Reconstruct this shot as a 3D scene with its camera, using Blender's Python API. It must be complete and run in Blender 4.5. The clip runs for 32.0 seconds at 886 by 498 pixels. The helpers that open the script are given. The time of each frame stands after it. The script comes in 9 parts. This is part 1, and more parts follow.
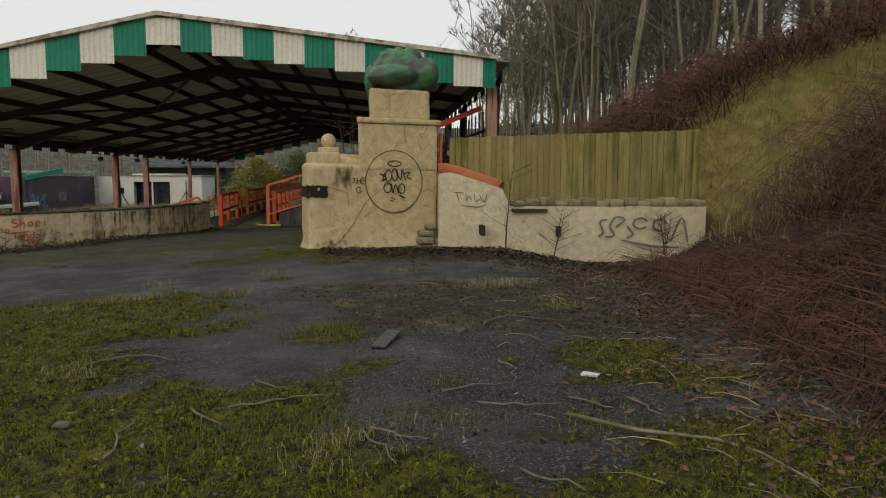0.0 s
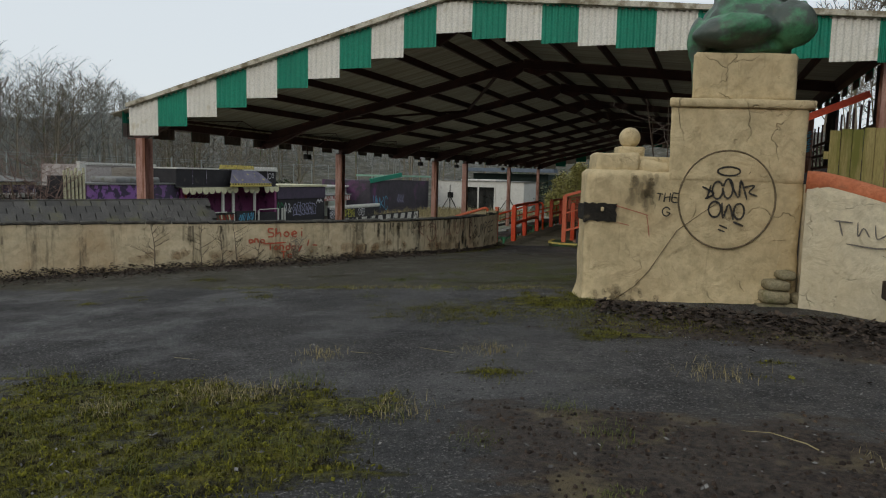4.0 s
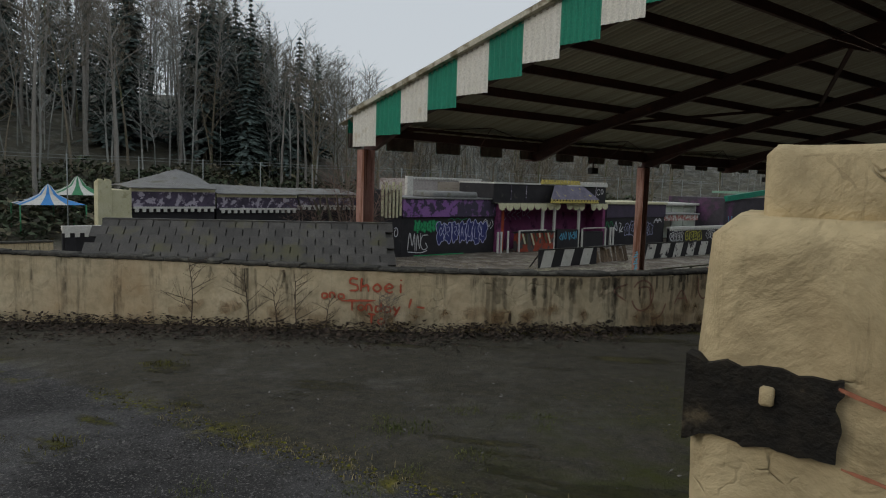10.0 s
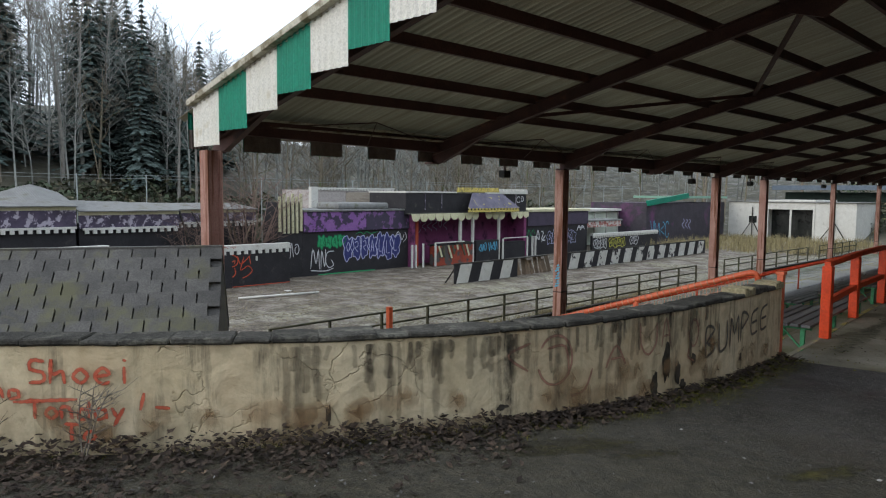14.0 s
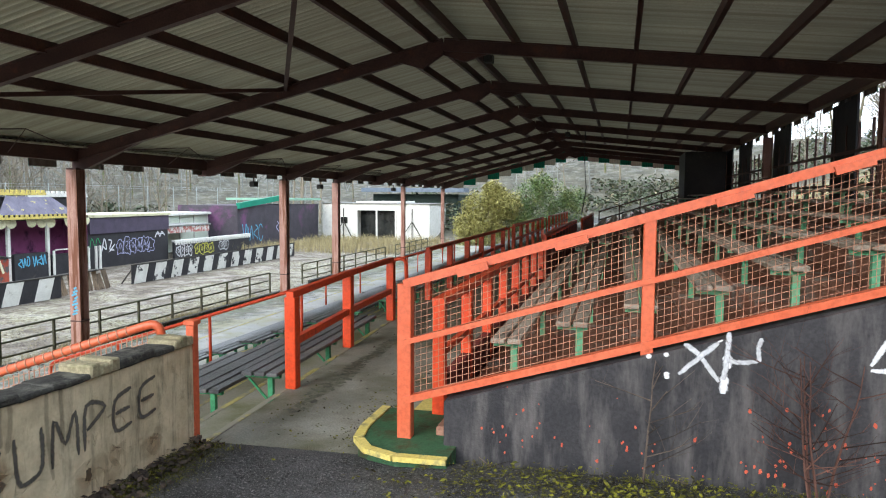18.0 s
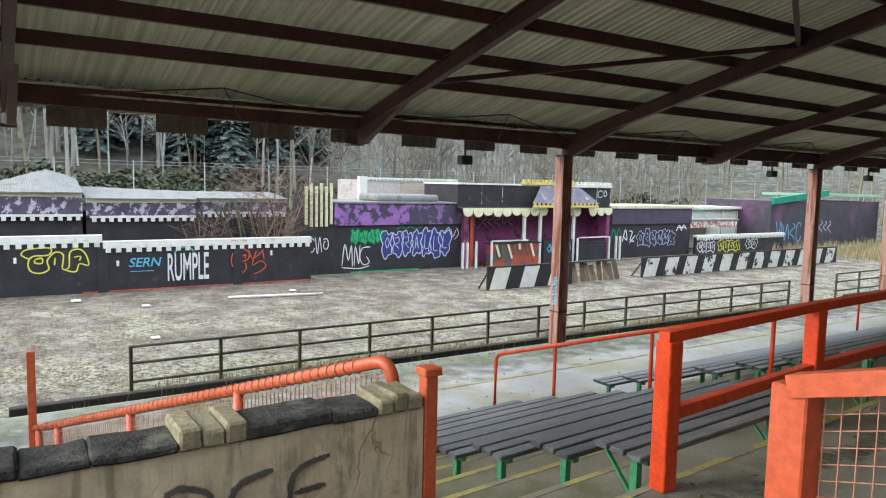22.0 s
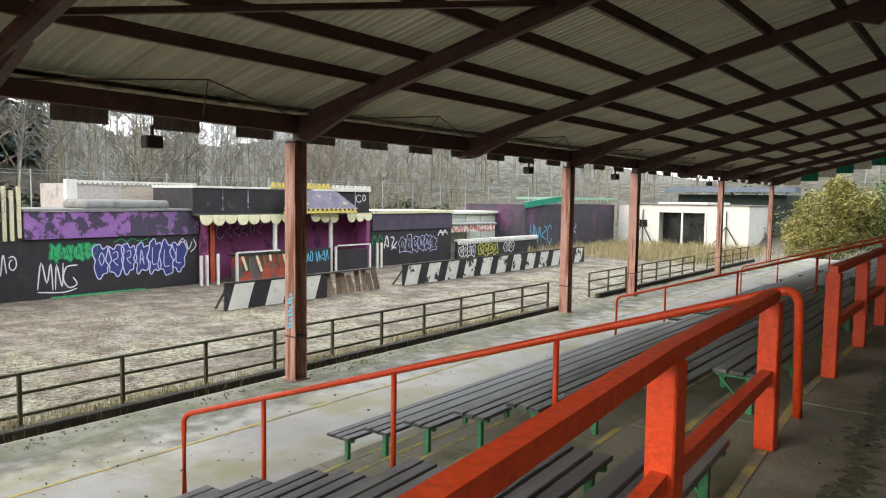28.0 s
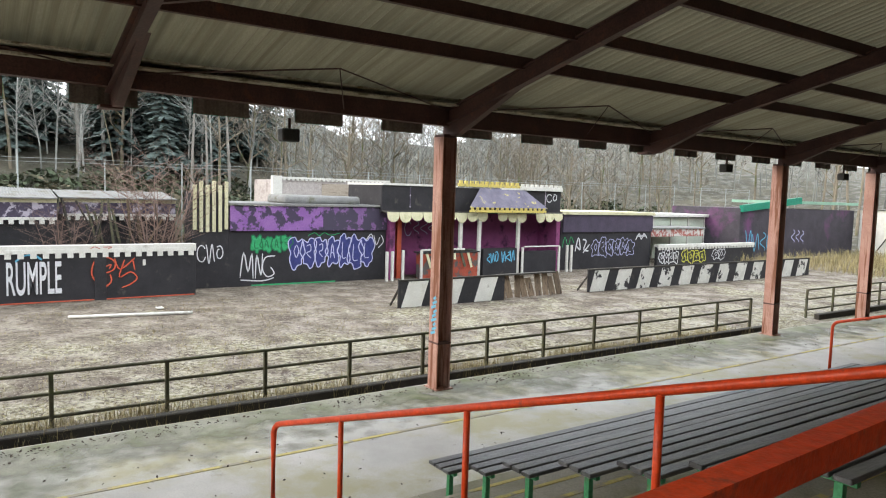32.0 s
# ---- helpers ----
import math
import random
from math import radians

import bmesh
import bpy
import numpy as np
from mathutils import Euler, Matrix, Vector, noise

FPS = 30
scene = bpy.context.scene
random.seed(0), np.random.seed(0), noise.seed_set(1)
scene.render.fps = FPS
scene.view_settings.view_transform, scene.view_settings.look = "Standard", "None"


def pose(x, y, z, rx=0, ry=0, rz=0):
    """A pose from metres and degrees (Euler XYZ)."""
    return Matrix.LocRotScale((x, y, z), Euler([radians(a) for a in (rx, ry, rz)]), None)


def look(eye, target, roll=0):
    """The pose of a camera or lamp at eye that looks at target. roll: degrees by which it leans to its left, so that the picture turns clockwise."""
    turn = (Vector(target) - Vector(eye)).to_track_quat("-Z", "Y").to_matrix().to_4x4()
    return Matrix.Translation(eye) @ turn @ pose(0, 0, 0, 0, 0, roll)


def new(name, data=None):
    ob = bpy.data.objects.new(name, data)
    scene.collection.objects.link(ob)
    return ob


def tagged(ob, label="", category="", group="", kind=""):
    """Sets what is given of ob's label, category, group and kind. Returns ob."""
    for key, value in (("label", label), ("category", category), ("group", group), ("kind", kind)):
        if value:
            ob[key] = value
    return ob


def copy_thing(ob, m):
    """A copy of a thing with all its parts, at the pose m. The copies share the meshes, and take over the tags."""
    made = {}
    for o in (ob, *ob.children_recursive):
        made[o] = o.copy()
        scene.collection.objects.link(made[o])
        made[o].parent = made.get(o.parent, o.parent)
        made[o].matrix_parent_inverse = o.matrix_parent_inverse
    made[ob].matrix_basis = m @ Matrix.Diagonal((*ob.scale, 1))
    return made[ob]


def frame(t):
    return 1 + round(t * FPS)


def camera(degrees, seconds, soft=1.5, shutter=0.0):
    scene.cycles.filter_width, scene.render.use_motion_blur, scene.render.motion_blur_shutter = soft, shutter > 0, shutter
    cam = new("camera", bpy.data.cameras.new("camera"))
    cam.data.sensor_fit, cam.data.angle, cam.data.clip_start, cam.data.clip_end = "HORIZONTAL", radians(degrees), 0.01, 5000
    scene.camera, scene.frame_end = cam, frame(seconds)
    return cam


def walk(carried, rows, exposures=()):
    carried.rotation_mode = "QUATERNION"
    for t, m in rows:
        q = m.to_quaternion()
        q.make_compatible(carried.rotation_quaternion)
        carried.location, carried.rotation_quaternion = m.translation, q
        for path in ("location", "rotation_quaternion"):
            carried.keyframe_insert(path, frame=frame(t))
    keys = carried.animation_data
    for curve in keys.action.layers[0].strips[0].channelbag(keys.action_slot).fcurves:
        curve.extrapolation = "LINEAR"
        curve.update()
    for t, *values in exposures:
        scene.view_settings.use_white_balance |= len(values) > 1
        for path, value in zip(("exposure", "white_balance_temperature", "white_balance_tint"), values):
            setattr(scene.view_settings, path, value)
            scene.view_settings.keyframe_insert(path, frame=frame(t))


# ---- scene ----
cam = camera(64.8, 32.0, 1.1)
PATH = [
    (0, (1.151, 5.075, 1.81), (1.338, 7.054, 1.594), 0.3),
    (0.5, (1.188, 5.644, 1.772), (1.106, 7.631, 1.555), 0.3),
    (1, (1.133, 6.078, 1.806), (0.941, 8.058, 1.598), 0.6),
    (1.5, (1.116, 6.435, 1.858), (0.866, 8.408, 1.654), 0.6),
    (2, (1.185, 6.898, 1.897), (0.866, 8.861, 1.691), 0.5),
    (2.5, (1.219, 7.409, 1.917), (0.846, 9.362, 1.705), 0.6),
    (3, (1.249, 7.98, 1.896), (0.787, 9.914, 1.682), 0.6),
    (3.5, (1.253, 8.699, 1.839), (0.659, 10.598, 1.631), 1.0),
    (5.5, (1.444, 10.958, 1.93), (0.468, 12.691, 1.716), 0.8),
    (6, (1.428, 11.66, 1.932), (0.358, 13.337, 1.725), 0.6),
    (6.5, (1.474, 12.349, 1.915), (0.361, 13.998, 1.709), 0.8),
    (7, (1.563, 13.076, 1.937), (0.427, 14.711, 1.741), 0.8),
    (7.5, (1.649, 13.634, 2.027), (0.506, 15.265, 1.846), 1.1),
    (8, (1.711, 14.192, 2.043), (0.57, 15.825, 1.862), 1.3),
    (8.5, (1.611, 14.657, 1.957), (0.474, 16.291, 1.772), 1.5),
    (9, (1.419, 15.136, 1.994), (0.259, 16.755, 1.814), 1.9),
    (9.5, (1.266, 15.47, 2.013), (-0.061, 16.954, 1.826), 2.0),
    (10, (0.952, 15.8, 2.04), (-0.59, 17.058, 1.845), 1.8),
    (10.5, (0.681, 16.195, 2.041), (-0.968, 17.311, 1.845), 1.5),
    (11, (0.366, 16.514, 1.997), (-1.295, 17.612, 1.811), 1.3),
    (11.5, (0.077, 16.776, 1.985), (-1.528, 17.955, 1.803), 1.3),
    (12, (-0.311, 17.084, 1.975), (-1.884, 18.306, 1.795), 1.4),
    (12.5, (-0.636, 17.47, 1.944), (-2.195, 18.71, 1.77), 1.0),
    (13, (-0.837, 18.0, 1.924), (-2.373, 19.269, 1.752), 0.8),
    (13.5, (-1.019, 18.518, 1.92), (-2.493, 19.859, 1.755), 0.5),
    (15.5, (-1.245, 20.33, 2.119), (-2.494, 21.885, 1.969), 1.2),
    (16, (-1.222, 20.665, 2.051), (-2.404, 22.272, 1.906), 1.1),
    (16.5, (-1.126, 21.059, 2.034), (-2.137, 22.779, 1.893), 0.9),
    (17, (-0.927, 21.594, 2.038), (-1.656, 23.45, 1.896), 0.7),
    (17.5, (-0.819, 22.162, 2.069), (-1.364, 24.08, 1.921), 0.4),
    (18, (-0.697, 22.75, 2.091), (-1.189, 24.683, 1.942), 0.4),
    (18.5, (-0.628, 23.262, 2.076), (-1.163, 25.184, 1.926), 0.8),
    (19, (-0.558, 23.789, 2.052), (-1.21, 25.674, 1.899), 0.7),
    (19.5, (-0.558, 24.236, 2.064), (-1.409, 26.039, 1.903), 0.7),
    (20, (-0.653, 24.662, 2.07), (-1.677, 26.371, 1.902), 0.9),
    (20.5, (-0.76, 25.1, 2.053), (-1.998, 26.661, 1.88), 1.1),
    (21, (-0.934, 25.41, 2.036), (-2.36, 26.8, 1.856), 1.4),
    (21.5, (-1.085, 25.723, 1.999), (-2.648, 26.958, 1.814), 1.1),
    (22, (-1.21, 26.015, 1.979), (-2.879, 27.102, 1.792), 1.3),
    (22.5, (-1.412, 26.289, 1.938), (-3.123, 27.307, 1.752), 1.2),
    (23, (-1.575, 26.576, 1.894), (-3.314, 27.547, 1.711), 1.2),
    (23.5, (-1.761, 26.774, 1.863), (-3.518, 27.714, 1.686), 1.2),
    (24, (-1.948, 26.946, 1.849), (-3.711, 27.874, 1.673), 1.1),
    (24.5, (-2.18, 27.199, 1.787), (-3.946, 28.123, 1.616), 0.9),
    (26.5, (-3.03, 27.963, 1.687), (-4.713, 29.032, 1.522), 1.1),
    (27, (-3.22, 28.237, 1.65), (-4.749, 29.517, 1.497), 1.2),
    (27.5, (-3.322, 28.673, 1.621), (-4.708, 30.108, 1.473), 1.1),
    (28, (-3.376, 29.087, 1.64), (-4.612, 30.653, 1.494), 0.8),
    (28.5, (-3.409, 29.42, 1.635), (-4.485, 31.101, 1.5), 0.9),
    (29, (-3.327, 29.784, 1.664), (-4.324, 31.513, 1.528), 1.2),
    (29.5, (-3.348, 30.055, 1.644), (-4.297, 31.81, 1.513), 1.5),
    (30, (-3.368, 30.335, 1.665), (-4.3, 32.1, 1.534), 1.4),
    (30.5, (-3.342, 30.618, 1.66), (-4.322, 32.356, 1.528), 1.6),
    (31, (-3.398, 30.803, 1.648), (-4.589, 32.404, 1.509), 1.6),
    (31.5, (-3.406, 30.916, 1.657), (-4.857, 32.285, 1.51), 1.5),
    (32, (-3.577, 30.962, 1.636), (-5.219, 32.094, 1.477), 1.7),
]
# ---- light ----
EXPO = [(0.0, -0.66, 7700, 10), (1.0, -0.84, 7100, 9), (3.0, -0.76, 6900, 9), (7.0, -0.66, 6700, 9), (9.0, -1.1, 7000, 11), (11.0, -0.86, 6600, 9), (13.0, -0.24, 6450, 10), (15.5, 0.34, 6400, 11), (16.2, 0.52, 6400, 12), (17.2, 1.3, 6300, 9), (19.0, 1.38, 6300, 9),
        (21.0, 1.32, 6400, 9), (24.5, 1.12, 6600, 10), (28.0, 1.18, 7100, 12), (30.0, 1.3, 7000, 12), (32.0, 1.25, 7000, 12)]
walk(cam, [(t, look(e, g, r)) for t, e, g, r in PATH], EXPO)

world = bpy.data.worlds.new("sky")
scene.world = world
world.use_nodes = True
wn = world.node_tree
bgn = wn.nodes["Background"]
sky = wn.nodes.new("ShaderNodeTexSky")
sky.sky_type, sky.sun_disc = "NISHITA", False
sky.sun_elevation, sky.sun_rotation = radians(24), radians(-160)
sky.altitude, sky.air_density, sky.dust_density, sky.ozone_density = 0, 1.0, 2.0, 1.0
cloud = wn.nodes.new("ShaderNodeMix")           # thin even overcast in front of the blue
cloud.data_type = "RGBA"
cloud.inputs[0].default_value = 0.86
cloud.inputs[7].default_value = (6.2, 6.85, 7.6, 1)
wn.links.new(sky.outputs[0], cloud.inputs[6])
wn.links.new(cloud.outputs[2], bgn.inputs[0])
bgn.inputs[1].default_value = 0.195

sun = new("sun", bpy.data.lights.new("sun", "SUN"))
sun.data.energy, sun.data.angle, sun.data.color = 0.9, radians(25), (1.0, 0.96, 0.9)
sun.matrix_world = look((-22, -6, 18.5), (-8, 34, 0))


# ---- materials ----
def mat(name, c1, c2, scale=2.0, rough=0.85, bump=0.3, fine=40.0, c3=None, s3=0.6, cut=0.58, soft=0.06, metal=0.0, stretch=(1, 1, 1), piece=0.0, spec=0.3, depth=0.02, run=None, island=0.0):
    """Two-scale procedural surface: broad mottling c1/c2, fine grain with relief, and optional patches of c3."""
    m = bpy.data.materials.new(name)
    m.use_nodes = True
    nt = m.node_tree
    n, ln = nt.nodes, nt.links
    b = n["Principled BSDF"]
    b.inputs["Metallic"].default_value = metal
    b.inputs["Specular IOR Level"].default_value = spec
    geo = n.new("ShaderNodeNewGeometry")
    mp = n.new("ShaderNodeMapping")
    mp.inputs["Scale"].default_value = stretch
    ln.new(geo.outputs["Position"], mp.inputs[0])

    def tex(sc, detail=6):
        t = n.new("ShaderNodeTexNoise")
        t.inputs["Scale"].default_value, t.inputs["Detail"].default_value, t.inputs["Roughness"].default_value = sc, detail, 0.65
        ln.new(mp.outputs[0], t.inputs["Vector"])
        return t.outputs[0]

    def ramp(v, lo, hi):
        r = n.new("ShaderNodeMapRange")
        r.inputs[1].default_value, r.inputs[2].default_value = lo, hi
        ln.new(v, r.inputs[0])
        return r.outputs[0]

    def mix(f, a, c, kind="MIX"):
        x = n.new("ShaderNodeMix")
        x.data_type, x.blend_type = "RGBA", kind
        for sock, v in ((x.inputs[0], f), (x.inputs[6], a), (x.inputs[7], c)):
            if isinstance(v, (int, float)):
                sock.default_value = v
            elif isinstance(v, (tuple, list)):
                sock.default_value = (*v[:3], 1)
            else:
                ln.new(v, sock)
        return x.outputs[2]

    broad, grain = tex(scale), tex(fine, 3)
    col = mix(ramp(broad, 0.35, 0.65), c1, c2)
    dark = tuple(v * 0.55 for v in c1[:3])
    col = mix(ramp(grain, 0.62, 0.35), col, mix(0.5, col, dark))
    if c3:
        if run:                                 # stains and stripes drawn out along one direction
            mq = n.new("ShaderNodeMapping")
            mq.inputs["Scale"].default_value = run
            ln.new(geo.outputs["Position"], mq.inputs[0])
            pt = n.new("ShaderNodeTexNoise")
            pt.inputs["Scale"].default_value, pt.inputs["Detail"].default_value, pt.inputs["Roughness"].default_value = s3, 8, 0.65
            ln.new(mq.outputs[0], pt.inputs["Vector"])
            patch = pt.outputs[0]
        else:
            patch = tex(s3, 8)
        col = mix(ramp(patch, cut - soft, cut + soft), col, c3)
    if piece or island:
        info = n.new("ShaderNodeNewGeometry" if island else "ShaderNodeObjectInfo")
        hs = n.new("ShaderNodeHueSaturation")
        ln.new(col, hs.inputs["Color"])
        r = n.new("ShaderNodeMapRange")
        r.inputs[3].default_value, r.inputs[4].default_value = 1 - max(piece, island), 1 + max(piece, island * 1.2)
        ln.new(info.outputs["Random Per Island" if island else "Random"], r.inputs[0])
        ln.new(r.outputs[0], hs.inputs["Value"])
        col = hs.outputs[0]
    ln.new(col, b.inputs["Base Color"])
    rr = n.new("ShaderNodeMapRange")
    rr.inputs[3].default_value, rr.inputs[4].default_value = max(0.05, rough - 0.12), min(1.0, rough + 0.1)
    ln.new(broad, rr.inputs[0])
    ln.new(rr.outputs[0], b.inputs["Roughness"])
    if bump:
        bp = n.new("ShaderNodeBump")
        bp.inputs["Strength"].default_value, bp.inputs["Distance"].default_value = bump, depth
        ln.new(grain, bp.inputs["Height"])
        ln.new(bp.outputs[0], b.inputs["Normal"])
    return m


def plaster(name, c1, c2, dirt, streak, streak_cut, patch=(0.2, 0.16, 0.1), lump=0.035, crack=0.5):
    """Old hand-laid render: trowel lumps, hairline cracks, dirt in patches and dark water runs."""
    m = mat(name, c1, c2, 1.6, 0.85, 0, 8)
    n, ln = m.node_tree.nodes, m.node_tree.links
    b = n["Principled BSDF"]
    col = b.inputs["Base Color"].links[0].from_socket
    geo = n.new("ShaderNodeNewGeometry")

    def tex(sc, detail=7, stretch=None, rough=0.65, dist=0.0):
        src = geo.outputs["Position"]
        if stretch:
            mp = n.new("ShaderNodeMapping")
            mp.inputs["Scale"].default_value = stretch
            ln.new(src, mp.inputs[0])
            src = mp.outputs[0]
        t = n.new("ShaderNodeTexNoise")
        t.inputs["Scale"].default_value, t.inputs["Detail"].default_value, t.inputs["Roughness"].default_value, t.inputs["Distortion"].default_value = sc, detail, rough, dist
        ln.new(src, t.inputs["Vector"])
        return t.outputs[0]

    def rng(v, a, c, lo=0.0, hi=1.0):
        r = n.new("ShaderNodeMapRange")
        r.inputs[1].default_value, r.inputs[2].default_value, r.inputs[3].default_value, r.inputs[4].default_value = a, c, lo, hi
        ln.new(v, r.inputs[0])
        return r.outputs[0]

    def mul(a, c):
        x = n.new("ShaderNodeMath")
        x.operation = "MULTIPLY"
        for sk, v in zip(x.inputs, (a, c)):
            if isinstance(v, (int, float)):
                sk.default_value = v
            else:
                ln.new(v, sk)
        return x.outputs[0]

    def over(f, base, c):
        x = n.new("ShaderNodeMix")
        x.data_type = "RGBA"
        x.inputs[7].default_value = (*c, 1)
        ln.new(f, x.inputs[0]), ln.new(base, x.inputs[6])
        return x.outputs[2]

    col = over(rng(tex(0.8, 8), 0.5, 0.7, 0, 0.75), col, patch)
    col = over(mul(rng(tex(4, 8, None, 0.75), 0.58, 0.7), 0.55), col, dirt)
    col = over(mul(rng(tex(2.4, 8, (1.7, 1.7, 0.14), 0.7), streak_cut - 0.06, streak_cut + 0.1), rng(tex(11, 6, (1, 1, 0.5)), 0.34, 0.58)), col, streak)
    vor = n.new("ShaderNodeTexVoronoi")
    vor.feature = "DISTANCE_TO_EDGE"
    vor.inputs["Scale"].default_value = 1.5
    wob = n.new("ShaderNodeVectorMath")
    wob.operation = "MULTIPLY_ADD"
    wob.inputs[1].default_value = (0.8, 0.8, 0.8)
    nz = n.new("ShaderNodeTexNoise")
    nz.inputs["Scale"].default_value, nz.inputs["Detail"].default_value = 2.2, 5
    ln.new(geo.outputs["Position"], nz.inputs["Vector"])
    ln.new(nz.outputs["Color"], wob.inputs[0]), ln.new(geo.outputs["Position"], wob.inputs[2])
    ln.new(wob.outputs[0], vor.inputs["Vector"])
    line = mul(rng(vor.outputs["Distance"], 0.012, 0.0), rng(tex(1.3, 4), 0.5, 0.6))
    fold = tex(2.1, 3, None, 0.5, 0.8)
    dist_ = n.new("ShaderNodeMath")
    dist_.operation, dist_.inputs[1].default_value, dist_.inputs[2].default_value = "COMPARE", 0.5, 0.006
    ln.new(fold, dist_.inputs[0])
    crease = mul(dist_.outputs[0], rng(tex(3.4, 3), 0.52, 0.6))
    col = over(mul(line, crack), col, tuple(v * 0.35 for v in dirt))
    # plaster folds: shade along each crease put in as a thin dark line
    col = over(mul(crease, crack), col, tuple(v * 0.8 for v in dirt))
    ln.new(col, b.inputs["Base Color"])
    hgt = n.new("ShaderNodeMath")
    hgt.operation = "MULTIPLY_ADD"
    hgt.inputs[1].default_value = 0.1
    ln.new(tex(26, 5), hgt.inputs[0]), ln.new(tex(3.2, 7, None, 0.55, 0.5), hgt.inputs[2])
    cut = n.new("ShaderNodeMath")
    cut.operation = "MULTIPLY_ADD"
    cut.inputs[1].default_value = -0.25
    ln.new(line, cut.inputs[0]), ln.new(hgt.outputs[0], cut.inputs[2])
    bp = n.new("ShaderNodeBump")
    bp.inputs["Strength"].default_value, bp.inputs["Distance"].default_value = 1.0, lump
    ln.new(cut.outputs[0], bp.inputs["Height"])
    ln.new(bp.outputs[0], b.inputs["Normal"])
    return m


asphalt = mat("asphalt", (0.055, 0.055, 0.058), (0.095, 0.093, 0.09), 0.9, 0.62, 0.5, 60, c3=(0.062, 0.075, 0.022), s3=0.35, cut=0.57, soft=0.07, spec=0.5)
concrete = mat("concrete", (0.3, 0.285, 0.23), (0.42, 0.4, 0.33), 1.2, 0.85, 0.5, 50, c3=(0.15, 0.15, 0.075), s3=0.6, cut=0.56, soft=0.1)
pale_concrete = mat("pale_concrete", (0.33, 0.32, 0.295), (0.5, 0.49, 0.46), 0.55, 0.55, 0.25, 50, c3=(0.3, 0.28, 0.16), s3=0.45, cut=0.53, soft=0.07, spec=0.5)
cream = plaster("cream_render", (0.55, 0.435, 0.25), (0.66, 0.545, 0.335), (0.27, 0.2, 0.11), (0.12, 0.085, 0.045), 0.68, (0.46, 0.33, 0.175), 0.06, 0.28)
white_render = plaster("white_render", (0.62, 0.545, 0.39), (0.72, 0.65, 0.48), (0.4, 0.34, 0.22), (0.3, 0.25, 0.15), 0.68, (0.5, 0.42, 0.27), 0.05, 0.3)
wall_render = plaster("stained_render", (0.57, 0.47, 0.3), (0.7, 0.605, 0.425), (0.22, 0.165, 0.09), (0.045, 0.04, 0.03), 0.575, (0.43, 0.29, 0.15), 0.04, 0.06)
coping = mat("coping", (0.045, 0.043, 0.039), (0.1, 0.095, 0.083), 6, 0.95, 0.8, 40, c3=(0.14, 0.135, 0.11), s3=5.0, cut=0.6, piece=0.3, spec=0.1)
sandstone = mat("sandstone", (0.24, 0.21, 0.13), (0.34, 0.29, 0.18), 5, 0.9, 0.6, 40, c3=(0.12, 0.12, 0.05), s3=3, cut=0.6, piece=0.2)
slate = mat("slate", (0.072, 0.068, 0.064), (0.122, 0.116, 0.107), 3, 0.65, 0.4, 40, c3=(0.11, 0.105, 0.06), s3=1.2, cut=0.58, piece=0.18)
orange = mat("orange_paint", (0.55, 0.095, 0.034), (0.61, 0.135, 0.058), 2, 0.45, 0.15, 25, c3=(0.4, 0.07, 0.03), s3=5, cut=0.64, soft=0.03, spec=0.5)
red = mat("red_paint", (0.62, 0.055, 0.012), (0.74, 0.08, 0.02), 3, 0.42, 0.2, 25, c3=(0.3, 0.05, 0.03), s3=6, cut=0.66, soft=0.04, spec=0.35)
maroon = mat("maroon_panel", (0.16, 0.03, 0.025), (0.23, 0.05, 0.04), 2, 0.7, 0.25, 30, c3=(0.09, 0.03, 0.025), s3=3, cut=0.6)
steel = mat("maroon_steel", (0.075, 0.038, 0.036), (0.12, 0.06, 0.052), 1.5, 0.6, 0.25, 30, c3=(0.16, 0.06, 0.04), s3=3, cut=0.66)
column_red = mat("column_paint", (0.36, 0.19, 0.15), (0.48, 0.29, 0.24), 1.5, 0.6, 0.3, 30, c3=(0.17, 0.065, 0.035), s3=1.6, cut=0.54, soft=0.05, run=(4.0, 4.0, 0.3))
# thin c3 stripes put the corrugations' shade into the colour, with weather streaks
sheet = mat("cement_sheet", (0.38, 0.35, 0.27), (0.5, 0.47, 0.37), 0.6, 0.9, 0.2, 40, c3=(0.2, 0.165, 0.11), s3=1.0, cut=0.53, soft=0.12, run=(0.05, 9.0, 0.05))
# the thin old sheeting lets some daylight through
tr = sheet.node_tree.nodes.new("ShaderNodeBsdfTranslucent")
tr.inputs["Color"].default_value = (0.62, 0.6, 0.48, 1)
mx = sheet.node_tree.nodes.new("ShaderNodeMixShader")
mx.inputs[0].default_value = 0.2
sheet.node_tree.links.new(sheet.node_tree.nodes["Principled BSDF"].outputs[0], mx.inputs[1])
sheet.node_tree.links.new(tr.outputs[0], mx.inputs[2])
sheet.node_tree.links.new(mx.outputs[0], sheet.node_tree.nodes["Material Output"].inputs["Surface"])
white_tin = mat("white_tin", (0.72, 0.7, 0.62), (0.8, 0.78, 0.72), 1.2, 0.55, 0.1, 30, c3=(0.52, 0.47, 0.36), s3=2, cut=0.66)
green_tin = mat("green_tin", (0.0, 0.2, 0.125), (0.005, 0.25, 0.155), 1.2, 0.55, 0.1, 30, c3=(0.01, 0.14, 0.09), s3=2, cut=0.66)
cap_tin = mat("ridge_cap", (0.5, 0.46, 0.36), (0.6, 0.57, 0.48), 2, 0.7, 0.2, 30, c3=(0.2, 0.17, 0.11), s3=3, cut=0.55)
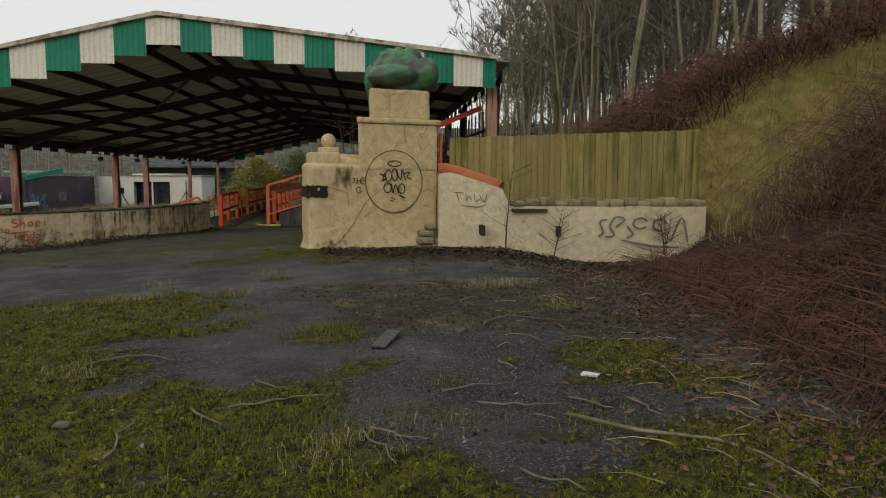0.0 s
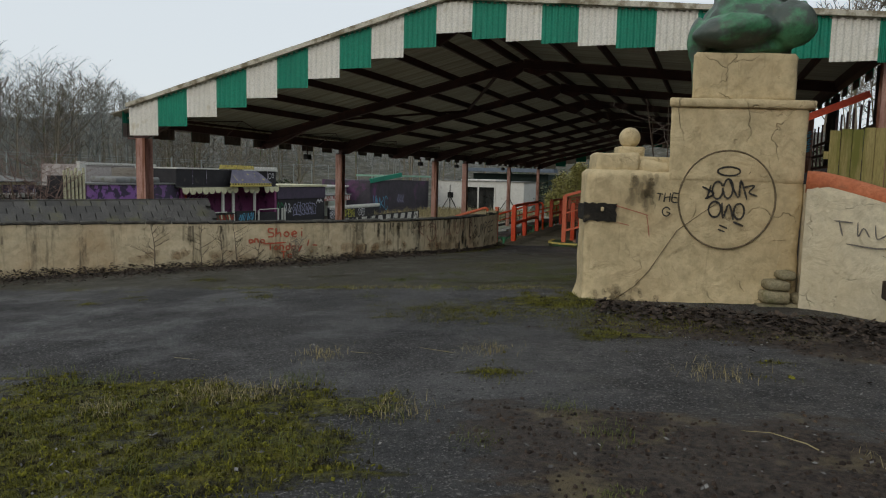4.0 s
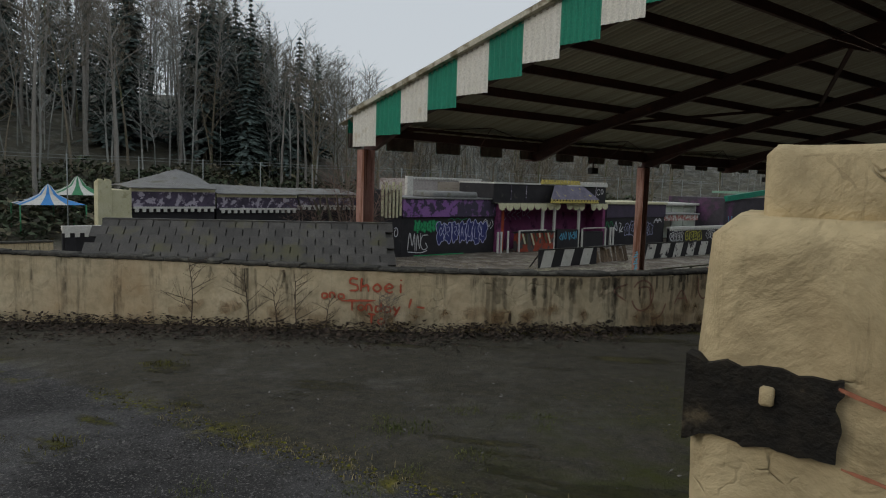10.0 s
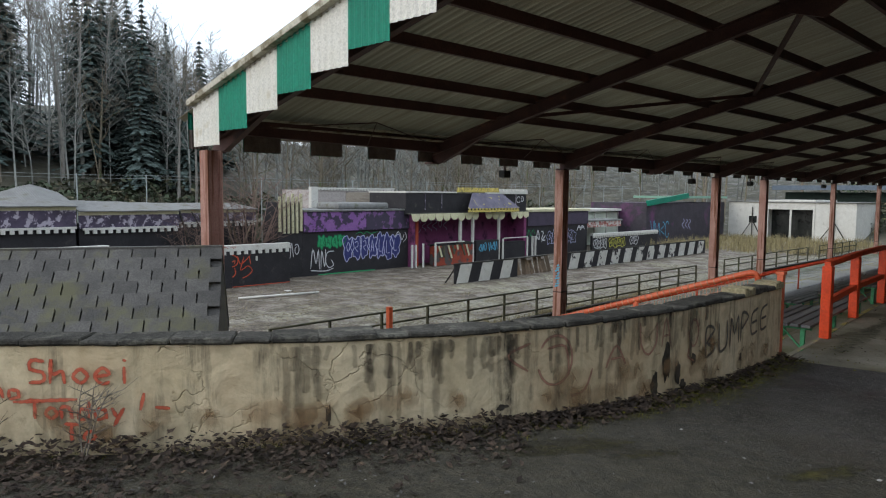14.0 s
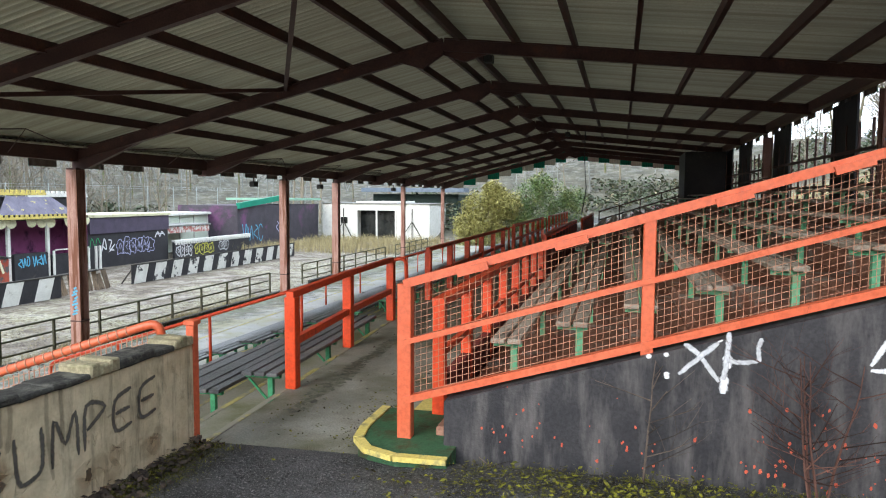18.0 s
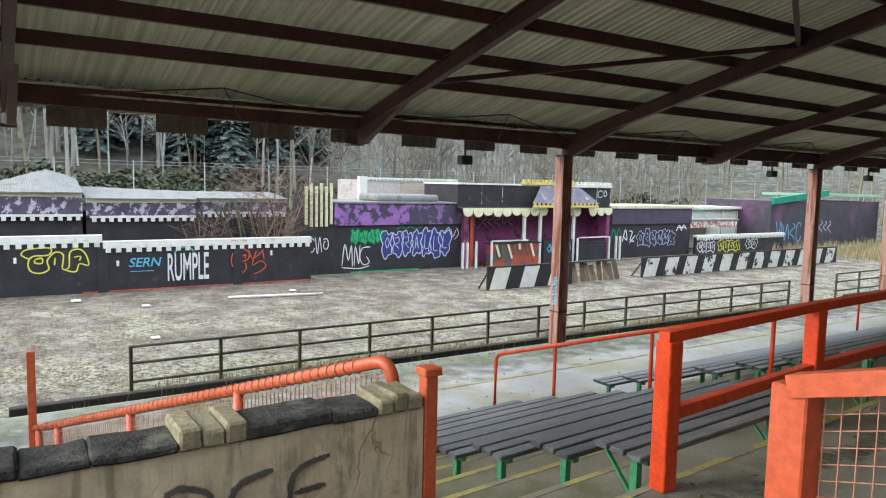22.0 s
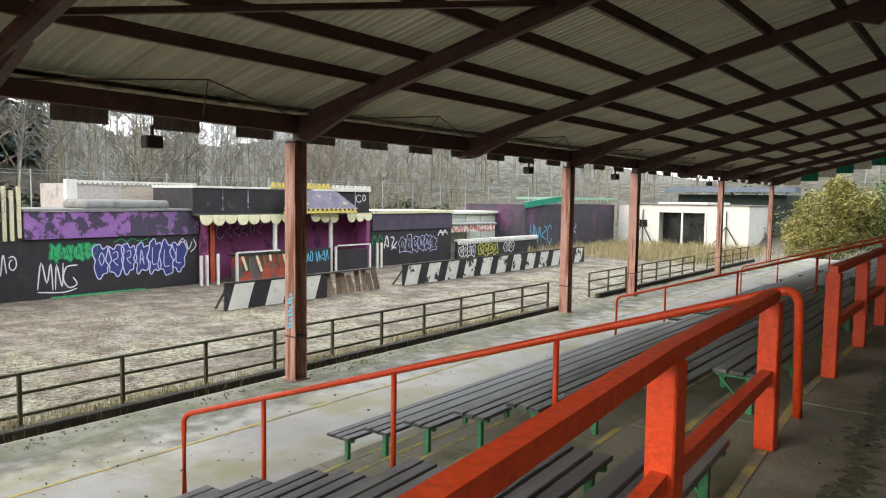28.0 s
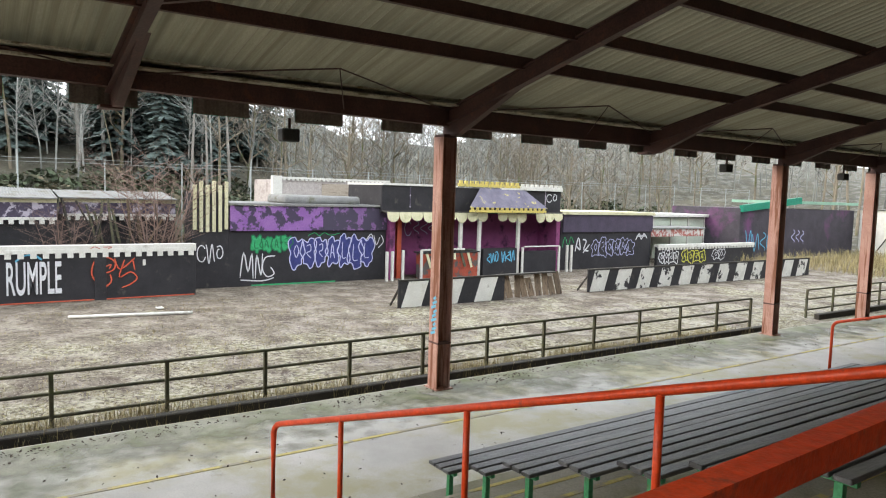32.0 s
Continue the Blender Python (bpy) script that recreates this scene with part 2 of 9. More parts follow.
black_paint = mat("black_paint", (0.022, 0.021, 0.024), (0.04, 0.038, 0.042), 1.5, 0.7, 0.25, 30, c3=(0.075, 0.065, 0.06), s3=2.5, cut=0.66)
purple = mat("purple_paint", (0.25, 0.11, 0.35), (0.33, 0.17, 0.42), 1.2, 0.75, 0.2, 30, c3=(0.06, 0.045, 0.08), s3=1.8, cut=0.535, soft=0.02)
worn_purple = mat("worn_purple_paint", (0.2, 0.1, 0.27), (0.27, 0.15, 0.33), 1.2, 0.75, 0.2, 30, c3=(0.06, 0.05, 0.08), s3=1.8, cut=0.45, soft=0.02)
magenta = mat("magenta_paint", (0.23, 0.05, 0.15), (0.31, 0.08, 0.2), 1.2, 0.75, 0.2, 30, c3=(0.06, 0.015, 0.05), s3=1.2, cut=0.6)
white_paint = mat("white_paint", (0.62, 0.61, 0.56), (0.74, 0.73, 0.68), 2, 0.75, 0.2, 30, c3=(0.35, 0.33, 0.28), s3=2.5, cut=0.66)
yellow_paint = mat("yellow_paint", (0.6, 0.48, 0.12), (0.68, 0.56, 0.18), 3, 0.75, 0.25, 40, c3=(0.25, 0.22, 0.1), s3=6, cut=0.58)
cream_wood = mat("cream_wood", (0.6, 0.57, 0.36), (0.68, 0.65, 0.46), 2, 0.75, 0.2, 30, c3=(0.4, 0.37, 0.22), s3=3, cut=0.62)
green_paint = mat("green_paint", (0.04, 0.22, 0.1), (0.07, 0.3, 0.14), 3, 0.55, 0.2, 30, c3=(0.1, 0.12, 0.06), s3=5, cut=0.64)
# lighter mint than green_paint, with the sun on the upper legs put into it
sunlit_mint_paint = mat("sunlit_mint_paint", (0.1, 0.36, 0.19), (0.15, 0.44, 0.25), 3, 0.55, 0.2, 30, c3=(0.2, 0.26, 0.15), s3=6, cut=0.6)
bench_wood = mat("bench_wood", (0.065, 0.066, 0.072), (0.13, 0.13, 0.135), 2, 0.36, 0.35, 30, c3=(0.17, 0.165, 0.15), s3=2, cut=0.62, stretch=(3, 0.35, 3), piece=0.25, spec=0.5)
upper_wood = mat("grey_wood", (0.36, 0.3, 0.24), (0.48, 0.42, 0.34), 2, 0.7, 0.35, 30, c3=(0.13, 0.1, 0.08), s3=2, cut=0.6, stretch=(3, 0.35, 3), piece=0.2)
fence_wood = mat("fence_wood", (0.25, 0.205, 0.075), (0.34, 0.285, 0.12), 2, 0.85, 0.3, 30, c3=(0.13, 0.13, 0.03), s3=1.3, cut=0.58, stretch=(3, 3, 0.4), piece=0.2)
rail_green = mat("weathered_rail", (0.06, 0.062, 0.04), (0.12, 0.11, 0.07), 4, 0.85, 0.3, 40, c3=(0.1, 0.11, 0.05), s3=3, cut=0.6)
dark_timber = mat("dark_timber", (0.035, 0.032, 0.028), (0.06, 0.055, 0.045), 3, 0.85, 0.3, 40)
terracotta = mat("terracotta_paint", (0.42, 0.12, 0.05), (0.5, 0.17, 0.08), 3, 0.75, 0.3, 30, c3=(0.25, 0.1, 0.05), s3=4, cut=0.64)
frog = mat("green_fibreglass", (0.04, 0.17, 0.08), (0.09, 0.28, 0.14), 2.5, 0.5, 0.6, 14, c3=(0.055, 0.075, 0.06), s3=2.2, cut=0.5, soft=0.05, spec=0.5)
bare_stone = mat("bare_stone", (0.03, 0.026, 0.02), (0.075, 0.065, 0.05), 14, 0.95, 0.9, 40)
soil = mat("leaf_litter", (0.03, 0.022, 0.018), (0.06, 0.042, 0.03), 3, 0.9, 0.8, 30, c3=(0.1, 0.07, 0.045), s3=12, cut=0.62, island=0.6)
spray_black = mat("spray_black", (0.015, 0.015, 0.015), (0.03, 0.03, 0.03), 5, 0.6, 0)
spray_red = mat("spray_red", (0.5, 0.08, 0.04), (0.58, 0.13, 0.07), 5, 0.7, 0)
spray_white = mat("spray_white", (0.68, 0.68, 0.7), (0.78, 0.78, 0.8), 5, 0.7, 0)
spray_blue = mat("spray_blue", (0.1, 0.4, 0.6), (0.16, 0.5, 0.7), 5, 0.7, 0)
spray_green = mat("spray_green", (0.02, 0.35, 0.12), (0.05, 0.45, 0.2), 5, 0.7, 0)
spray_yellow = mat("spray_yellow", (0.62, 0.6, 0.08), (0.7, 0.66, 0.15), 5, 0.7, 0)
spray_lilac = mat("spray_lilac", (0.5, 0.52, 0.8), (0.62, 0.62, 0.88), 5, 0.7, 0)
bark = mat("bark", (0.19, 0.16, 0.12), (0.31, 0.265, 0.2), 4, 0.9, 0.5, 25, c3=(0.1, 0.12, 0.045), s3=1.5, cut=0.58, stretch=(1, 1, 0.4))
pale_bark = mat("pale_bark", (0.24, 0.225, 0.2), (0.35, 0.33, 0.3), 3, 0.9, 0.5, 25, c3=(0.12, 0.11, 0.08), s3=1.5, cut=0.6, stretch=(1, 1, 0.4))
# paler and greyer than twig: distance haze put into the colour
haze_twig = mat("hazed_far_twigs", (0.235, 0.24, 0.22), (0.33, 0.335, 0.31), 2, 0.9, 0.2, 20, island=0.35)
twig = mat("twigs", (0.165, 0.145, 0.115), (0.25, 0.22, 0.18), 2, 0.9, 0.2, 20, island=0.4)
red_twig = mat("red_twigs", (0.07, 0.034, 0.026), (0.115, 0.055, 0.04), 2, 0.9, 0.2, 20, island=0.65)
# spruce green lightened and greyed: haze over the slope is in this colour
needle = mat("hazed_needles", (0.09, 0.122, 0.112), (0.135, 0.17, 0.155), 1.2, 1.0, 0, 20, spec=0.0, island=0.4)
leaf = mat("leaves", (0.06, 0.12, 0.024), (0.115, 0.175, 0.04), 2, 0.55, 0.2, 20, c3=(0.2, 0.21, 0.065), s3=0.8, cut=0.55, spec=0.5, island=0.45)
bamboo = mat("bamboo_leaves", (0.24, 0.225, 0.065), (0.33, 0.3, 0.105), 2, 0.7, 0.2, 20, island=0.4)
grass_m = mat("grass", (0.08, 0.1, 0.025), (0.15, 0.16, 0.05), 1.5, 0.8, 0.1, 20, island=0.45)
dry_grass = mat("dry_grass", (0.24, 0.2, 0.1), (0.33, 0.28, 0.15), 2, 0.85, 0.1, 20, island=0.45)
roof_felt = mat("roof_felt", (0.19, 0.19, 0.185), (0.3, 0.305, 0.3), 1.2, 0.85, 0.1, 30, c3=(0.14, 0.14, 0.11), s3=1.2, cut=0.58)
flaked = mat("flaking_fascia", (0.06, 0.05, 0.075), (0.12, 0.095, 0.15), 1.5, 0.8, 0.2, 30, c3=(0.42, 0.38, 0.45), s3=2.6, cut=0.545, soft=0.02)
undergrowth_m = mat("undergrowth", (0.05, 0.068, 0.04), (0.085, 0.105, 0.06), 1.0, 0.8, 0.2, 20, c3=(0.15, 0.125, 0.08), s3=0.6, cut=0.56, island=0.5)
moss_m = mat("moss", (0.06, 0.062, 0.008), (0.23, 0.215, 0.02), 9, 0.9, 0.2, 60, c3=(0.028, 0.024, 0.01), s3=9, cut=0.545, soft=0.03, island=0.65)
glass_and_shade = mat("dark_opening", (0.01, 0.012, 0.012), (0.025, 0.028, 0.025), 1.0, 0.25, 0, spec=0.5)
blue_canvas = mat("blue_canvas", (0.05, 0.25, 0.6), (0.08, 0.3, 0.66), 1, 0.7, 0)
fence_grey = mat("galvanised", (0.26, 0.29, 0.28), (0.34, 0.37, 0.36), 4, 0.6, 0.1, 30)
wire = mat("wire_mesh", (0.45, 0.2, 0.12), (0.55, 0.3, 0.2), 6, 0.5, 0, metal=0.3)
cable_m = mat("cable", (0.03, 0.03, 0.03), (0.05, 0.05, 0.05), 4, 0.6, 0)


def spray(m, most=0.95, size=45):
    """Sprayed paint: the coat thins out towards the edges of a stroke and is patchy on the rough wall."""
    n, ln = m.node_tree.nodes, m.node_tree.links
    at = n.new("ShaderNodeAttribute")
    at.attribute_name = "fade"
    geo = n.new("ShaderNodeNewGeometry")
    tx = n.new("ShaderNodeTexNoise")
    tx.inputs["Scale"].default_value, tx.inputs["Detail"].default_value = size, 6
    ln.new(geo.outputs["Position"], tx.inputs["Vector"])
    wob = n.new("ShaderNodeMath")
    wob.operation, wob.inputs[1].default_value = "MULTIPLY_ADD", 1.3
    ln.new(tx.outputs[0], wob.inputs[0])
    ln.new(at.outputs["Fac"], wob.inputs[2])
    al = n.new("ShaderNodeMapRange")
    al.inputs[1].default_value, al.inputs[2].default_value, al.inputs[3].default_value, al.inputs[4].default_value = 0.72, 1.5, most, 0.0
    ln.new(wob.outputs[0], al.inputs[0])
    ln.new(al.outputs[0], n["Principled BSDF"].inputs["Alpha"])
    return m


for m_ in (spray_black, spray_red, spray_white, spray_blue, spray_green, spray_yellow, spray_lilac):
    spray(m_)


# ---- mesh helpers ----
def part(name, bm, material, parent=None, label=""):
    me = bpy.data.meshes.new(name)
    bm.to_mesh(me)
    bm.free()
    me.materials.append(material)
    ob = new(name, me)
    ob.parent = parent
    if label:
        ob["label"] = label
    return ob


def thing(name, label, category, loc=(0, 0, 0), group=""):
    e = new(name)
    e.empty_display_size = 0.2
    e.location = loc
    return tagged(e, label, category, group)


def box(bm, x0, x1, y0, y1, z0, z1, bev=0.0, m=None):
    vs = [bm.verts.new((x, y, z)) for x in (x0, x1) for y in (y0, y1) for z in (z0, z1)]
    fs = [bm.faces.new([vs[i] for i in f]) for f in ((0, 1, 3, 2), (4, 6, 7, 5), (0, 4, 5, 1), (2, 3, 7, 6), (0, 2, 6, 4), (1, 5, 7, 3))]
    if bev:
        bmesh.ops.bevel(bm, geom=list({e for f in fs for e in f.edges}), offset=bev, segments=1, affect="EDGES")
    if m is not None:
        bmesh.ops.transform(bm, matrix=m, verts=[v for v in vs if v.is_valid])
    return bm


def B(*a, **k):
    return box(bmesh.new(), *a, **k)


def beam(bm, p, q, w, h, up=(0, 0, 1)):
    """A rectangular bar from p to q, w wide and h deep."""
    p, q = Vector(p), Vector(q)
    d = (q - p).normalized()
    s = d.cross(Vector(up))
    s = s.normalized() if s.length > 1e-5 else Vector((1, 0, 0))
    u = s.cross(d)
    ring = lambda c: [bm.verts.new(c + s * a * w / 2 + u * b * h / 2) for a, b in ((-1, -1), (1, -1), (1, 1), (-1, 1))]
    a, b = ring(p), ring(q)
    for i in range(4):
        bm.faces.new((a[i], a[(i + 1) % 4], b[(i + 1) % 4], b[i]))
    bm.faces.new(a[::-1]), bm.faces.new(b)
    return bm


def tube(bm, pts, r, n=8, r1=None, cap=True):
    """A round tube along pts, from radius r to r1."""
    pts = [Vector(p) for p in pts]
    r1 = r if r1 is None else r1
    rings = []
    for i, p in enumerate(pts):
        d = (pts[min(i + 1, len(pts) - 1)] - pts[max(i - 1, 0)]).normalized()
        s = d.cross(Vector((0, 0, 1)))
        s = s.normalized() if s.length > 1e-3 else Vector((1, 0, 0))
        u = s.cross(d)
        rad = r + (r1 - r) * i / max(1, len(pts) - 1)
        rings.append([bm.verts.new(p + (s * math.cos(a) + u * math.sin(a)) * rad) for a in (2 * math.pi * k / n for k in range(n))])
    for a, b in zip(rings, rings[1:]):
        for i in range(n):
            bm.faces.new((a[i], a[(i + 1) % n], b[(i + 1) % n], b[i])).smooth = True
    if cap:
        bm.faces.new(rings[0][::-1]), bm.faces.new(rings[-1])
    return bm


def bend(a, b, c, r, n=5):
    """Points of a rounded corner at b between a and c."""
    a, b, c = Vector(a), Vector(b), Vector(c)
    p, q = b + (a - b).normalized() * r, b + (c - b).normalized() * r
    return [(p * (1 - t) ** 2 + b * 2 * t * (1 - t) + q * t * t) for t in (i / n for i in range(n + 1))]


def ribbon(bm, pts, r, nrm, lift=0.0, closed=False):
    """A flat painted stroke of half width r along pts on a surface with normal nrm, rounded through the points."""
    fade = bm.verts.layers.float.get("fade") or bm.verts.layers.float.new("fade")
    nrm = Vector(nrm).normalized()
    P = [Vector(p) + nrm * lift for p in pts]
    m = len(P)
    fine = []
    for i in range(m if closed else m - 1):
        get = (lambda k: P[k % m]) if closed else (lambda k: P[max(0, min(m - 1, k))])
        p0, p1, p2, p3 = get(i - 1), get(i), get(i + 1), get(i + 2)
        for q in range(4):
            t = q / 4
            fine.append(0.5 * ((2 * p1) + (p2 - p0) * t + (2 * p0 - 5 * p1 + 4 * p2 - p3) * t * t + (3 * p1 - p0 - 3 * p2 + p3) * t ** 3))
    if not closed:
        fine.append(P[-1])
    k = len(fine)
    rows = []
    for i, p in enumerate(fine):
        a, b = (fine[i - 1], fine[(i + 1) % k]) if closed else (fine[max(0, i - 1)], fine[min(k - 1, i + 1)])
        s = nrm.cross((b - a).normalized()) if (b - a).length > 1e-6 else Vector((0, 0, 1))
        w = r * (1 + 0.22 * noise.noise(p * 7)) * (0.55 if not closed and i in (0, k - 1) else 1.0)
        e = nrm * 0.0004 * (i % 3)
        row = [bm.verts.new(p + s * w * k_ + e) for k_ in (1.35, 0.5, -0.5, -1.35)]
        row[0][fade] = row[3][fade] = 1.0
        rows.append(row)
    for a, b in list(zip(rows, rows[1:])) + ([(rows[-1], rows[0])] if closed else []):
        for q in range(3):
            bm.faces.new((a[q], a[q + 1], b[q + 1], b[q]))
    return bm


def lerp_table(t, table):
    if t <= table[0][0]:
        return table[0][1]
    for (a, u), (b, v) in zip(table, table[1:]):
        if t <= b:
            return u + (v - u) * (t - a) / (b - a)
    return table[-1][1]


def smooth(a, b, t):
    t = min(1, max(0, (t - a) / (b - a)))
    return t * t * (3 - 2 * t)


# ---- plan ----
COLX = -15.4                                   # line of the front columns
COLS = [26.3, 39.1, 51.5, 57.4, 69.2, 80.3]     # their places along the stand
FRAMES = [26.3, 32.85, 39.1, 45.3, 51.5, 57.4, 63.3, 69.2, 74.8, 80.3]
RIDGE, EAVE_R = (-4.87, 6.05), (4.6, 5.05)      # roof's x and z at the ridge and right eave
EAVE_L = (-14.95, 3.62)


def skew(y):
    """The front line of the stand runs a little inwards at the near end."""
    return 0.38 * max(0.0, 39.1 - y) / 13.5


Y0, Y1 = 25.6, 81.5                             # near and far gable
WALK = -0.06                                    # floor of the walkway through the stand
EDGE, TREAD, RISE, ROWS = -4.6, 0.765, 0.262, 8
LOW = -2.42                                     # lower concourse
ARENA = -2.62
FRONT = -33.0                                   # line of the shop fronts
WALLX = [(10.0, -19.0), (15.0, -12.0), (17.2, -9.6), (18.6, -8.3), (19.8, -6.95), (20.8, -5.95), (21.8, -5.2), (22.8, -4.65), (23.8, -4.33), (25.0, -4.17), (26.2, -4.14), (27.84, -4.16)]


def wall_x(y):
    return lerp_table(y, WALLX) if y < 27.9 else -4.35


# patches of the start: x, y, half widths along x and y, weight
MOSS_AT = [(-1.6, 10.9, 1.3, 1.5, 0.9), (-1.0, 9.0, 1.1, 0.9, 0.9), (0.6, 8.5, 0.55, 0.7, 0.9), (0.75, 10.85, 0.28, 0.35, 1.1), (-1.9, 12.5, 1.3, 0.8, 0.8), (-0.6, 12.2, 0.45, 0.35, 0.7), (3.0, 8.0, 0.7, 0.6, 0.8), (2.9, 10.2, 0.4, 0.4, 0.6), (-0.4, 11.2, 0.45, 0.4, 0.6), (-3.4, 10.0, 1.4, 2.0, 0.7), (-0.2, 17.0, 0.75, 0.45, 0.9), (-1.1, 18.8, 0.7, 0.5, 0.55), (1.5, 6.9, 2.2, 0.8, 0.5), (-0.3, 14.7, 0.5, 0.3, 0.4), (0.4, 15.6, 0.8, 0.5, 0.35), (0.3, 6.4, 3.5, 0.9, 0.4)]
TAR_AT = [(0.15, 10.4, 0.5, 0.6, 0.9), (-0.9, 10.8, 0.3, 0.3, 0.9), (-0.65, 9.45, 0.3, 0.25, 0.8), (1.4, 9.0, 0.45, 0.5, 0.8), (0.2, 9.8, 0.35, 0.35, 0.7), (1.7, 10.5, 0.6, 0.35, 0.5), (2.0, 8.1, 0.4, 0.4, 0.6), (-3.3, 14.4, 2.2, 1.0, 0.9), (0.1, 11.6, 0.5, 0.4, 0.5)]
SOIL_AT = [(1.7, 11.9, 1.2, 0.9, 0.9), (0.8, 13.0, 0.9, 0.6, 0.9), (2.7, 13.0, 1.3, 1.0, 0.8), (2.9, 11.3, 0.8, 0.6, 0.5), (2.4, 16.4, 2.2, 0.8, 1.0), (5.0, 15.6, 2.0, 1.2, 0.9)]


def patch_sum(table, x, y):
    t = 0.0
    for a, b, u, v, w in table:
        d = ((x - a) / u) ** 2 + ((y - b) / v) ** 2
        if d < 6:
            t += w * math.exp(-d)
    return t


def mossy_at(x, y):
    """How thickly moss grows here, from 0 to 1."""
    m = patch_sum(MOSS_AT, x, y) - patch_sum(TAR_AT, x, y) - 0.8 * patch_sum(SOIL_AT, x, y)
    m += 0.55 * noise.noise((x * 1.1, y * 1.1, 4)) + 0.55 * noise.noise((x * 3.1, y * 3.1, 9)) + 0.4 * noise.noise((x * 8, y * 8, 2))
    m += 0.2 * smooth(12.5, 9.0, y) + 0.22 * smooth(9.6, 7.8, y)
    return smooth(0.12, 0.75, m)


def soil_at(x, y):
    m = patch_sum(SOIL_AT, x, y) + 0.45 * noise.noise((x * 1.3, y * 1.3, 14)) + 0.3 * noise.noise((x * 5, y * 5, 3)) + 0.55 * smooth(2.6, 4.6, x)
    return smooth(0.2, 0.75, m) if y < 18 else 0.0


def high(x, y):
    """Ground level on the path side of the curved wall."""
    z = 0.45 + 0.045 * min(0, x) + 0.02 * noise.noise((x * 0.35, y * 0.35, 0))
    if 4 < y < 18.5 and -7 < x < 6.5:           # cushions of moss and clods of soil
        z += 0.035 * mossy_at(x, y) * (0.6 + 0.7 * noise.noise((x * 6, y * 6, 1))) + 0.014 * soil_at(x, y) * (1 + noise.noise((x * 9, y * 9, 5)))
    z -= 0.25 * smooth(3.0, 5.0, x) * smooth(13.0, 16.6, y) * smooth(17.6, 17.2, y) * (1 - 0.35 * smooth(6.0, 7.0, x))
    if y > 20.5:
        z += ((min(0.12, 0.04 * max(0, x + 4.1)) if y < 27.9 else -0.1) - z) * smooth(20.5, 27.6, y)
    z = max(z, -0.1)
    if y < 27.0:
        e = 4.3 + 0.16 * max(0, y - 9) if y < 17 else 7.2
        z0 = 0.62 * max(0, x - e) * smooth(e, e + 3, x) + 0.16 * max(0, min(x, 22) - 10.5)
        if y > 18.3 and x > 6.0:                # the bank stands steeper behind the board fence
            z0 += (max(z0, 5.5 * (1 - math.exp(-(x - 6.0) / 3.6))) - z0) * smooth(18.3, 20.5, y)
        z += z0
    else:
        z += max(0.35 * max(0, x - 7.2), 5.5 * (1 - math.exp(-max(0, x - 6.0) / 3.6)) * smooth(31.5, 27, y)) + smooth(94, 135, y) * 10
    z = min(z, 9.5 + 0.6 * noise.noise((x * 0.05, y * 0.05, 3)))
    return z


def low(x, y):
    """Ground level of the arena and the country round it."""
    z = ARENA + 0.03 * noise.noise((x * 0.4, y * 0.4, 5))
    hill = smooth(-48, -85, x) * 11 + smooth(-80, -112, x) * 9 + smooth(10, -45, y) * 5 * smooth(-12, -40, x) + smooth(94, 135, y) * 14
    if x < -30:                                 # a saddle in the skyline beyond the shops
        az = math.degrees(math.atan2(x, y - 14)) if y > 14 else -90
        hill *= (1 - 0.72 * math.exp(-((az + 52.5) / 5.5) ** 2)) * (1 - 0.42 * smooth(-50, -43, az))
    return z + hill * (0.85 + 0.2 * noise.noise((x * 0.03, y * 0.03, 8))) - (0.25 if -16.2 < x < -4 and y > 26 else 0)


def ground_z(x, y):
    return high(x, y) if x > wall_x(y) else low(x, y)


# ---- ground sheet ----
def build_ground():
    near = [0.12] + [0.16 * i for i in range(2, 160)] + [26, 27, 28, 29, 30, 31, 32, 33, 35, 37, 40, 45, 50, 65, 90, 150, 400, 1500]
    left = [0.12, 0.5] + [1 + 0.5 * i for i in range(20)] + [11 + i for i in range(22)] + [34, 36, 38, 40, 43, 46, 50, 55, 60, 65, 70, 78, 90, 110, 150, 400, 1500]
    offs = [-o for o in reversed(left)] + near
    ys = [-1500, -400, -150, -80, -50, -35, -25, -18, -12, -9, -6, -3, 0, 1.5, 3] + [4 + 0.16 * i for i in range(92)] + [18.72 + 0.5 * i for i in range(27)] + [32.5 + 2 * i for i in range(34)] + [105, 115, 130, 150, 200, 400, 1500]
    bm = bmesh.new()
    moss_l, soil_l = bm.verts.layers.float.new("moss"), bm.verts.layers.float.new("soil")
    grid = []
    for y in ys:
        w = wall_x(max(y, 10))
        row = []
        for o in offs:
            x = w + o
            v = bm.verts.new((x, y, (high(x, y) if o > 0 else low(x, y)) if abs(o) < 200 and abs(y) < 300 else 4.0))
            if o > 0 and 3 < y < 24 and x < 9:
                v[moss_l], v[soil_l] = mossy_at(x, y), soil_at(x, y)
            row.append(v)
        grid.append(row)
    for a, b in zip(grid, grid[1:]):
        for i in range(len(offs) - 1):
            bm.faces.new((a[i], a[i + 1], b[i + 1], b[i])).smooth = True
    return bm


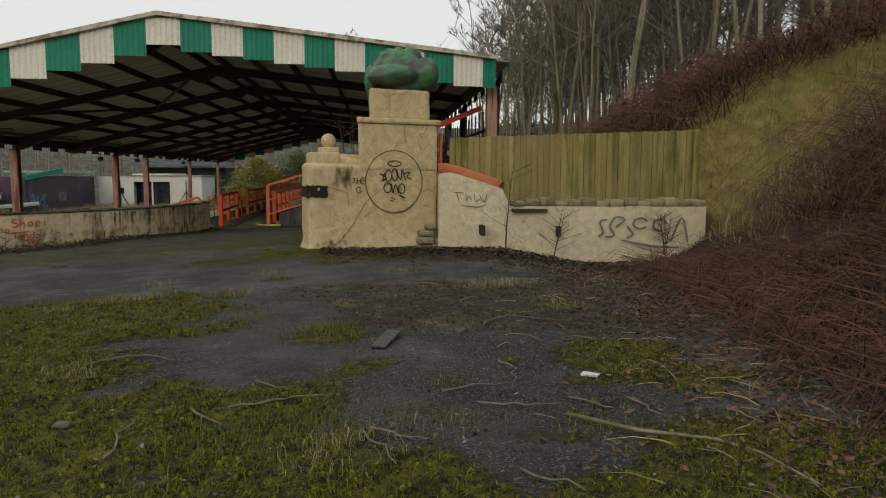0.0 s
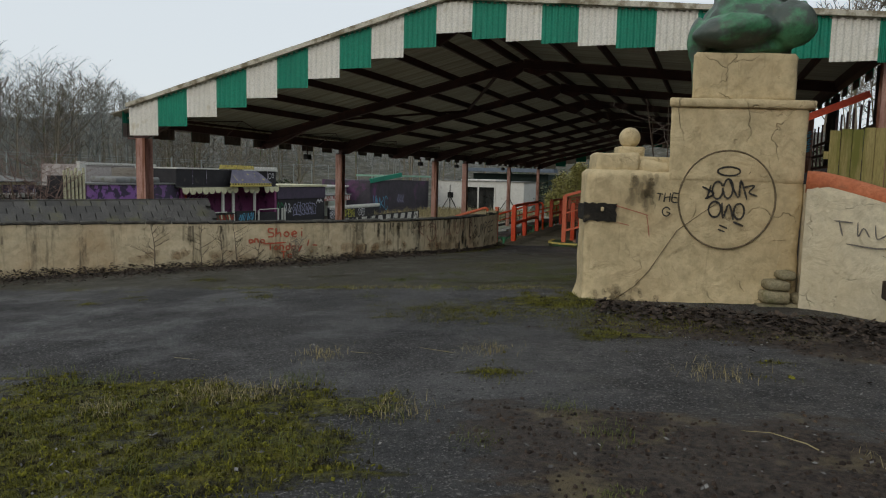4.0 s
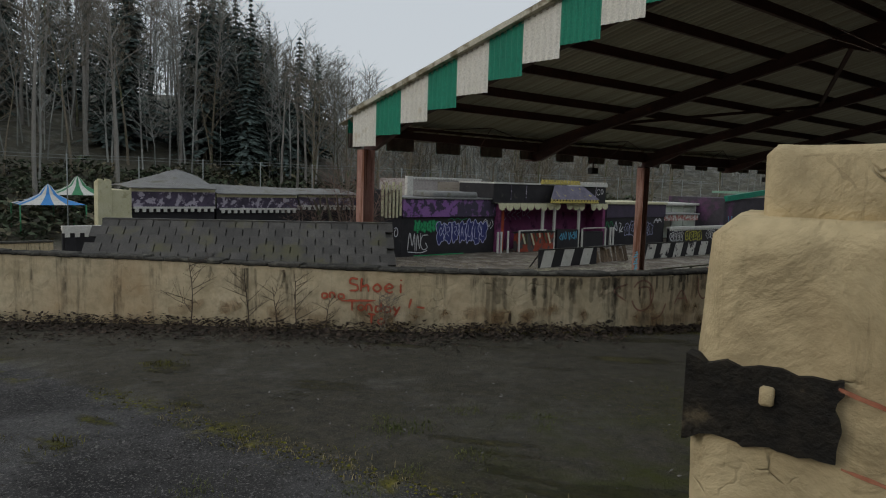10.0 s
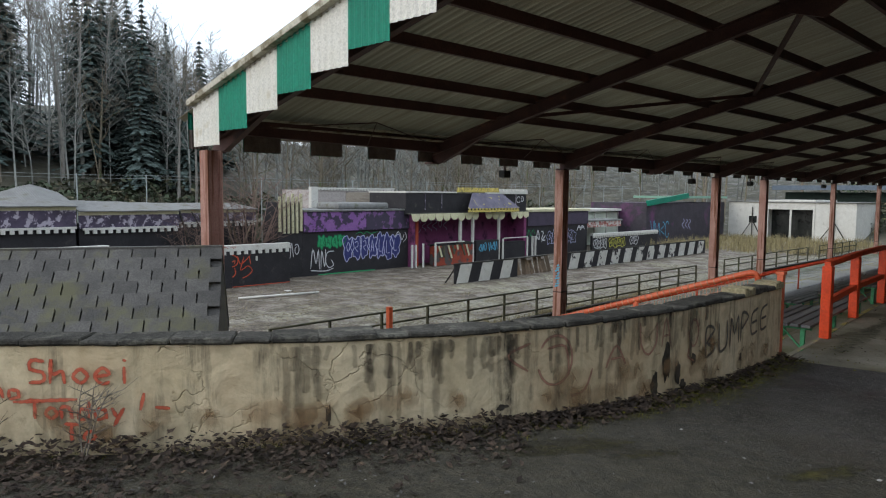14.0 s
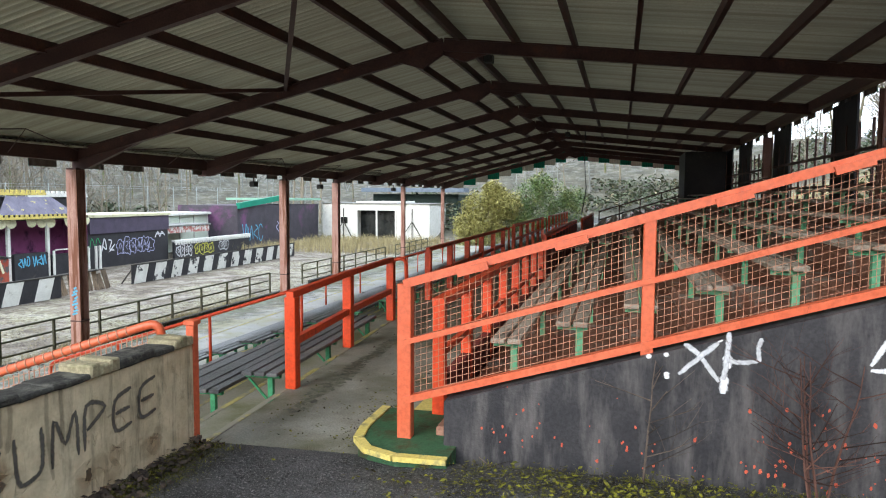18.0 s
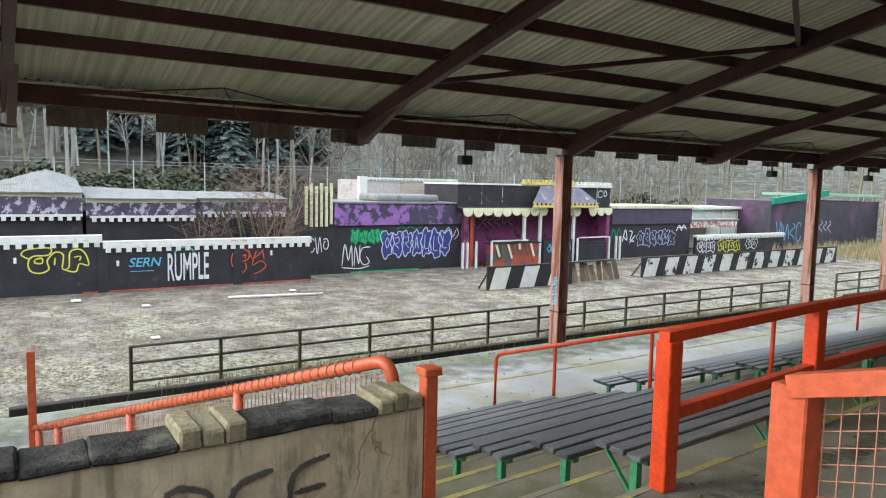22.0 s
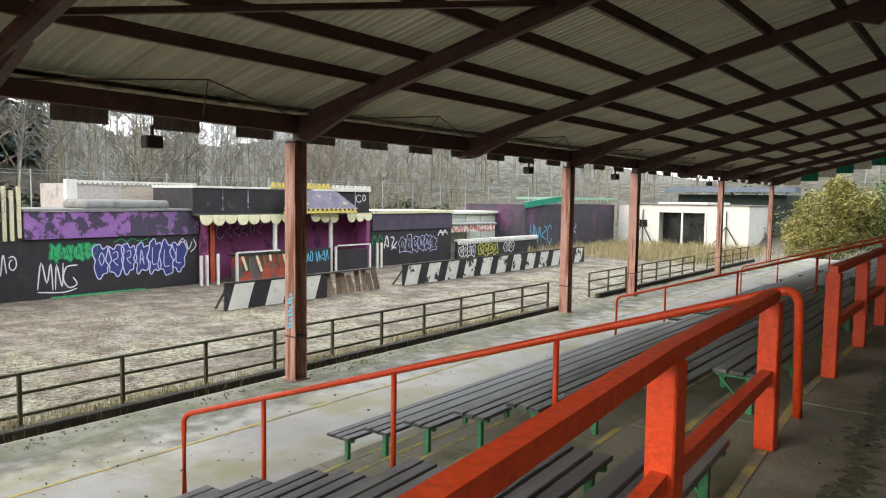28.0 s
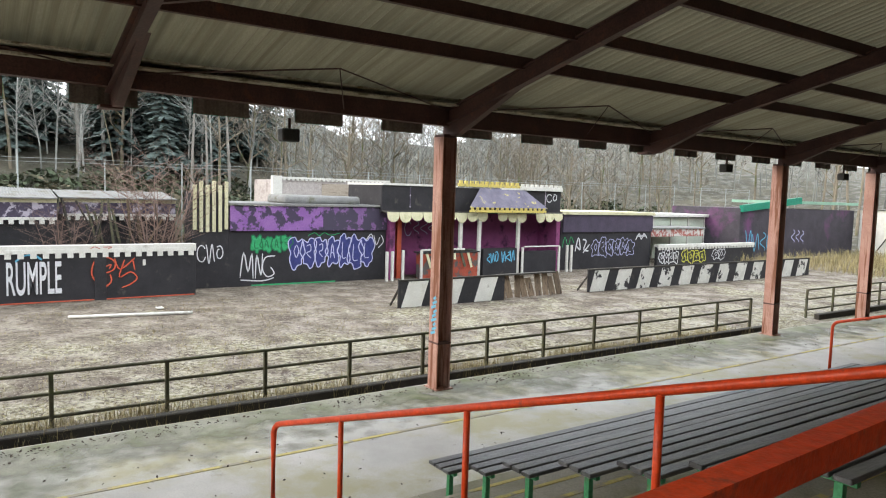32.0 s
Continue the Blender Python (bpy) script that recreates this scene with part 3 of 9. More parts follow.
def ground_material():
    m = bpy.data.materials.new("ground")
    m.use_nodes = True
    n, ln = m.node_tree.nodes, m.node_tree.links
    b = n["Principled BSDF"]
    geo = n.new("ShaderNodeNewGeometry")
    sep = n.new("ShaderNodeSeparateXYZ")
    ln.new(geo.outputs["Position"], sep.inputs[0])

    def tex(sc, d=6, r=0.65):
        t = n.new("ShaderNodeTexNoise")
        t.inputs["Scale"].default_value, t.inputs["Detail"].default_value, t.inputs["Roughness"].default_value = sc, d, r
        ln.new(geo.outputs["Position"], t.inputs["Vector"])
        return t.outputs[0]

    def rng(v, a, c, lo=0.0, hi=1.0):
        r = n.new("ShaderNodeMapRange")
        r.inputs[1].default_value, r.inputs[2].default_value, r.inputs[3].default_value, r.inputs[4].default_value = a, c, lo, hi
        ln.new(v, r.inputs[0])
        return r.outputs[0]

    def op(kind, a, c):
        x = n.new("ShaderNodeMath")
        x.operation = kind
        for s, v in zip(x.inputs, (a, c)):
            if isinstance(v, (int, float)):
                s.default_value = v
            else:
                ln.new(v, s)
        return x.outputs[0]

    def mix(f, a, c):
        x = n.new("ShaderNodeMix")
        x.data_type = "RGBA"
        for s, v in ((x.inputs[0], f), (x.inputs[6], a), (x.inputs[7], c)):
            if isinstance(v, tuple):
                s.default_value = (*v, 1)
            else:
                ln.new(v, s)
        return x.outputs[2]

    def mask(name, lo, hi, sc):
        at = n.new("ShaderNodeAttribute")
        at.attribute_name = name
        return rng(op("ADD", at.outputs["Fac"], op("MULTIPLY", op("SUBTRACT", tex(sc, 6, 0.7), 0.5), 0.9)), lo, hi)

    wob = op("MULTIPLY", op("SUBTRACT", tex(0.25), 0.5), 3.0)
    # worn asphalt of the path: coarse chippings, damp patches and a dusty film
    tar = mix(rng(tex(1.1, 8, 0.7), 0.36, 0.66), (0.019, 0.0185, 0.019), (0.062, 0.059, 0.057))
    tar = mix(rng(tex(0.35, 4), 0.5, 0.66), tar, (0.085, 0.083, 0.082))
    tar = mix(rng(tex(60, 3), 0.56, 0.64), tar, (0.19, 0.18, 0.17))
    tar = mix(rng(tex(22, 6, 0.8), 0.55, 0.62), tar, (0.01, 0.009, 0.008))
    # yellow-green moss with brown hollows
    moss_f = mask("moss", 0.3, 0.6, 14)
    green = mix(rng(tex(13, 8, 0.75), 0.42, 0.58), (0.012, 0.011, 0.004), (0.13, 0.125, 0.013))
    green = mix(rng(tex(2.3, 6, 0.65), 0.52, 0.64), green, (0.2, 0.175, 0.022))
    col = mix(moss_f, tar, green)
    strip = op("SUBTRACT", 1.0, op("MULTIPLY", op("ABSOLUTE", op("SUBTRACT", op("ADD", sep.outputs[1], op("MULTIPLY", wob, 0.1)), op("ADD", 18.55, op("MULTIPLY", sep.outputs[0], 0.27))), 0.0), 3.0))
    col = mix(op("MULTIPLY", rng(op("ADD", tex(2.2, 8, 0.7), op("MULTIPLY", strip, 0.06)), 0.54, 0.66), rng(strip, 0.0, 0.4)), col, green)
    beyond = op("SUBTRACT", sep.outputs[1], op("ADD", 18.55, op("MULTIPLY", sep.outputs[0], 0.27)))
    col = mix(op("MULTIPLY", op("MULTIPLY", rng(beyond, -0.05, 0.15), rng(sep.outputs[1], 27.0, 23.0)), 0.72), col, mix(rng(tex(9, 8, 0.75), 0.36, 0.64), (0.03, 0.027, 0.016), (0.085, 0.074, 0.046)))
    film = op("MULTIPLY", rng(beyond, 0.0, 0.4), rng(op("ADD", sep.outputs[0], wob), -2.8, -1.2))
    col = mix(op("MULTIPLY", op("MULTIPLY", film, rng(sep.outputs[1], 22.5, 20.5)), rng(tex(1.7, 8, 0.7), 0.42, 0.6)), col, (0.05, 0.055, 0.012))
    dirt = mix(rng(tex(22, 8, 0.75), 0.38, 0.62), (0.012, 0.0095, 0.008), (0.075, 0.055, 0.042))
    dirt = mix(rng(tex(2.0, 6), 0.55, 0.65), dirt, (0.12, 0.095, 0.055))
    col = mix(mask("soil", 0.3, 0.62, 10), col, dirt)
    # bank: dry grass above brambles
    bank = mix(rng(tex(3, 8, 0.75), 0.38, 0.62), (0.13, 0.1, 0.035), (0.29, 0.225, 0.085))
    bank = mix(rng(tex(0.9, 8, 0.7), 0.5, 0.62), bank, (0.17, 0.16, 0.045))
    bank = mix(rng(op("ADD", tex(0.22, 5), rng(sep.outputs[1], 8, 22, 0.12, -0.1)), 0.46, 0.56), bank, (0.07, 0.035, 0.025))
    col = mix(rng(op("ADD", sep.outputs[0], wob), 6.0, 7.5), col, bank)
    # arena: trodden gravel with thin dry grass
    sand = mix(rng(tex(0.8, 8), 0.35, 0.65), (0.1, 0.082, 0.062), (0.25, 0.215, 0.17))
    sand = mix(rng(op("ADD", tex(0.35, 8, 0.7), rng(sep.outputs[0], -30, -17, -0.08, 0.1)), 0.5, 0.6), sand, mix(rng(tex(9), 0.4, 0.6), (0.15, 0.14, 0.065), (0.4, 0.375, 0.3)))
    sand = mix(rng(tex(2.6, 8, 0.8), 0.54, 0.6), sand, (0.075, 0.055, 0.042))
    sand = mix(rng(tex(7, 8, 0.8), 0.52, 0.57), sand, (0.06, 0.043, 0.032))
    sand = mix(rng(tex(13, 6, 0.8), 0.57, 0.62), sand, (0.42, 0.385, 0.32))
    arena = op("MULTIPLY", rng(sep.outputs[2], -1.9, -2.1), rng(sep.outputs[0], -4.2, -4.4))
    col = mix(arena, col, sand)
    # woodland floor far off
    wood = mix(rng(tex(0.5, 8), 0.35, 0.65), (0.06, 0.06, 0.045), (0.12, 0.11, 0.08))
    far = op("MAXIMUM", op("MULTIPLY", rng(sep.outputs[0], -42, -48), 1.0), rng(sep.outputs[1], 90, 100))
    col = mix(far, col, wood)
    b.inputs["Specular IOR Level"].default_value = 0.28
    ln.new(col, b.inputs["Base Color"])
    rough = op("SUBTRACT", 0.9, op("MULTIPLY", rng(tex(0.8, 4), 0.45, 0.6), 0.42))
    ln.new(rough, b.inputs["Roughness"])
    bp = n.new("ShaderNodeBump")
    bp.inputs["Strength"].default_value, bp.inputs["Distance"].default_value = 1.0, 0.06
    ln.new(op("ADD", op("MULTIPLY", tex(30, 5), 0.6), op("MULTIPLY", moss_f, op("MULTIPLY", tex(11, 8, 0.7), 1.6))), bp.inputs["Height"])
    ln.new(bp.outputs[0], b.inputs["Normal"])
    return m


tagged(part("ground", build_ground(), ground_material()), "mossy worn asphalt, bramble bank and trodden gravel arena", "ground", kind="structure")


# ---- curved retaining wall ----
def wall_run():
    """Points along the path-side face of the wall, 0.25 m apart."""
    pts = [Vector((x, y)) for y, x in WALLX]
    out = []
    for a, b in zip(pts, pts[1:]):
        n = max(1, round((b - a).length / 0.25))
        out += [a.lerp(b, i / n) for i in range(n)]
    out.append(pts[-1])
    for _ in range(6):
        out = [out[0]] + [(a + b * 2 + c) / 4 for a, b, c in zip(out, out[1:], out[2:])] + [out[-1]]
    return out


WALL_RUN = wall_run()


def wall_frames():
    for i, p in enumerate(WALL_RUN):
        d = (WALL_RUN[min(i + 1, len(WALL_RUN) - 1)] - WALL_RUN[max(0, i - 1)]).normalized()
        yield p, Vector((-d.y, d.x))


def wall_top(y):
    return 0.845 + 0.055 * smooth(27.5, 21, y)


def build_curved_wall():
    bm = bmesh.new()
    rings = []
    for p, nrm in wall_frames():
        q = p + nrm * 0.22
        zt = wall_top(p.y)
        bulge = 0.012 * noise.noise((p.x, p.y, 2))
        rings.append([bm.verts.new(v) for v in ((p.x + bulge, p.y, -0.5), (p.x + bulge, p.y, 0.35), (p.x, p.y, zt), (q.x, q.y, zt), (q.x, q.y, -2.8))])
    for a, b in zip(rings, rings[1:]):
        for i in range(5):
            bm.faces.new((a[i], b[i], b[(i + 1) % 5], a[(i + 1) % 5]))
    bm.faces.new(rings[0]), bm.faces.new(rings[-1][::-1])
    bmesh.ops.recalc_face_normals(bm, faces=bm.faces)
    return bm


curved_wall = tagged(part("wall_curved", build_curved_wall(), wall_render), "curved cream rendered retaining wall with dark stains and spray paint", "wall", kind="structure")

# ---- stand floor: terraces, walkway, concourse ----
lower = tagged(part("terrace_lower", B(EDGE - TREAD * ROWS, EDGE, 28.0, Y1, LOW - 0.35, LOW - 0.2), concrete), "stepped bare concrete terrace going down to the concourse", "terrace", kind="structure")
def near_shift(y):
    """The terrace edge swings towards the path at the near end."""
    return 0.06 * max(0.0, 35.6 - y)


def swung(bm, x_most=0.0):
    """Shears the near end of a piece of the terrace with near_shift."""
    for v in bm.verts:
        if v.co.x < x_most:
            v.co.x += near_shift(v.co.y)
    return bm


for k in range(1, ROWS + 1):
    x1 = EDGE - TREAD * (k - 1)
    for ya, yb in ((28.0, 35.6), (35.6, Y1)):
        part("step", swung(B(x1 - TREAD, x1 - 0.001 * (k > 1), ya, yb, LOW - 0.2, WALK - RISE * k, 0.012)), concrete, lower)
walk_concrete = mat("walkway_concrete", (0.22, 0.21, 0.17), (0.35, 0.335, 0.28), 1.2, 0.8, 0.5, 50, c3=(0.11, 0.105, 0.06), s3=0.7, cut=0.55, soft=0.1)
for ya, yb in ((27.85, 35.6), (35.6, 84)):
    tagged(part("walkway", swung(B(EDGE, -2.2, ya, yb, -0.6, WALK, 0.015), -4.0), walk_concrete), "grey concrete walkway through the stand with dark stains", "floor", kind="structure")
tagged(part("concourse", B(-15.75, EDGE - TREAD * ROWS, 24.0, 86, LOW - 0.25, LOW, 0.01), pale_concrete), "pale wet concrete concourse below the benches", "floor", kind="structure")
worn_line = mat("worn_yellow_line", (0.5, 0.42, 0.14), (0.58, 0.49, 0.2), 3, 0.8, 0.25, 40, c3=(0.29, 0.27, 0.21), s3=2.2, cut=0.5, soft=0.04)
apron = mat("mossy_concrete", (0.2, 0.2, 0.15), (0.34, 0.34, 0.28), 0.8, 0.75, 0.3, 50, c3=(0.12, 0.14, 0.06), s3=0.7, cut=0.55, soft=0.1)
spray(apron, 0.95, 2.2)
bmn = bmesh.new()
edge_w = [(-15.7, -13.9 + 0.7 * noise.noise((0.4 * i, 3.0, 0)) + 0.25 * noise.noise((1.7 * i, 5.0, 0)), 26.0 + 0.5 * i) for i in range(118)]
fade_l = bmn.verts.layers.float.new("fade")
rows_ = [(bmn.verts.new((a, y, LOW + 0.004)), bmn.verts.new((b + 0.7, y, LOW + 0.004))) for a, b, y in edge_w]
for a, b in rows_:
    b[fade_l] = 1.05
for p, q in zip(rows_, rows_[1:]):
    bmn.faces.new((p[0], p[1], q[1], q[0]))
tagged(part("apron", bmn, apron), "greenish damp concrete strip along the fence", "floor", kind="structure")
tagged(part("yellow_line", B(-13.5, -13.42, 26.5, 84, LOW, LOW + 0.007), worn_line), "worn yellow painted line on the concourse", "line", kind="structure")
bmn = bmesh.new()
for k in range(1, ROWS + 1):
    x = EDGE - TREAD * (k - 1)
    for ya, yb in ((28.0, 35.6), (35.6, Y1)):
        box(bmn, x - 0.06, x + 0.002, ya, yb, WALK - RISE * (k - 1) - 0.002, WALK - RISE * (k - 1) + 0.004)
swung(bmn)
tagged(part("nosing", bmn, worn_line), "worn yellow paint along the step edges", "trim", kind="structure")

terrace_paint = mat("terrace_paint", (0.25, 0.1, 0.06), (0.35, 0.2, 0.14), 1.5, 0.8, 0.3, 40, c3=(0.3, 0.28, 0.25), s3=1.0, cut=0.58)
UP_T, UP_R, UP_N, UP_X = 0.572, 0.18, 11, -2.29


upper = tagged(part("terrace_upper", B(UP_X + 0.16, UP_X + UP_T * UP_N + 1.2, 28.12, Y1, -0.4, -0.2), concrete), "stepped concrete terrace rising to the back of the stand", "terrace", kind="structure")
for k in range(UP_N):
    x0 = UP_X + UP_T * k
    part("step", B(max(x0 + 0.001, -2.12), x0 + UP_T + (1.2 if k == UP_N - 1 else 0), 28.14, Y1, -0.2, WALK + UP_R * (k + 1) + 0.1, 0.012), terrace_paint, upper)
    if k:                                       # worn yellow edge at the near end of each step
        part("step_edge", B(x0 - 0.004, x0 + 0.075, 28.13, 29.0, WALK + UP_R * (k + 1) + 0.03, WALK + UP_R * (k + 1) + 0.104, 0.006), yellow_paint, upper, "yellow painted step edge")

# ---- stand: roof ----
def roof_z(x):
    (xl, zl), (xr, zr), (xe, ze) = EAVE_L, RIDGE, EAVE_R
    return zl + (zr - zl) * (x - xl) / (xr - xl) if x < xr else zr + (ze - zr) * (x - xr) / (xe - xr)


def corrugated(axis_pts, along, wave, depth, normal):
    """Sheet between the polyline axis_pts and its shifts by along * step; the waves run across."""
    bm = bmesh.new()
    a, b = Vector(axis_pts[0]), Vector(axis_pts[1])
    n = int((b - a).length / wave * 4)
    rows = []
    for i in range(n + 1):
        p = a.lerp(b, i / n) + Vector(normal) * depth * math.sin(i * math.pi / 2)
        rows.append((bm.verts.new(p), bm.verts.new(p + Vector(along))))
    for (p, q), (r, s) in zip(rows, rows[1:]):
        bm.faces.new((p, q, s, r)).smooth = True
    return bm


stand = thing("grandstand_roof", "dark steel framed grandstand roof with green and white striped fascia", "roof", (0, 0, 0))
for (xa, za), (xb, zb) in (((EAVE_L[0] - 0.72, roof_z(EAVE_L[0] - 0.72)), RIDGE), (RIDGE, (EAVE_R[0] + 0.4, roof_z(EAVE_R[0] + 0.4)))):
    nrm = Vector((-(zb - za), 0, xb - xa)).normalized()
    ob = part("roof_sheet", corrugated(((xa, Y0, za), (xa, Y1, za)), (xb - xa, 0, zb - za), 0.19, 0.042, nrm), sheet, stand, "weathered beige corrugated cement sheeting")
    md = ob.modifiers.new("thick", "SOLIDIFY")
    md.thickness, md.offset = 0.02, 1.0

tin_back = mat("dull_tin", (0.15, 0.12, 0.1), (0.23, 0.19, 0.165), 3, 0.7, 0.2, 30)


def stripe(mn, bm, parent):
    return part("fascia_panel", bm, white_tin if mn else green_tin, parent, "white corrugated tin panel" if mn else "green corrugated tin panel")


def rib_panel(p, q, drop_p, drop_q, out, n=24):
    """A ribbed tin panel hanging from the line p-q, with a level lower edge; out: the way it faces."""
    bm = bmesh.new()
    p, q, out = Vector(p), Vector(q), Vector(out)
    rows = []
    for i in range(n + 1):
        t = i / n
        c = p.lerp(q, t) + out * (0.022 if i % 4 in (1, 2) else 0.0)
        zb = min(p.z, q.z) - drop_p
        rows.append((bm.verts.new(c), bm.verts.new((c.x, c.y, zb))))
    for (a, b), (c, d) in zip(rows, rows[1:]):
        bm.faces.new((a, b, d, c))
    return bm


def gable(y, out, parent):
    """Striped fascia of one gable; panels step down with the slope."""
    spans, a = [], EAVE_L[0]
    for k in range(10):                         # panels get a little narrower towards the ridge
        b = a + 1.08 - 0.0233 * k
        spans.append((a, b))
        a = b
    first = len(spans)
    spans.append((a, a + 0.92))
    a += 0.92
    while a < EAVE_R[0] - 0.1:
        b = min(a + 0.85, EAVE_R[0])
        spans.append((a, b))
        a = b
    for k, (a, b) in enumerate(spans):
        za, zb = roof_z(a) + 0.06, roof_z(b) + 0.06
        ob = stripe((k - first) % 2 == 0, rib_panel((a, y, za), (b, y, zb), 0.83 if k != first else 0.72, 0, (0, out, 0)), parent)
        md = ob.modifiers.new("thick", "SOLIDIFY")
        md.thickness = 0.006
    for (xa, za), (xb, zb) in ((EAVE_L, RIDGE), (RIDGE, EAVE_R)):
        n = 7
        for j in range(n):
            u, v = j / n, (j + 1) / n
            pa, pb = Vector((xa + (xb - xa) * u, y + out * 0.05, za + (zb - za) * u + 0.1)), Vector((xa + (xb - xa) * v, y + out * 0.05, za + (zb - za) * v + 0.1))
            part("ridge_cap", beam(bmesh.new(), pa, pb, 0.2, 0.11 + 0.01 * (j % 2)), cap_tin, parent, "stained cream verge capping")


gable(Y0, -1, stand)
gable(Y1, 1, stand)

# eave fascias: every second panel hangs below the beam
for xe, ze, out, first, long_drop, short_drop in ((COLX - 0.22, EAVE_L[1], -1, 26.03, 0.8, 0.5), (EAVE_R[0] + 0.42, EAVE_R[1] - 0.02, 1, 25.95, 0.42, 0.16)):
    for k in range(-1, 62):
        y, yb = first + 0.9 * k, first + 0.9 * k + (0.97 if k % 2 else 0.83)
        y -= 0.035 if k % 2 else -0.035
        yb = y + (0.97 if k % 2 else 0.83) - 0.006
        y, yb = max(y, Y0 + 0.02), min(yb, Y1)
        if yb - y < 0.1:
            continue
        sk = skew if out < 0 else (lambda v: 0.0)
        if k % 2:                               # dull unpainted back of the hanging panels
            part("panel_back", rib_panel((xe + sk(y) - out * 0.012, y + 0.004, ze - long_drop * 0.5), (xe + sk(yb) - out * 0.012, yb - 0.004, ze - long_drop * 0.5), long_drop * 0.5 - 0.004, 0, (out, 0, 0), 20), tin_back, stand)
        stripe(k % 2 == 0, rib_panel((xe + sk(y), y, ze), (xe + sk(yb), yb, ze), long_drop if k % 2 else short_drop, 0, (out, 0, 0), 20), stand)
part("eave_beam", B(COLX - 0.1, COLX + 0.12, 39.1, Y1 - 0.3, 2.98, 3.36, 0.01), steel, stand, "deep dark maroon eaves beam")
part("eave_beam", beam(bmesh.new(), (COLX + 0.01 + skew(Y0 + 0.3), Y0 + 0.3, 3.37), (COLX + 0.01, 39.098, 3.18), 0.22, 0.38), steel, stand)
part("eave_board", beam(bmesh.new(), (COLX - 0.14 + skew(Y0 + 0.3), Y0 + 0.3, 3.47), (COLX - 0.14, 39.098, 3.47), 0.03, 0.28), steel, stand)
part("eave_board", B(COLX - 0.155, COLX - 0.125, 39.1, Y1 - 0.3, 3.33, 3.61), steel, stand)
part("eave_beam", B(EAVE_R[0] - 0.1, EAVE_R[0] + 0.12, Y0 + 0.3, Y1 - 0.3, 4.62, 4.92, 0.01), steel, stand)
part("gutter_sole", beam(bmesh.new(), (COLX + 0.1 + skew(Y0 + 0.3), Y0 + 0.3, 3.5), (COLX + 0.1, 39.098, 3.5), 0.52, 0.03), cap_tin, stand, "pale gutter lining")
part("gutter_sole", B(COLX - 0.16, COLX + 0.36, 39.1, Y1 - 0.3, 3.485, 3.515), cap_tin, stand)
part("gutter", B(COLX + 0.18, COLX + 0.45, Y0 + 0.2, Y1 - 0.2, 3.36, 3.4, 0.005), cap_tin, stand, "pale gutter lining")


def i_beam(bm, p, q, w, h, flange=0.03):
    """An I-section from p to q, in the x-z plane."""
    p, q = Vector(p), Vector(q)
    u = Vector((0, 1, 0)).cross((q - p).normalized())
    if u.z < 0:
        u = -u
    for off in (-h / 2, h / 2):
        beam(bm, p + u * off, q + u * off, w, flange)
    beam(bm, p, q, 0.03, h)
    return bm


for y in FRAMES:
    f = thing("roof_frame", "maroon steel portal frame under the roof", "roof frame", (0, 0, 0), "roof frames")
    z = lambda x, d=0.36: roof_z(x) - d
    part("rafter", i_beam(bmesh.new(), (COLX, y, z(COLX)), (RIDGE[0], y, z(RIDGE[0])), 0.15, 0.27), steel, f)
    part("rafter", i_beam(bmesh.new(), (RIDGE[0], y, z(RIDGE[0])), (EAVE_R[0], y, z(EAVE_R[0])), 0.15, 0.27), steel, f)
    bm = bmesh.new()
    for s, x1 in ((1, RIDGE[0] - 1.1), (1, RIDGE[0] + 1.1)):
        v = [bm.verts.new((RIDGE[0], y, z(RIDGE[0], 0.49))), bm.verts.new((RIDGE[0], y, z(RIDGE[0], 0.6))), bm.verts.new((RIDGE[0] + (x1 - RIDGE[0]) * 0.45, y, z(x1, 0.66))), bm.verts.new((x1, y, z(x1, 0.48)))]
        bm.faces.new(v)
    ob = part("ridge_haunch", bm, steel, f)
    ob.modifiers.new("thick", "SOLIDIFY").thickness = 0.12
    bm = bmesh.new()
    x1 = COLX + 2.2
    bm.faces.new([bm.verts.new(v) for v in ((COLX - 0.1, y, z(COLX, 0.5)), (COLX - 0.1, y, 2.78), (COLX + 0.35, y, 2.8), (x1, y, z(x1, 0.48)))])
    ob = part("eave_haunch", bm, steel, f)
    ob.modifiers.new("thick", "SOLIDIFY").thickness = 0.14
    part("base_plate", B(COLX - 0.16, COLX + 0.16, y - 0.16, y + 0.16, 2.77, 2.82), steel, f)
    f.parent = None

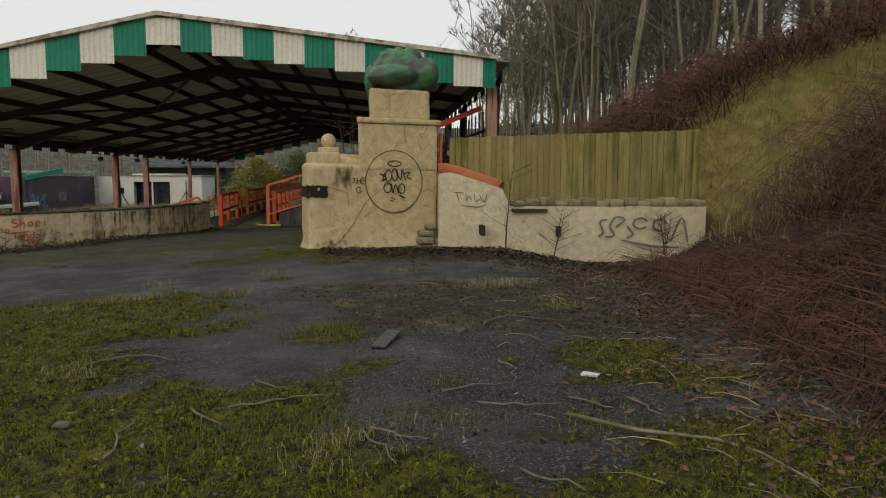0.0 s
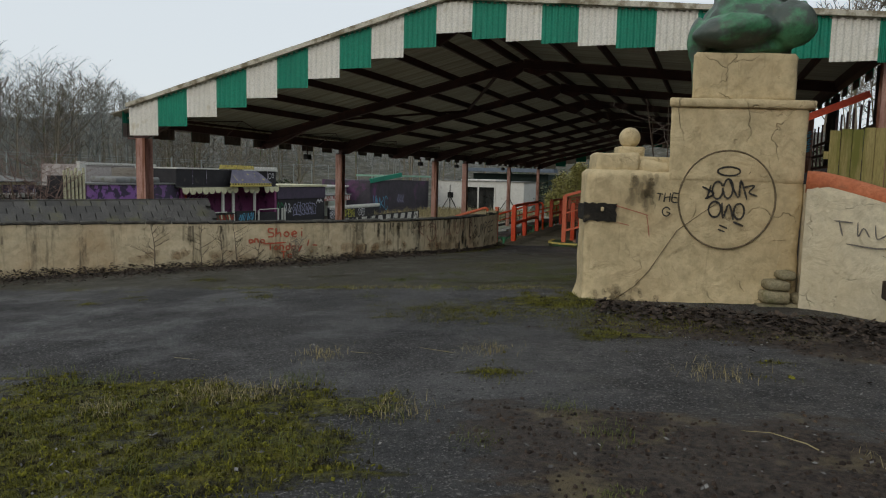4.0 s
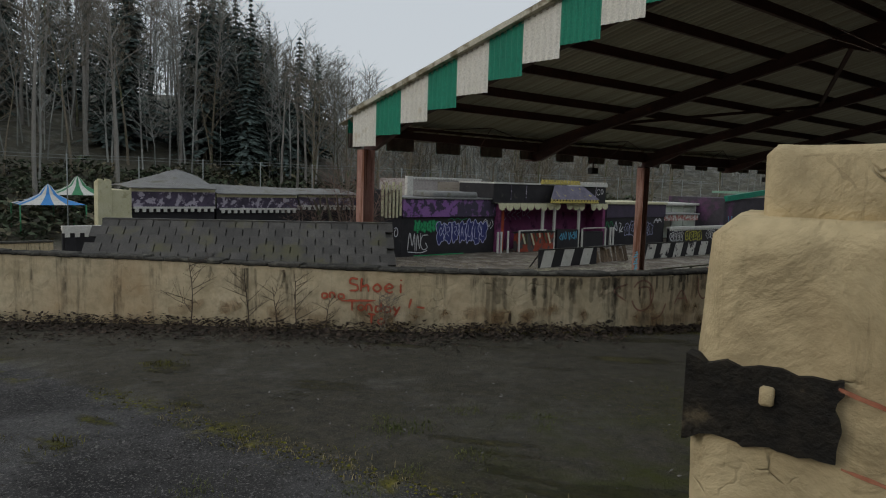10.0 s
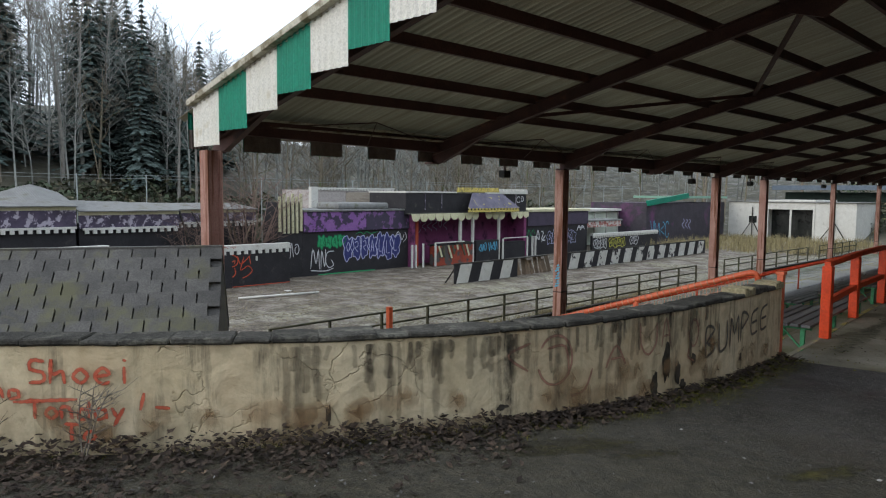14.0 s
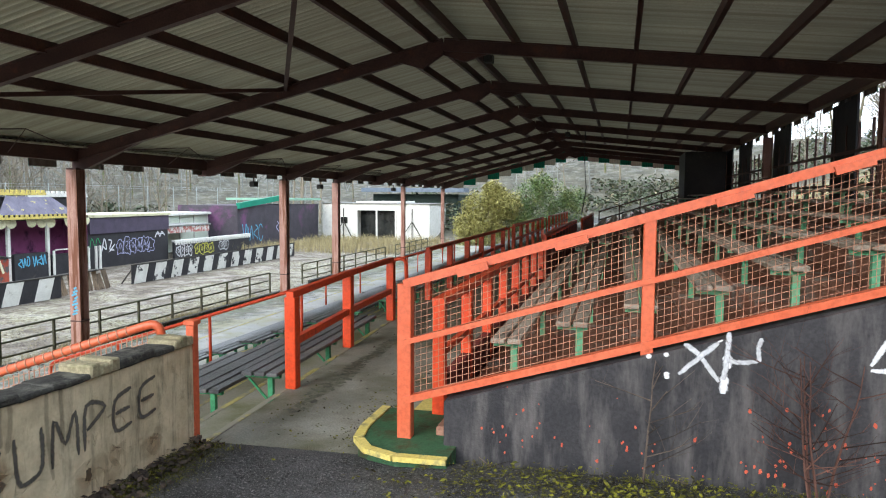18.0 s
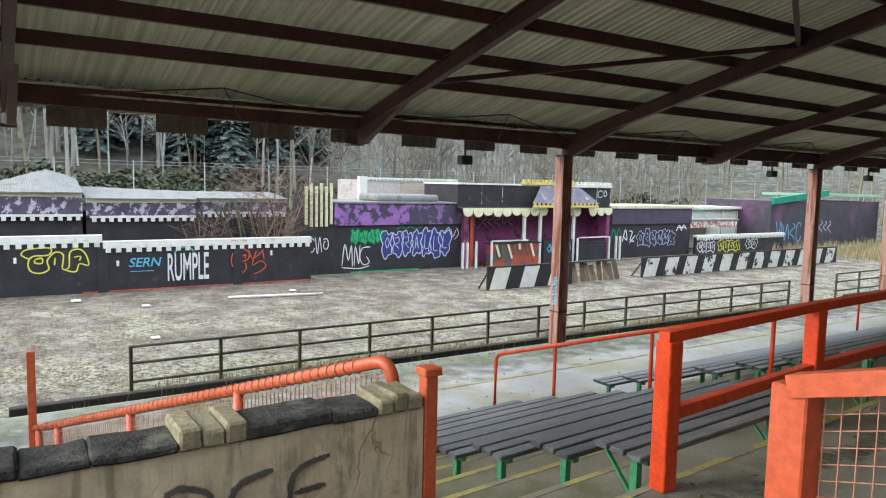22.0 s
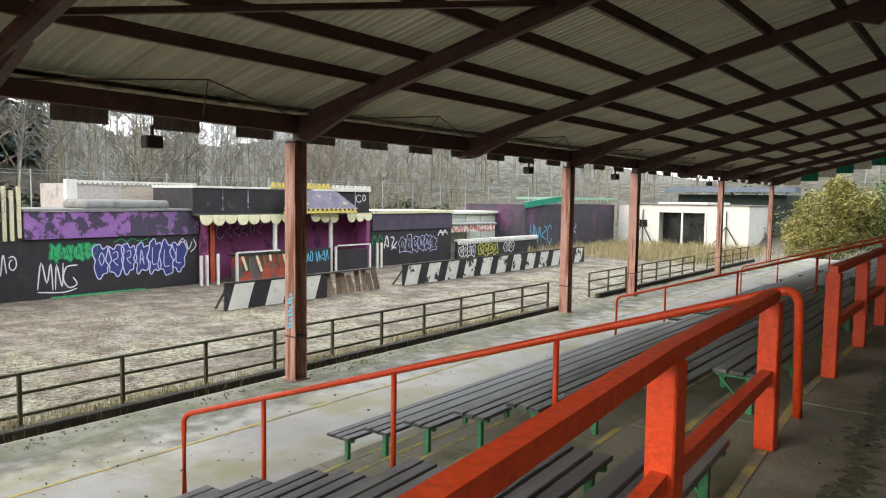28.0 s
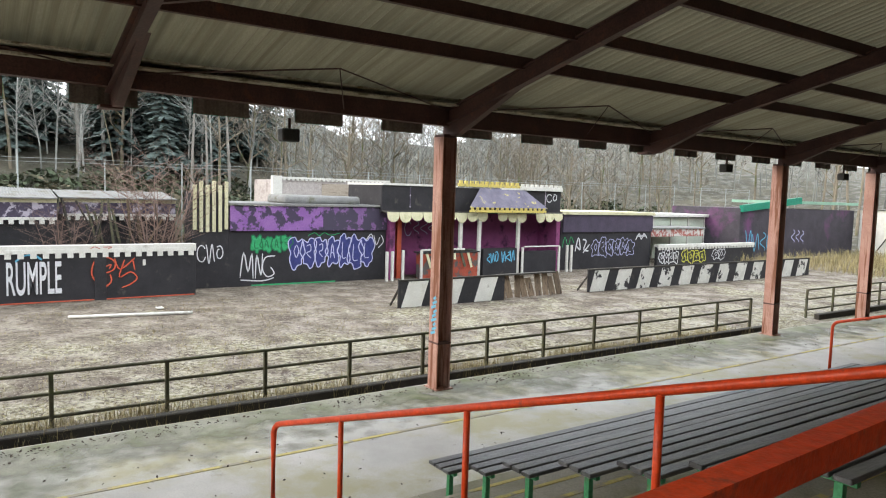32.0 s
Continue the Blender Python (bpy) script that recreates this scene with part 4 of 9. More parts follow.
for x in (-13.05, -11.8, -10.3, -8.85, -7.4, -6.05, -5.15):
    part("purlin", B(x - 0.045, x + 0.045, Y0 + 0.05, Y1 - 0.05, roof_z(x) - 0.25, roof_z(x) - 0.04), steel, stand)
for j in range(0, 7):
    x = RIDGE[0] + 0.35 + (EAVE_R[0] - RIDGE[0]) * j / 7
    part("purlin", B(x - 0.045, x + 0.045, Y0 + 0.05, Y1 - 0.05, roof_z(x) - 0.25, roof_z(x) - 0.04), steel, stand)
for y0, y1 in zip(FRAMES, FRAMES[1:]):
    ym = (y0 + y1) / 2
    x1 = COLX + 1.5
    part("brace_rod", tube(bmesh.new(), [(COLX + 0.2, y0 + 0.1, 3.28), (x1, ym, roof_z(x1) - 0.3), (COLX + 0.2, y1 - 0.1, 3.28)], 0.014, 5), steel, stand)
    part("sag_rod", tube(bmesh.new(), [(x1, ym, roof_z(x1) - 0.3), (COLX + 0.25, ym + 0.7, 3.1)], 0.01, 5), steel, stand)
    if 30 < y0 < 34:                            # wind bracing in the second bay
        part("side_brace", beam(bmesh.new(), (-12.76, y0, roof_z(-12.76) - 0.3), (-9.0, y1, roof_z(-9.0) - 0.3), 0.09, 0.09), steel, stand)
        part("side_brace", beam(bmesh.new(), (-9.0, y1, roof_z(-9.0) - 0.3), (-5.6, y0, roof_z(-5.6) - 0.3), 0.09, 0.09), steel, stand)


def h_column(name, x, y, z0, z1, w=0.3, d=0.3):
    c = thing(name, "tall rusty pinkish-red steel column on a base plate", "column", (x, y, z0), "columns")
    for s in (-1, 1):
        part("flange", B(-w / 2, w / 2, s * d / 2 - 0.014, s * d / 2 + 0.014, 0, z1 - z0), column_red, c)
    part("web", B(-0.012, 0.012, -d / 2, d / 2, 0, z1 - z0), column_red, c)
    part("base_plate", B(-w * 0.7, w * 0.7, -d * 0.7, d * 0.7, 0, 0.025), column_red, c)
    part("rust_band", B(-w / 2 - 0.004, w / 2 + 0.004, -d / 2 - 0.018, d / 2 + 0.018, 0.95, 0.99), steel, c)
    if 30 < y < 45:
        bm = bmesh.new()
        for i in range(9):
            zz = 1.15 + 0.09 * i
            beam(bm, (-0.1 + 0.04 * (i % 3), -d / 2 - 0.016, zz), (0.06 + 0.03 * (i % 2), -d / 2 - 0.016, zz + 0.06), 0.006, 0.055)
        part("spray_paint", bm, spray_blue, c, "pale blue spray paint scribble")
    return c


for i, y in enumerate(COLS):
    y -= 0.52 if i == 0 else 0
    h_column("steel_column", COLX + skew(y) + (0.45 if i == 0 else 0), y, LOW, 2.77, *((0.26, 0.26) if i in (4, 5) else (0.34, 0.3)))
for y in FRAMES[::2]:
    h_column("steel_column", EAVE_R[0], y, 1.9 if y > 28 else 0.2, 4.4, 0.3, 0.3)

# ---- stand: benches ----
def make_bench(name, x, y0, y1, zf, seat_w, n_plank, wood, leg_mat, height, step, group, label, strut=False):
    b = thing(name, label, "bench", (x, (y0 + y1) / 2, zf), group)
    L = y1 - y0
    pw = seat_w / n_plank
    for i in range(n_plank):
        xa = -seat_w / 2 + pw * i
        part("plank", B(xa + 0.012, xa + pw - 0.012, -L / 2, L / 2, height - 0.045, height + 0.003 * (i % 2), 0.008), wood, b)
    n = max(2, round(L / step) + 1)
    for i in range(n):
        y = -L / 2 + 0.12 + (L - 0.24) * i / (n - 1)
        s = part("support", B(-seat_w / 2 + 0.02, seat_w / 2 - 0.02, y - 0.025, y + 0.025, height - 0.085, height - 0.045), leg_mat, b, "green painted steel support" if i == 0 else "")
        part("leg", B(-0.03 + seat_w * 0.2, 0.03 + seat_w * 0.2, y - 0.03, y + 0.03, 0, height - 0.085), leg_mat, s)
        if strut:
            part("strut", beam(bmesh.new(), (seat_w * 0.2 - 0.02, y, 0.04), (-seat_w / 2 + 0.05, y, height - 0.1), 0.03, 0.02), leg_mat, s)
    return b


LOWER_BLOCKS = [(29.75, 33.9), (35.7, 47.0), (48.9, 60.5), (62.4, 74.0)]
for k in range(1, ROWS + 1):
    x = EDGE - TREAD * (k - 0.5) - 0.18
    for j, (ya, yb) in enumerate(LOWER_BLOCKS):
        sh = 0.12 * ((k * 7 + j * 3) % 3)
        bn = make_bench("bench", x + (0.18 + near_shift(31.8) if j == 0 else 0), ya + sh * 0.3, yb - sh, WALK - RISE * k, 0.46, 3, bench_wood, green_paint, 0.41, 1.9 if j < 2 else 3.8, "lower benches", "long dark worn timber bench on green steel legs on the terrace", k == 1)
        if j == 0:
            bn.rotation_euler = (0, 0, math.atan(0.06))
UPPER_BLOCKS = [(28.8, 38.6), (40.5, 52.0), (54.0, 66.0)]
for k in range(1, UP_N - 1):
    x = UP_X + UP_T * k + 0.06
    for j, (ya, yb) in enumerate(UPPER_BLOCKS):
        make_bench("bench", x, ya, yb, WALK + UP_R * (k + 1) + 0.1, 0.3, 2, upper_wood, sunlit_mint_paint, 0.44, 2.5 if j == 0 else 5.5, "upper benches", "weathered grey-brown timber bench on green steel brackets")

# ---- stand: red railings ----
def rail_posts(name, pts, top, mid, label, group, w=0.13, material=None, cap=True):
    """Box-section posts at pts, joined by a top and a middle rail."""
    material = material or red
    x0, y0, z0 = pts[0]
    r = thing(name, label, "railing", (x0, y0, z0), group)
    P = [Vector(p) - Vector(pts[0]) for p in pts]
    for p in P:
        part("post", box(bmesh.new(), p.x - w / 2, p.x + w / 2, p.y - w / 2, p.y + w / 2, p.z, p.z + top - 0.03, 0.008), material, r)
    for a, b in zip(P, P[1:]):
        d = (b - a).normalized()
        u = Vector((0, 0, 1))
        part("top_rail", beam(bmesh.new(), a + u * top - d * (w * 0.5 if a == P[0] else 0), b + u * top + d * (w * 0.5 if b == P[-1] else 0), 0.08, 0.075), material, r)
        if mid:
            part("middle_rail", beam(bmesh.new(), a + u * mid + d * w / 2, b + u * mid - d * w / 2, 0.07, 0.085), material, r)
    return r


rail_posts("walkway_railing", [(-4.22, 29.8, WALK), (-4.43, 31.97, WALK), (-4.54, 34.2, WALK)], 1.06, 0.52, "bright red box-section railing along the walkway edge", "walkway railings")
rail_posts("walkway_railing", [(-4.57, 36.75 + 1.9 * i, WALK) for i in range(6)], 1.06, 0.52, "red box-section railing along the walkway edge", "walkway railings")
rail_posts("walkway_railing", [(-4.62, 49.0 + 2.0 * i, WALK) for i in range(6)], 1.1, 0.55, "red box-section railing along the walkway edge", "walkway railings")
rail_posts("walkway_railing", [(-4.62, 62.4 + 2.2 * i, WALK) for i in range(7)], 1.1, 0.55, "red box-section railing along the walkway edge", "walkway railings")


def stair_rail(y_top, y_bot, x_top, x_bot, label):
    """Tubular handrail down the terrace steps, bent down to the floor at both ends."""
    r = thing("handrail", label, "handrail", (x_top, y_top, WALK), "stair handrails")
    o = Vector((x_top, y_top, WALK))
    a0, a1 = Vector((x_top + 0.03, y_top, WALK)), Vector((x_top, y_top, WALK + 1.04))
    b1, b0 = Vector((x_bot, y_bot, LOW + 1.17)), Vector((x_bot, y_bot, LOW))
    pts = [a0] + bend(a0, a1, b1, 0.16) + bend(a1, b1, b0, 0.16) + [b0]
    part("rail", tube(bmesh.new(), [p - o for p in pts], 0.036, 10), red, r)
    for t in (0.28, 0.535, 0.8):
        p = a1.lerp(b1, t)
        k = max(0, min(ROWS, math.ceil((EDGE - p.x) / TREAD)))
        zf = WALK - RISE * k if k < ROWS or p.x > EDGE - TREAD * ROWS else LOW
        part("post", tube(bmesh.new(), [Vector((p.x, p.y, zf)) - o, p - o], 0.03, 8), red, r)
    return r


stair_rail(35.1, 34.05, -4.55, -11.6, "red tubular stair handrail bent down at both ends")
stair_rail(48.4, 48.55, -4.72, -12.1, "red tubular stair handrail across the terrace steps")
stair_rail(61.8, 61.6, -4.72, -12.1, "red tubular stair handrail across the terrace steps")

# front railing of the upper terrace
def upper_front(y0, y1, n, x=-2.2, board=0.52, kerb_l=99):
    w = thing("terrace_front", "dark maroon boarded terrace front with red railing posts", "terrace front", (x, y0, WALK), "terrace fronts")
    L = y1 - y0
    part("panel", B(-0.05, 0.05, 0, L, 0, board, 0.008), maroon, w)
    part("kerb", B(-0.32, -0.06, -0.35, min(L, kerb_l), 0, 0.1, 0.03), green_paint, w, "green painted kerb")
    part("kerb_line", B(-0.34, -0.05, -0.36, min(L, kerb_l), 0.1, 0.115, 0.005), yellow_paint, w, "yellow painted kerb edge")
    for i in range(n):
        y = L * i / (n - 1)
        part("post", B(-0.055, 0.055, y - 0.055, y + 0.055, 0.1, 1.2, 0.008), red, w)
    part("top_rail", beam(bmesh.new(), (0, -0.06, 1.22), (0, L + 0.06, 1.22), 0.11, 0.07), red, w)
    part("middle_rail", beam(bmesh.new(), (0, 0, 0.75), (0, L, 0.75), 0.06, 0.06), red, w)


upper_front(28.72, 36.8, 8, -2.24)
upper_front(39.9, 52.0, 11, -2.5, 1.12, 1.6)
upper_front(54.0, 66.0, 11, -2.35, 1.12, 1.6)

# ---- orange mesh end fence above the black wall ----
FY = 28.05
SL = 0.3


def build_end_wall():
    bm = bmesh.new()
    xa, xb = -2.0, 5.0
    za = 0.5
    f = bm.faces.new([bm.verts.new(v) for v in ((xa, FY - 0.12, -0.4), (xb, FY - 0.12, -0.4), (xb, FY - 0.12, za + (xb - xa) * SL), (xa, FY - 0.12, za))])
    r = bmesh.ops.extrude_face_region(bm, geom=[f])
    bmesh.ops.translate(bm, verts=[v for v in r["geom"] if isinstance(v, bmesh.types.BMVert)], vec=(0, 0.24, 0))
    bmesh.ops.recalc_face_normals(bm, faces=bm.faces)
    return bm


end_wall = tagged(part("wall_end", build_end_wall(), mat("worn_black_paint", (0.022, 0.021, 0.024), (0.048, 0.045, 0.048), 1.8, 0.7, 0.35, 30, c3=(0.12, 0.11, 0.105), s3=2.2, cut=0.6, soft=0.12, run=(2.0, 2.0, 0.5))), "black painted end wall with white and red spray paint", "wall", kind="structure")
ef = thing("mesh_fence", "orange steel framed wire mesh fence sloping up the stand end", "fence", (-2.35, FY, 0.1))
XP = [0.0, 1.86, 3.72, 5.58]
for i, x in enumerate(XP):
    wpost = 0.09 if i else 0.115
    part("post", B(x - wpost / 2, x + wpost / 2, -0.05, 0.05, (0.0 if i == 0 else 0.27 + x * SL), 1.3 + x * SL, 0.006), orange, ef)
for a, b in zip(XP, XP[1:]):
    for h, w in ((1.3, 0.068), (0.83, 0.042), (0.36, 0.055)):
        part("rail", beam(bmesh.new(), (a, -0.02, h + a * SL), (b, -0.02, h + b * SL), 0.08, w), orange, ef)
    for t in (0.3, 0.7):
        x = a + (b - a) * t
        part("clamp", beam(bmesh.new(), (x - 0.12, -0.075, 1.27 + (x - 0.12) * SL), (x + 0.12, -0.075, 1.27 + (x + 0.12) * SL), 0.03, 0.06), orange, ef)
    bm = bmesh.new()
    n = int((b - a - 0.1) / 0.05)
    for i in range(n + 1):
        x = a + 0.07 + (b - a - 0.14) * i / n
        beam(bm, (x, 0.03, 0.38 + x * SL), (x, 0.03, 1.28 + x * SL), 0.0032, 0.0032, (0, 1, 0))
    for i in range(18):
        h = 0.4 + 0.051 * i
        beam(bm, (a + 0.06, 0.036, h + a * SL), (b - 0.06, 0.036, h + b * SL), 0.0032, 0.0032)
    part("wire_mesh", bm, wire, ef, "square wire mesh panel")
# rounded kerb at its foot
bm = bmesh.new()
ks = [(-2.75, 28.75), (-2.75, 28.2), (-2.7, 27.9), (-2.55, 27.7), (-2.3, 27.6), (-1.9, 27.62), (-1.9, 28.75)]
top = [bm.verts.new((x, y, 0.15)) for x, y in ks]
bot = [bm.verts.new((x, y, -0.25)) for x, y in ks]
bm.faces.new(top)
for i in range(len(ks)):
    j = (i + 1) % len(ks)
    bm.faces.new((top[i], bot[i], bot[j], top[j]))
bmesh.ops.recalc_face_normals(bm, faces=bm.faces)
kerb = tagged(part("kerb", bm, mat("mossy_green_paint", (0.028, 0.085, 0.04), (0.05, 0.13, 0.06), 3, 0.7, 0.4, 30, c3=(0.05, 0.05, 0.02), s3=5, cut=0.55)), "green painted rounded concrete kerb with a yellow rim", "kerb", kind="structure")
bm = bmesh.new()
for (xa, ya), (xb, yb) in zip(ks[:6], ks[1:6]):
    beam(bm, (xa, ya, 0.145), (xb, yb, 0.145), 0.08, 0.04)
part("rim", bm, yellow_paint, kerb, "worn yellow rim")

faint_red = spray(mat("faint_red_spray", (0.46, 0.14, 0.08), (0.48, 0.2, 0.12), 5, 0.8, 0))

# ---- entrance pedestal with the green sculpture ----
ped = thing("entrance_pedestal", "cream rendered entrance pedestal with spray paint and cracked plaster", "pedestal", (-0.15, 17.5, 0.3))


def lump(bm, amt, sc, seed=0):
    for v in bm.verts:
        d = noise.noise_vector((v.co.x * sc + seed, v.co.y * sc, v.co.z * sc))
        v.co += d * amt
    return bm


def rough_block(x0, x1, y0, y1, z0, z1, amt=0.02, cuts=7, bev=0.04):
    bm = B(x0, x1, y0, y1, z0, z1, bev=bev)
    bmesh.ops.subdivide_edges(bm, edges=[e for e in bm.edges if e.calc_length() > 0.25], cuts=cuts, use_grid_fill=True)
    for f in bm.faces:
        f.smooth = True
    lump(bm, amt, 2.2)
    return lump(bm, amt * 0.4, 7.5, 3) if cuts > 5 else bm


def flared(bm, foot=0.38):
    """Spreads the foot of the pedestal's render over the ground."""
    for v in bm.verts:
        k = max(0.0, 1 - max(v.co.z, 0) / foot) ** 2
        if v.co.y < 0.2:
            v.co.y -= (0.09 + 0.05 * noise.noise((v.co.x * 4, 0, 1))) * k
        if v.co.x < 0.3:
            v.co.x -= (0.1 + 0.04 * noise.noise((v.co.y * 4, 0, 2))) * k
    return bm


def raked(bm, x0, y0):
    """Draws the left side of a block in towards its back."""
    for v in bm.verts:
        if v.co.x < x0 + 0.3:
            v.co.x += 0.42 * max(0.0, v.co.y - y0)
    return bm


ped.rotation_euler = (0, 0, radians(20))
part("base_block", flared(rough_block(0.1, 2.62, 0, 0.5, -0.2, 1.67, 0.024, 34, 0.05)), cream, ped)
part("rear_block", rough_block(0.4, 2.55, 0.46, 1.25, -0.2, 1.64, 0.024, 8, 0.05), cream, ped)
# black plate for a recess: its shade and the blackened plaster in one colour
recess_m = mat("recess_black", (0.012, 0.011, 0.01), (0.035, 0.03, 0.022), 9, 0.9, 0.9, 30, c3=(0.1, 0.08, 0.05), s3=9, cut=0.66)
bm = bmesh.new()
rim = [(0.075 + 0.375 * k / 14, 1.07) for k in range(15)] + [(0.45, 1.07 + 0.21 * k / 8) for k in range(1, 9)] + [(0.45 - 0.375 * k / 14, 1.28) for k in range(1, 15)]
rim = [(x + 0.022 * noise.noise((x * 21, z * 21, 1)) * (x > 0.1), z + 0.03 * noise.noise((x * 17, z * 17, 6))) for x, z in rim]
bm.faces.new([bm.verts.new((x, -0.024, z)) for x, z in rim])
for (x0, z0), (x1, z1) in zip(rim, rim[1:] + rim[:1]):      # ragged edge going into the wall
    bm.faces.new([bm.verts.new(v) for v in ((x0, -0.024, z0), (x1, -0.024, z1), (x1, 0.05, z1), (x0, 0.05, z0))])
box(bm, 0.072, 0.1, -0.02, 0.38, 1.08, 1.27, 0.01)
part("burnt_patch", bm, recess_m, ped, "black plate for the shaded, blackened recess where the render has broken off")
part("render_chip", rough_block(0.27, 0.305, -0.045, 0.0, 1.19, 1.24, 0.012, 2, 0.006), cream, ped, "pale chip of render left in the dark recess")
part("shoulder_step", rough_block(0.22, 0.72, 0.1, 0.6, 1.6, 1.87, 0.02, 9, 0.03), cream, ped)
part("shoulder_step", rough_block(0.72, 2.4, 1.2, 2.35, -0.1, 1.87, 0.02, 6), cream, ped)
part("ledge", rough_block(0.7, 1.12, 0.1, 0.6, 1.6, 1.8, 0.06, 12, 0.05), cream, ped, "crumbling sloped ledge")
part("tower", raked(rough_block(1.03, 2.6, -0.01, 0.55, 1.55, 2.42, 0.012, 20, 0.02), 1.03, 0.0), cream, ped)
part("tower_back", rough_block(1.5, 2.58, 0.5, 1.0, 1.55, 2.42, 0.012, 6, 0.02), cream, ped)
part("cap_slab", raked(rough_block(0.99, 2.66, -0.05, 0.75, 2.4, 2.5, 0.008, 12, 0.015), 0.99, -0.05), cream, ped, "projecting cream cap slab")
part("upper_plinth", raked(rough_block(1.28, 2.5, 0.12, 0.75, 2.48, 3.05, 0.012, 10), 1.28, 0.12), cream, ped)
bm = bmesh.new()
bmesh.ops.create_uvsphere(bm, u_segments=24, v_segments=14, radius=0.15, matrix=Matrix.Translation((1.07, 2.05, 2.16)))
for f in bm.faces:
    f.smooth = True
part("ball_plinth", rough_block(0.89, 1.25, 1.87, 2.25, 1.82, 2.03, 0.01, 3, 0.02), cream, ped)
part("stone_ball", bm, cream, ped, "cream stone ball")
bm = bmesh.new()
tube(bm, [(1.72 + 0.56 * math.cos(a), -0.012, 1.35 + 0.57 * math.sin(a)) for a in (2 * math.pi * i / 40 for i in range(41))], 0.011, 6, cap=False)
part("ring_moulding", bm, mat("dirty_ring", (0.11, 0.085, 0.05), (0.24, 0.185, 0.11), 3, 0.85, 0.3, 20), ped, "dirt-darkened circular plaster ring")


def strokes(lines, r, y=-0.02):
    """Painted strokes on a wall facing -y: each line is a list of (x, z)."""
    bm = bmesh.new()
    for k, pts in enumerate(lines):
        ribbon(bm, [(a[0], y, a[1]) for a in pts], r, (0, -1, 0), 0.006 + 0.0015 * k)
    return bm


def oval(cx, cz, w, h, a0=0.0, a1=6.3, n=14):
    return [(cx + w * math.cos(a0 + (a1 - a0) * i / n), cz + h * math.sin(a0 + (a1 - a0) * i / n)) for i in range(n + 1)]


part("spray_tag", strokes([oval(1.72, 1.68, 0.13, 0.05)], 0.011), spray_black, ped, "black sprayed loop")
part("spray_tag", strokes([[(1.42, 1.5), (1.56, 1.42), (1.46, 1.36)], oval(1.6, 1.46, 0.06, 0.1, 0.5, 6.6), oval(1.72, 1.48, 0.055, 0.11, 3.4, 9.2), [(1.72, 1.6), (1.84, 1.38), (1.86, 1.58), (1.94, 1.36)], [(1.9, 1.5), (2.02, 1.52), (1.96, 1.44), (2.06, 1.4)], [(1.52, 1.52), (1.48, 1.36)]], 0.013), spray_black, ped, "black sprayed letters")
part("spray_tag", strokes([oval(1.58, 1.24, 0.07, 0.09, 2.0, 8.6), [(1.66, 1.32), (1.68, 1.14), (1.74, 1.3), (1.8, 1.12)], oval(1.86, 1.22, 0.06, 0.09), [(1.8, 1.1), (1.92, 1.05)]], 0.013), spray_black, ped, "black sprayed letters")
part("spray_tag", strokes([[(1.64, 1.06), (1.74, 1.02)], [(1.63, 1.01), (1.71, 0.98)]], 0.011), spray_black, ped, "two short black strokes")
part("spray_tag", strokes([[(0.9, 1.41), (0.98, 1.4)], [(0.945, 1.41), (0.93, 1.32)], [(1.0, 1.42), (0.99, 1.31), (1.0, 1.36), (1.06, 1.37)], [(1.06, 1.42), (1.05, 1.31)], [(1.09, 1.42), (1.08, 1.32), (1.15, 1.31)], [(1.08, 1.42), (1.16, 1.41)], [(1.09, 1.37), (1.14, 1.36)], oval(1.02, 1.2, 0.045, 0.05, 0.4, 6.0), [(1.02, 1.2), (1.07, 1.18)]], 0.008), spray_black, ped, "small black sprayed letters")
part("spray_line", strokes([[(0.44, 1.26), (0.5, 1.24), (0.68, 1.19), (0.82, 1.15)], [(0.8, 1.15), (0.82, 1.04), (0.84, 0.9)], [(0.46, 1.06), (0.6, 1.03)]], 0.006), faint_red, ped, "faint red sprayed line")
bm = bmesh.new()
for pts in ([(0.42, 0.12), (0.7, 0.32), (0.86, 0.5), (1.16, 0.98), (1.45, 1.2), (1.62, 1.32)], [(1.1, 1.72), (1.34, 2.15), (1.24, 2.4)], [(1.36, 2.15), (1.46, 1.85)], [(1.05, 2.15), (1.8, 2.14), (2.55, 2.1)], [(2.1, 2.4), (2.2, 2.0), (1.95, 1.65)]):
    tube(bm, [(x, -0.016 + (0.03 if z > 1.7 else 0) - (0.06 * max(0, 0.5 - z)), z) for x, z in pts], 0.0045, 5)
part("plaster_crack", bm, bpy.data.materials["dirty_ring"], ped, "dirt-filled crack in the plaster")
stain_m = mat("grime", (0.1, 0.075, 0.04), (0.2, 0.15, 0.08), 20, 0.9, 0.6, 60)
rnd = random.Random(26)
runs = []
for i in range(26):
    x0, zt = rnd.choice((0.6, 0.64, 0.74, 0.8, 0.82)) + rnd.gauss(0, 0.03), rnd.uniform(1.44, 1.64)
    ln_ = rnd.uniform(0.06, 0.26)
    runs.append([(x0, zt), (x0 + rnd.gauss(0, 0.012), zt - ln_ * 0.5), (x0 + rnd.gauss(0, 0.02), zt - ln_)])
part("water_stain", strokes(runs, 0.026), spray(stain_m, 0.34, 22), ped, "dark water stains below the ledge")
spots = []
for i in range(46):
    x0, z0 = rnd.gauss(0.5, 0.2), 0.04 + abs(rnd.gauss(0, 0.13))
    spots.append([(x0, z0), (x0 + rnd.gauss(0, 0.02), z0 + rnd.uniform(0.015, 0.05)), (x0 + rnd.gauss(0, 0.03), z0 + rnd.uniform(0.03, 0.09))])
part("moss_stain", strokes(spots, 0.026, -0.1), stain_m, ped, "dark moss creeping up the foot")
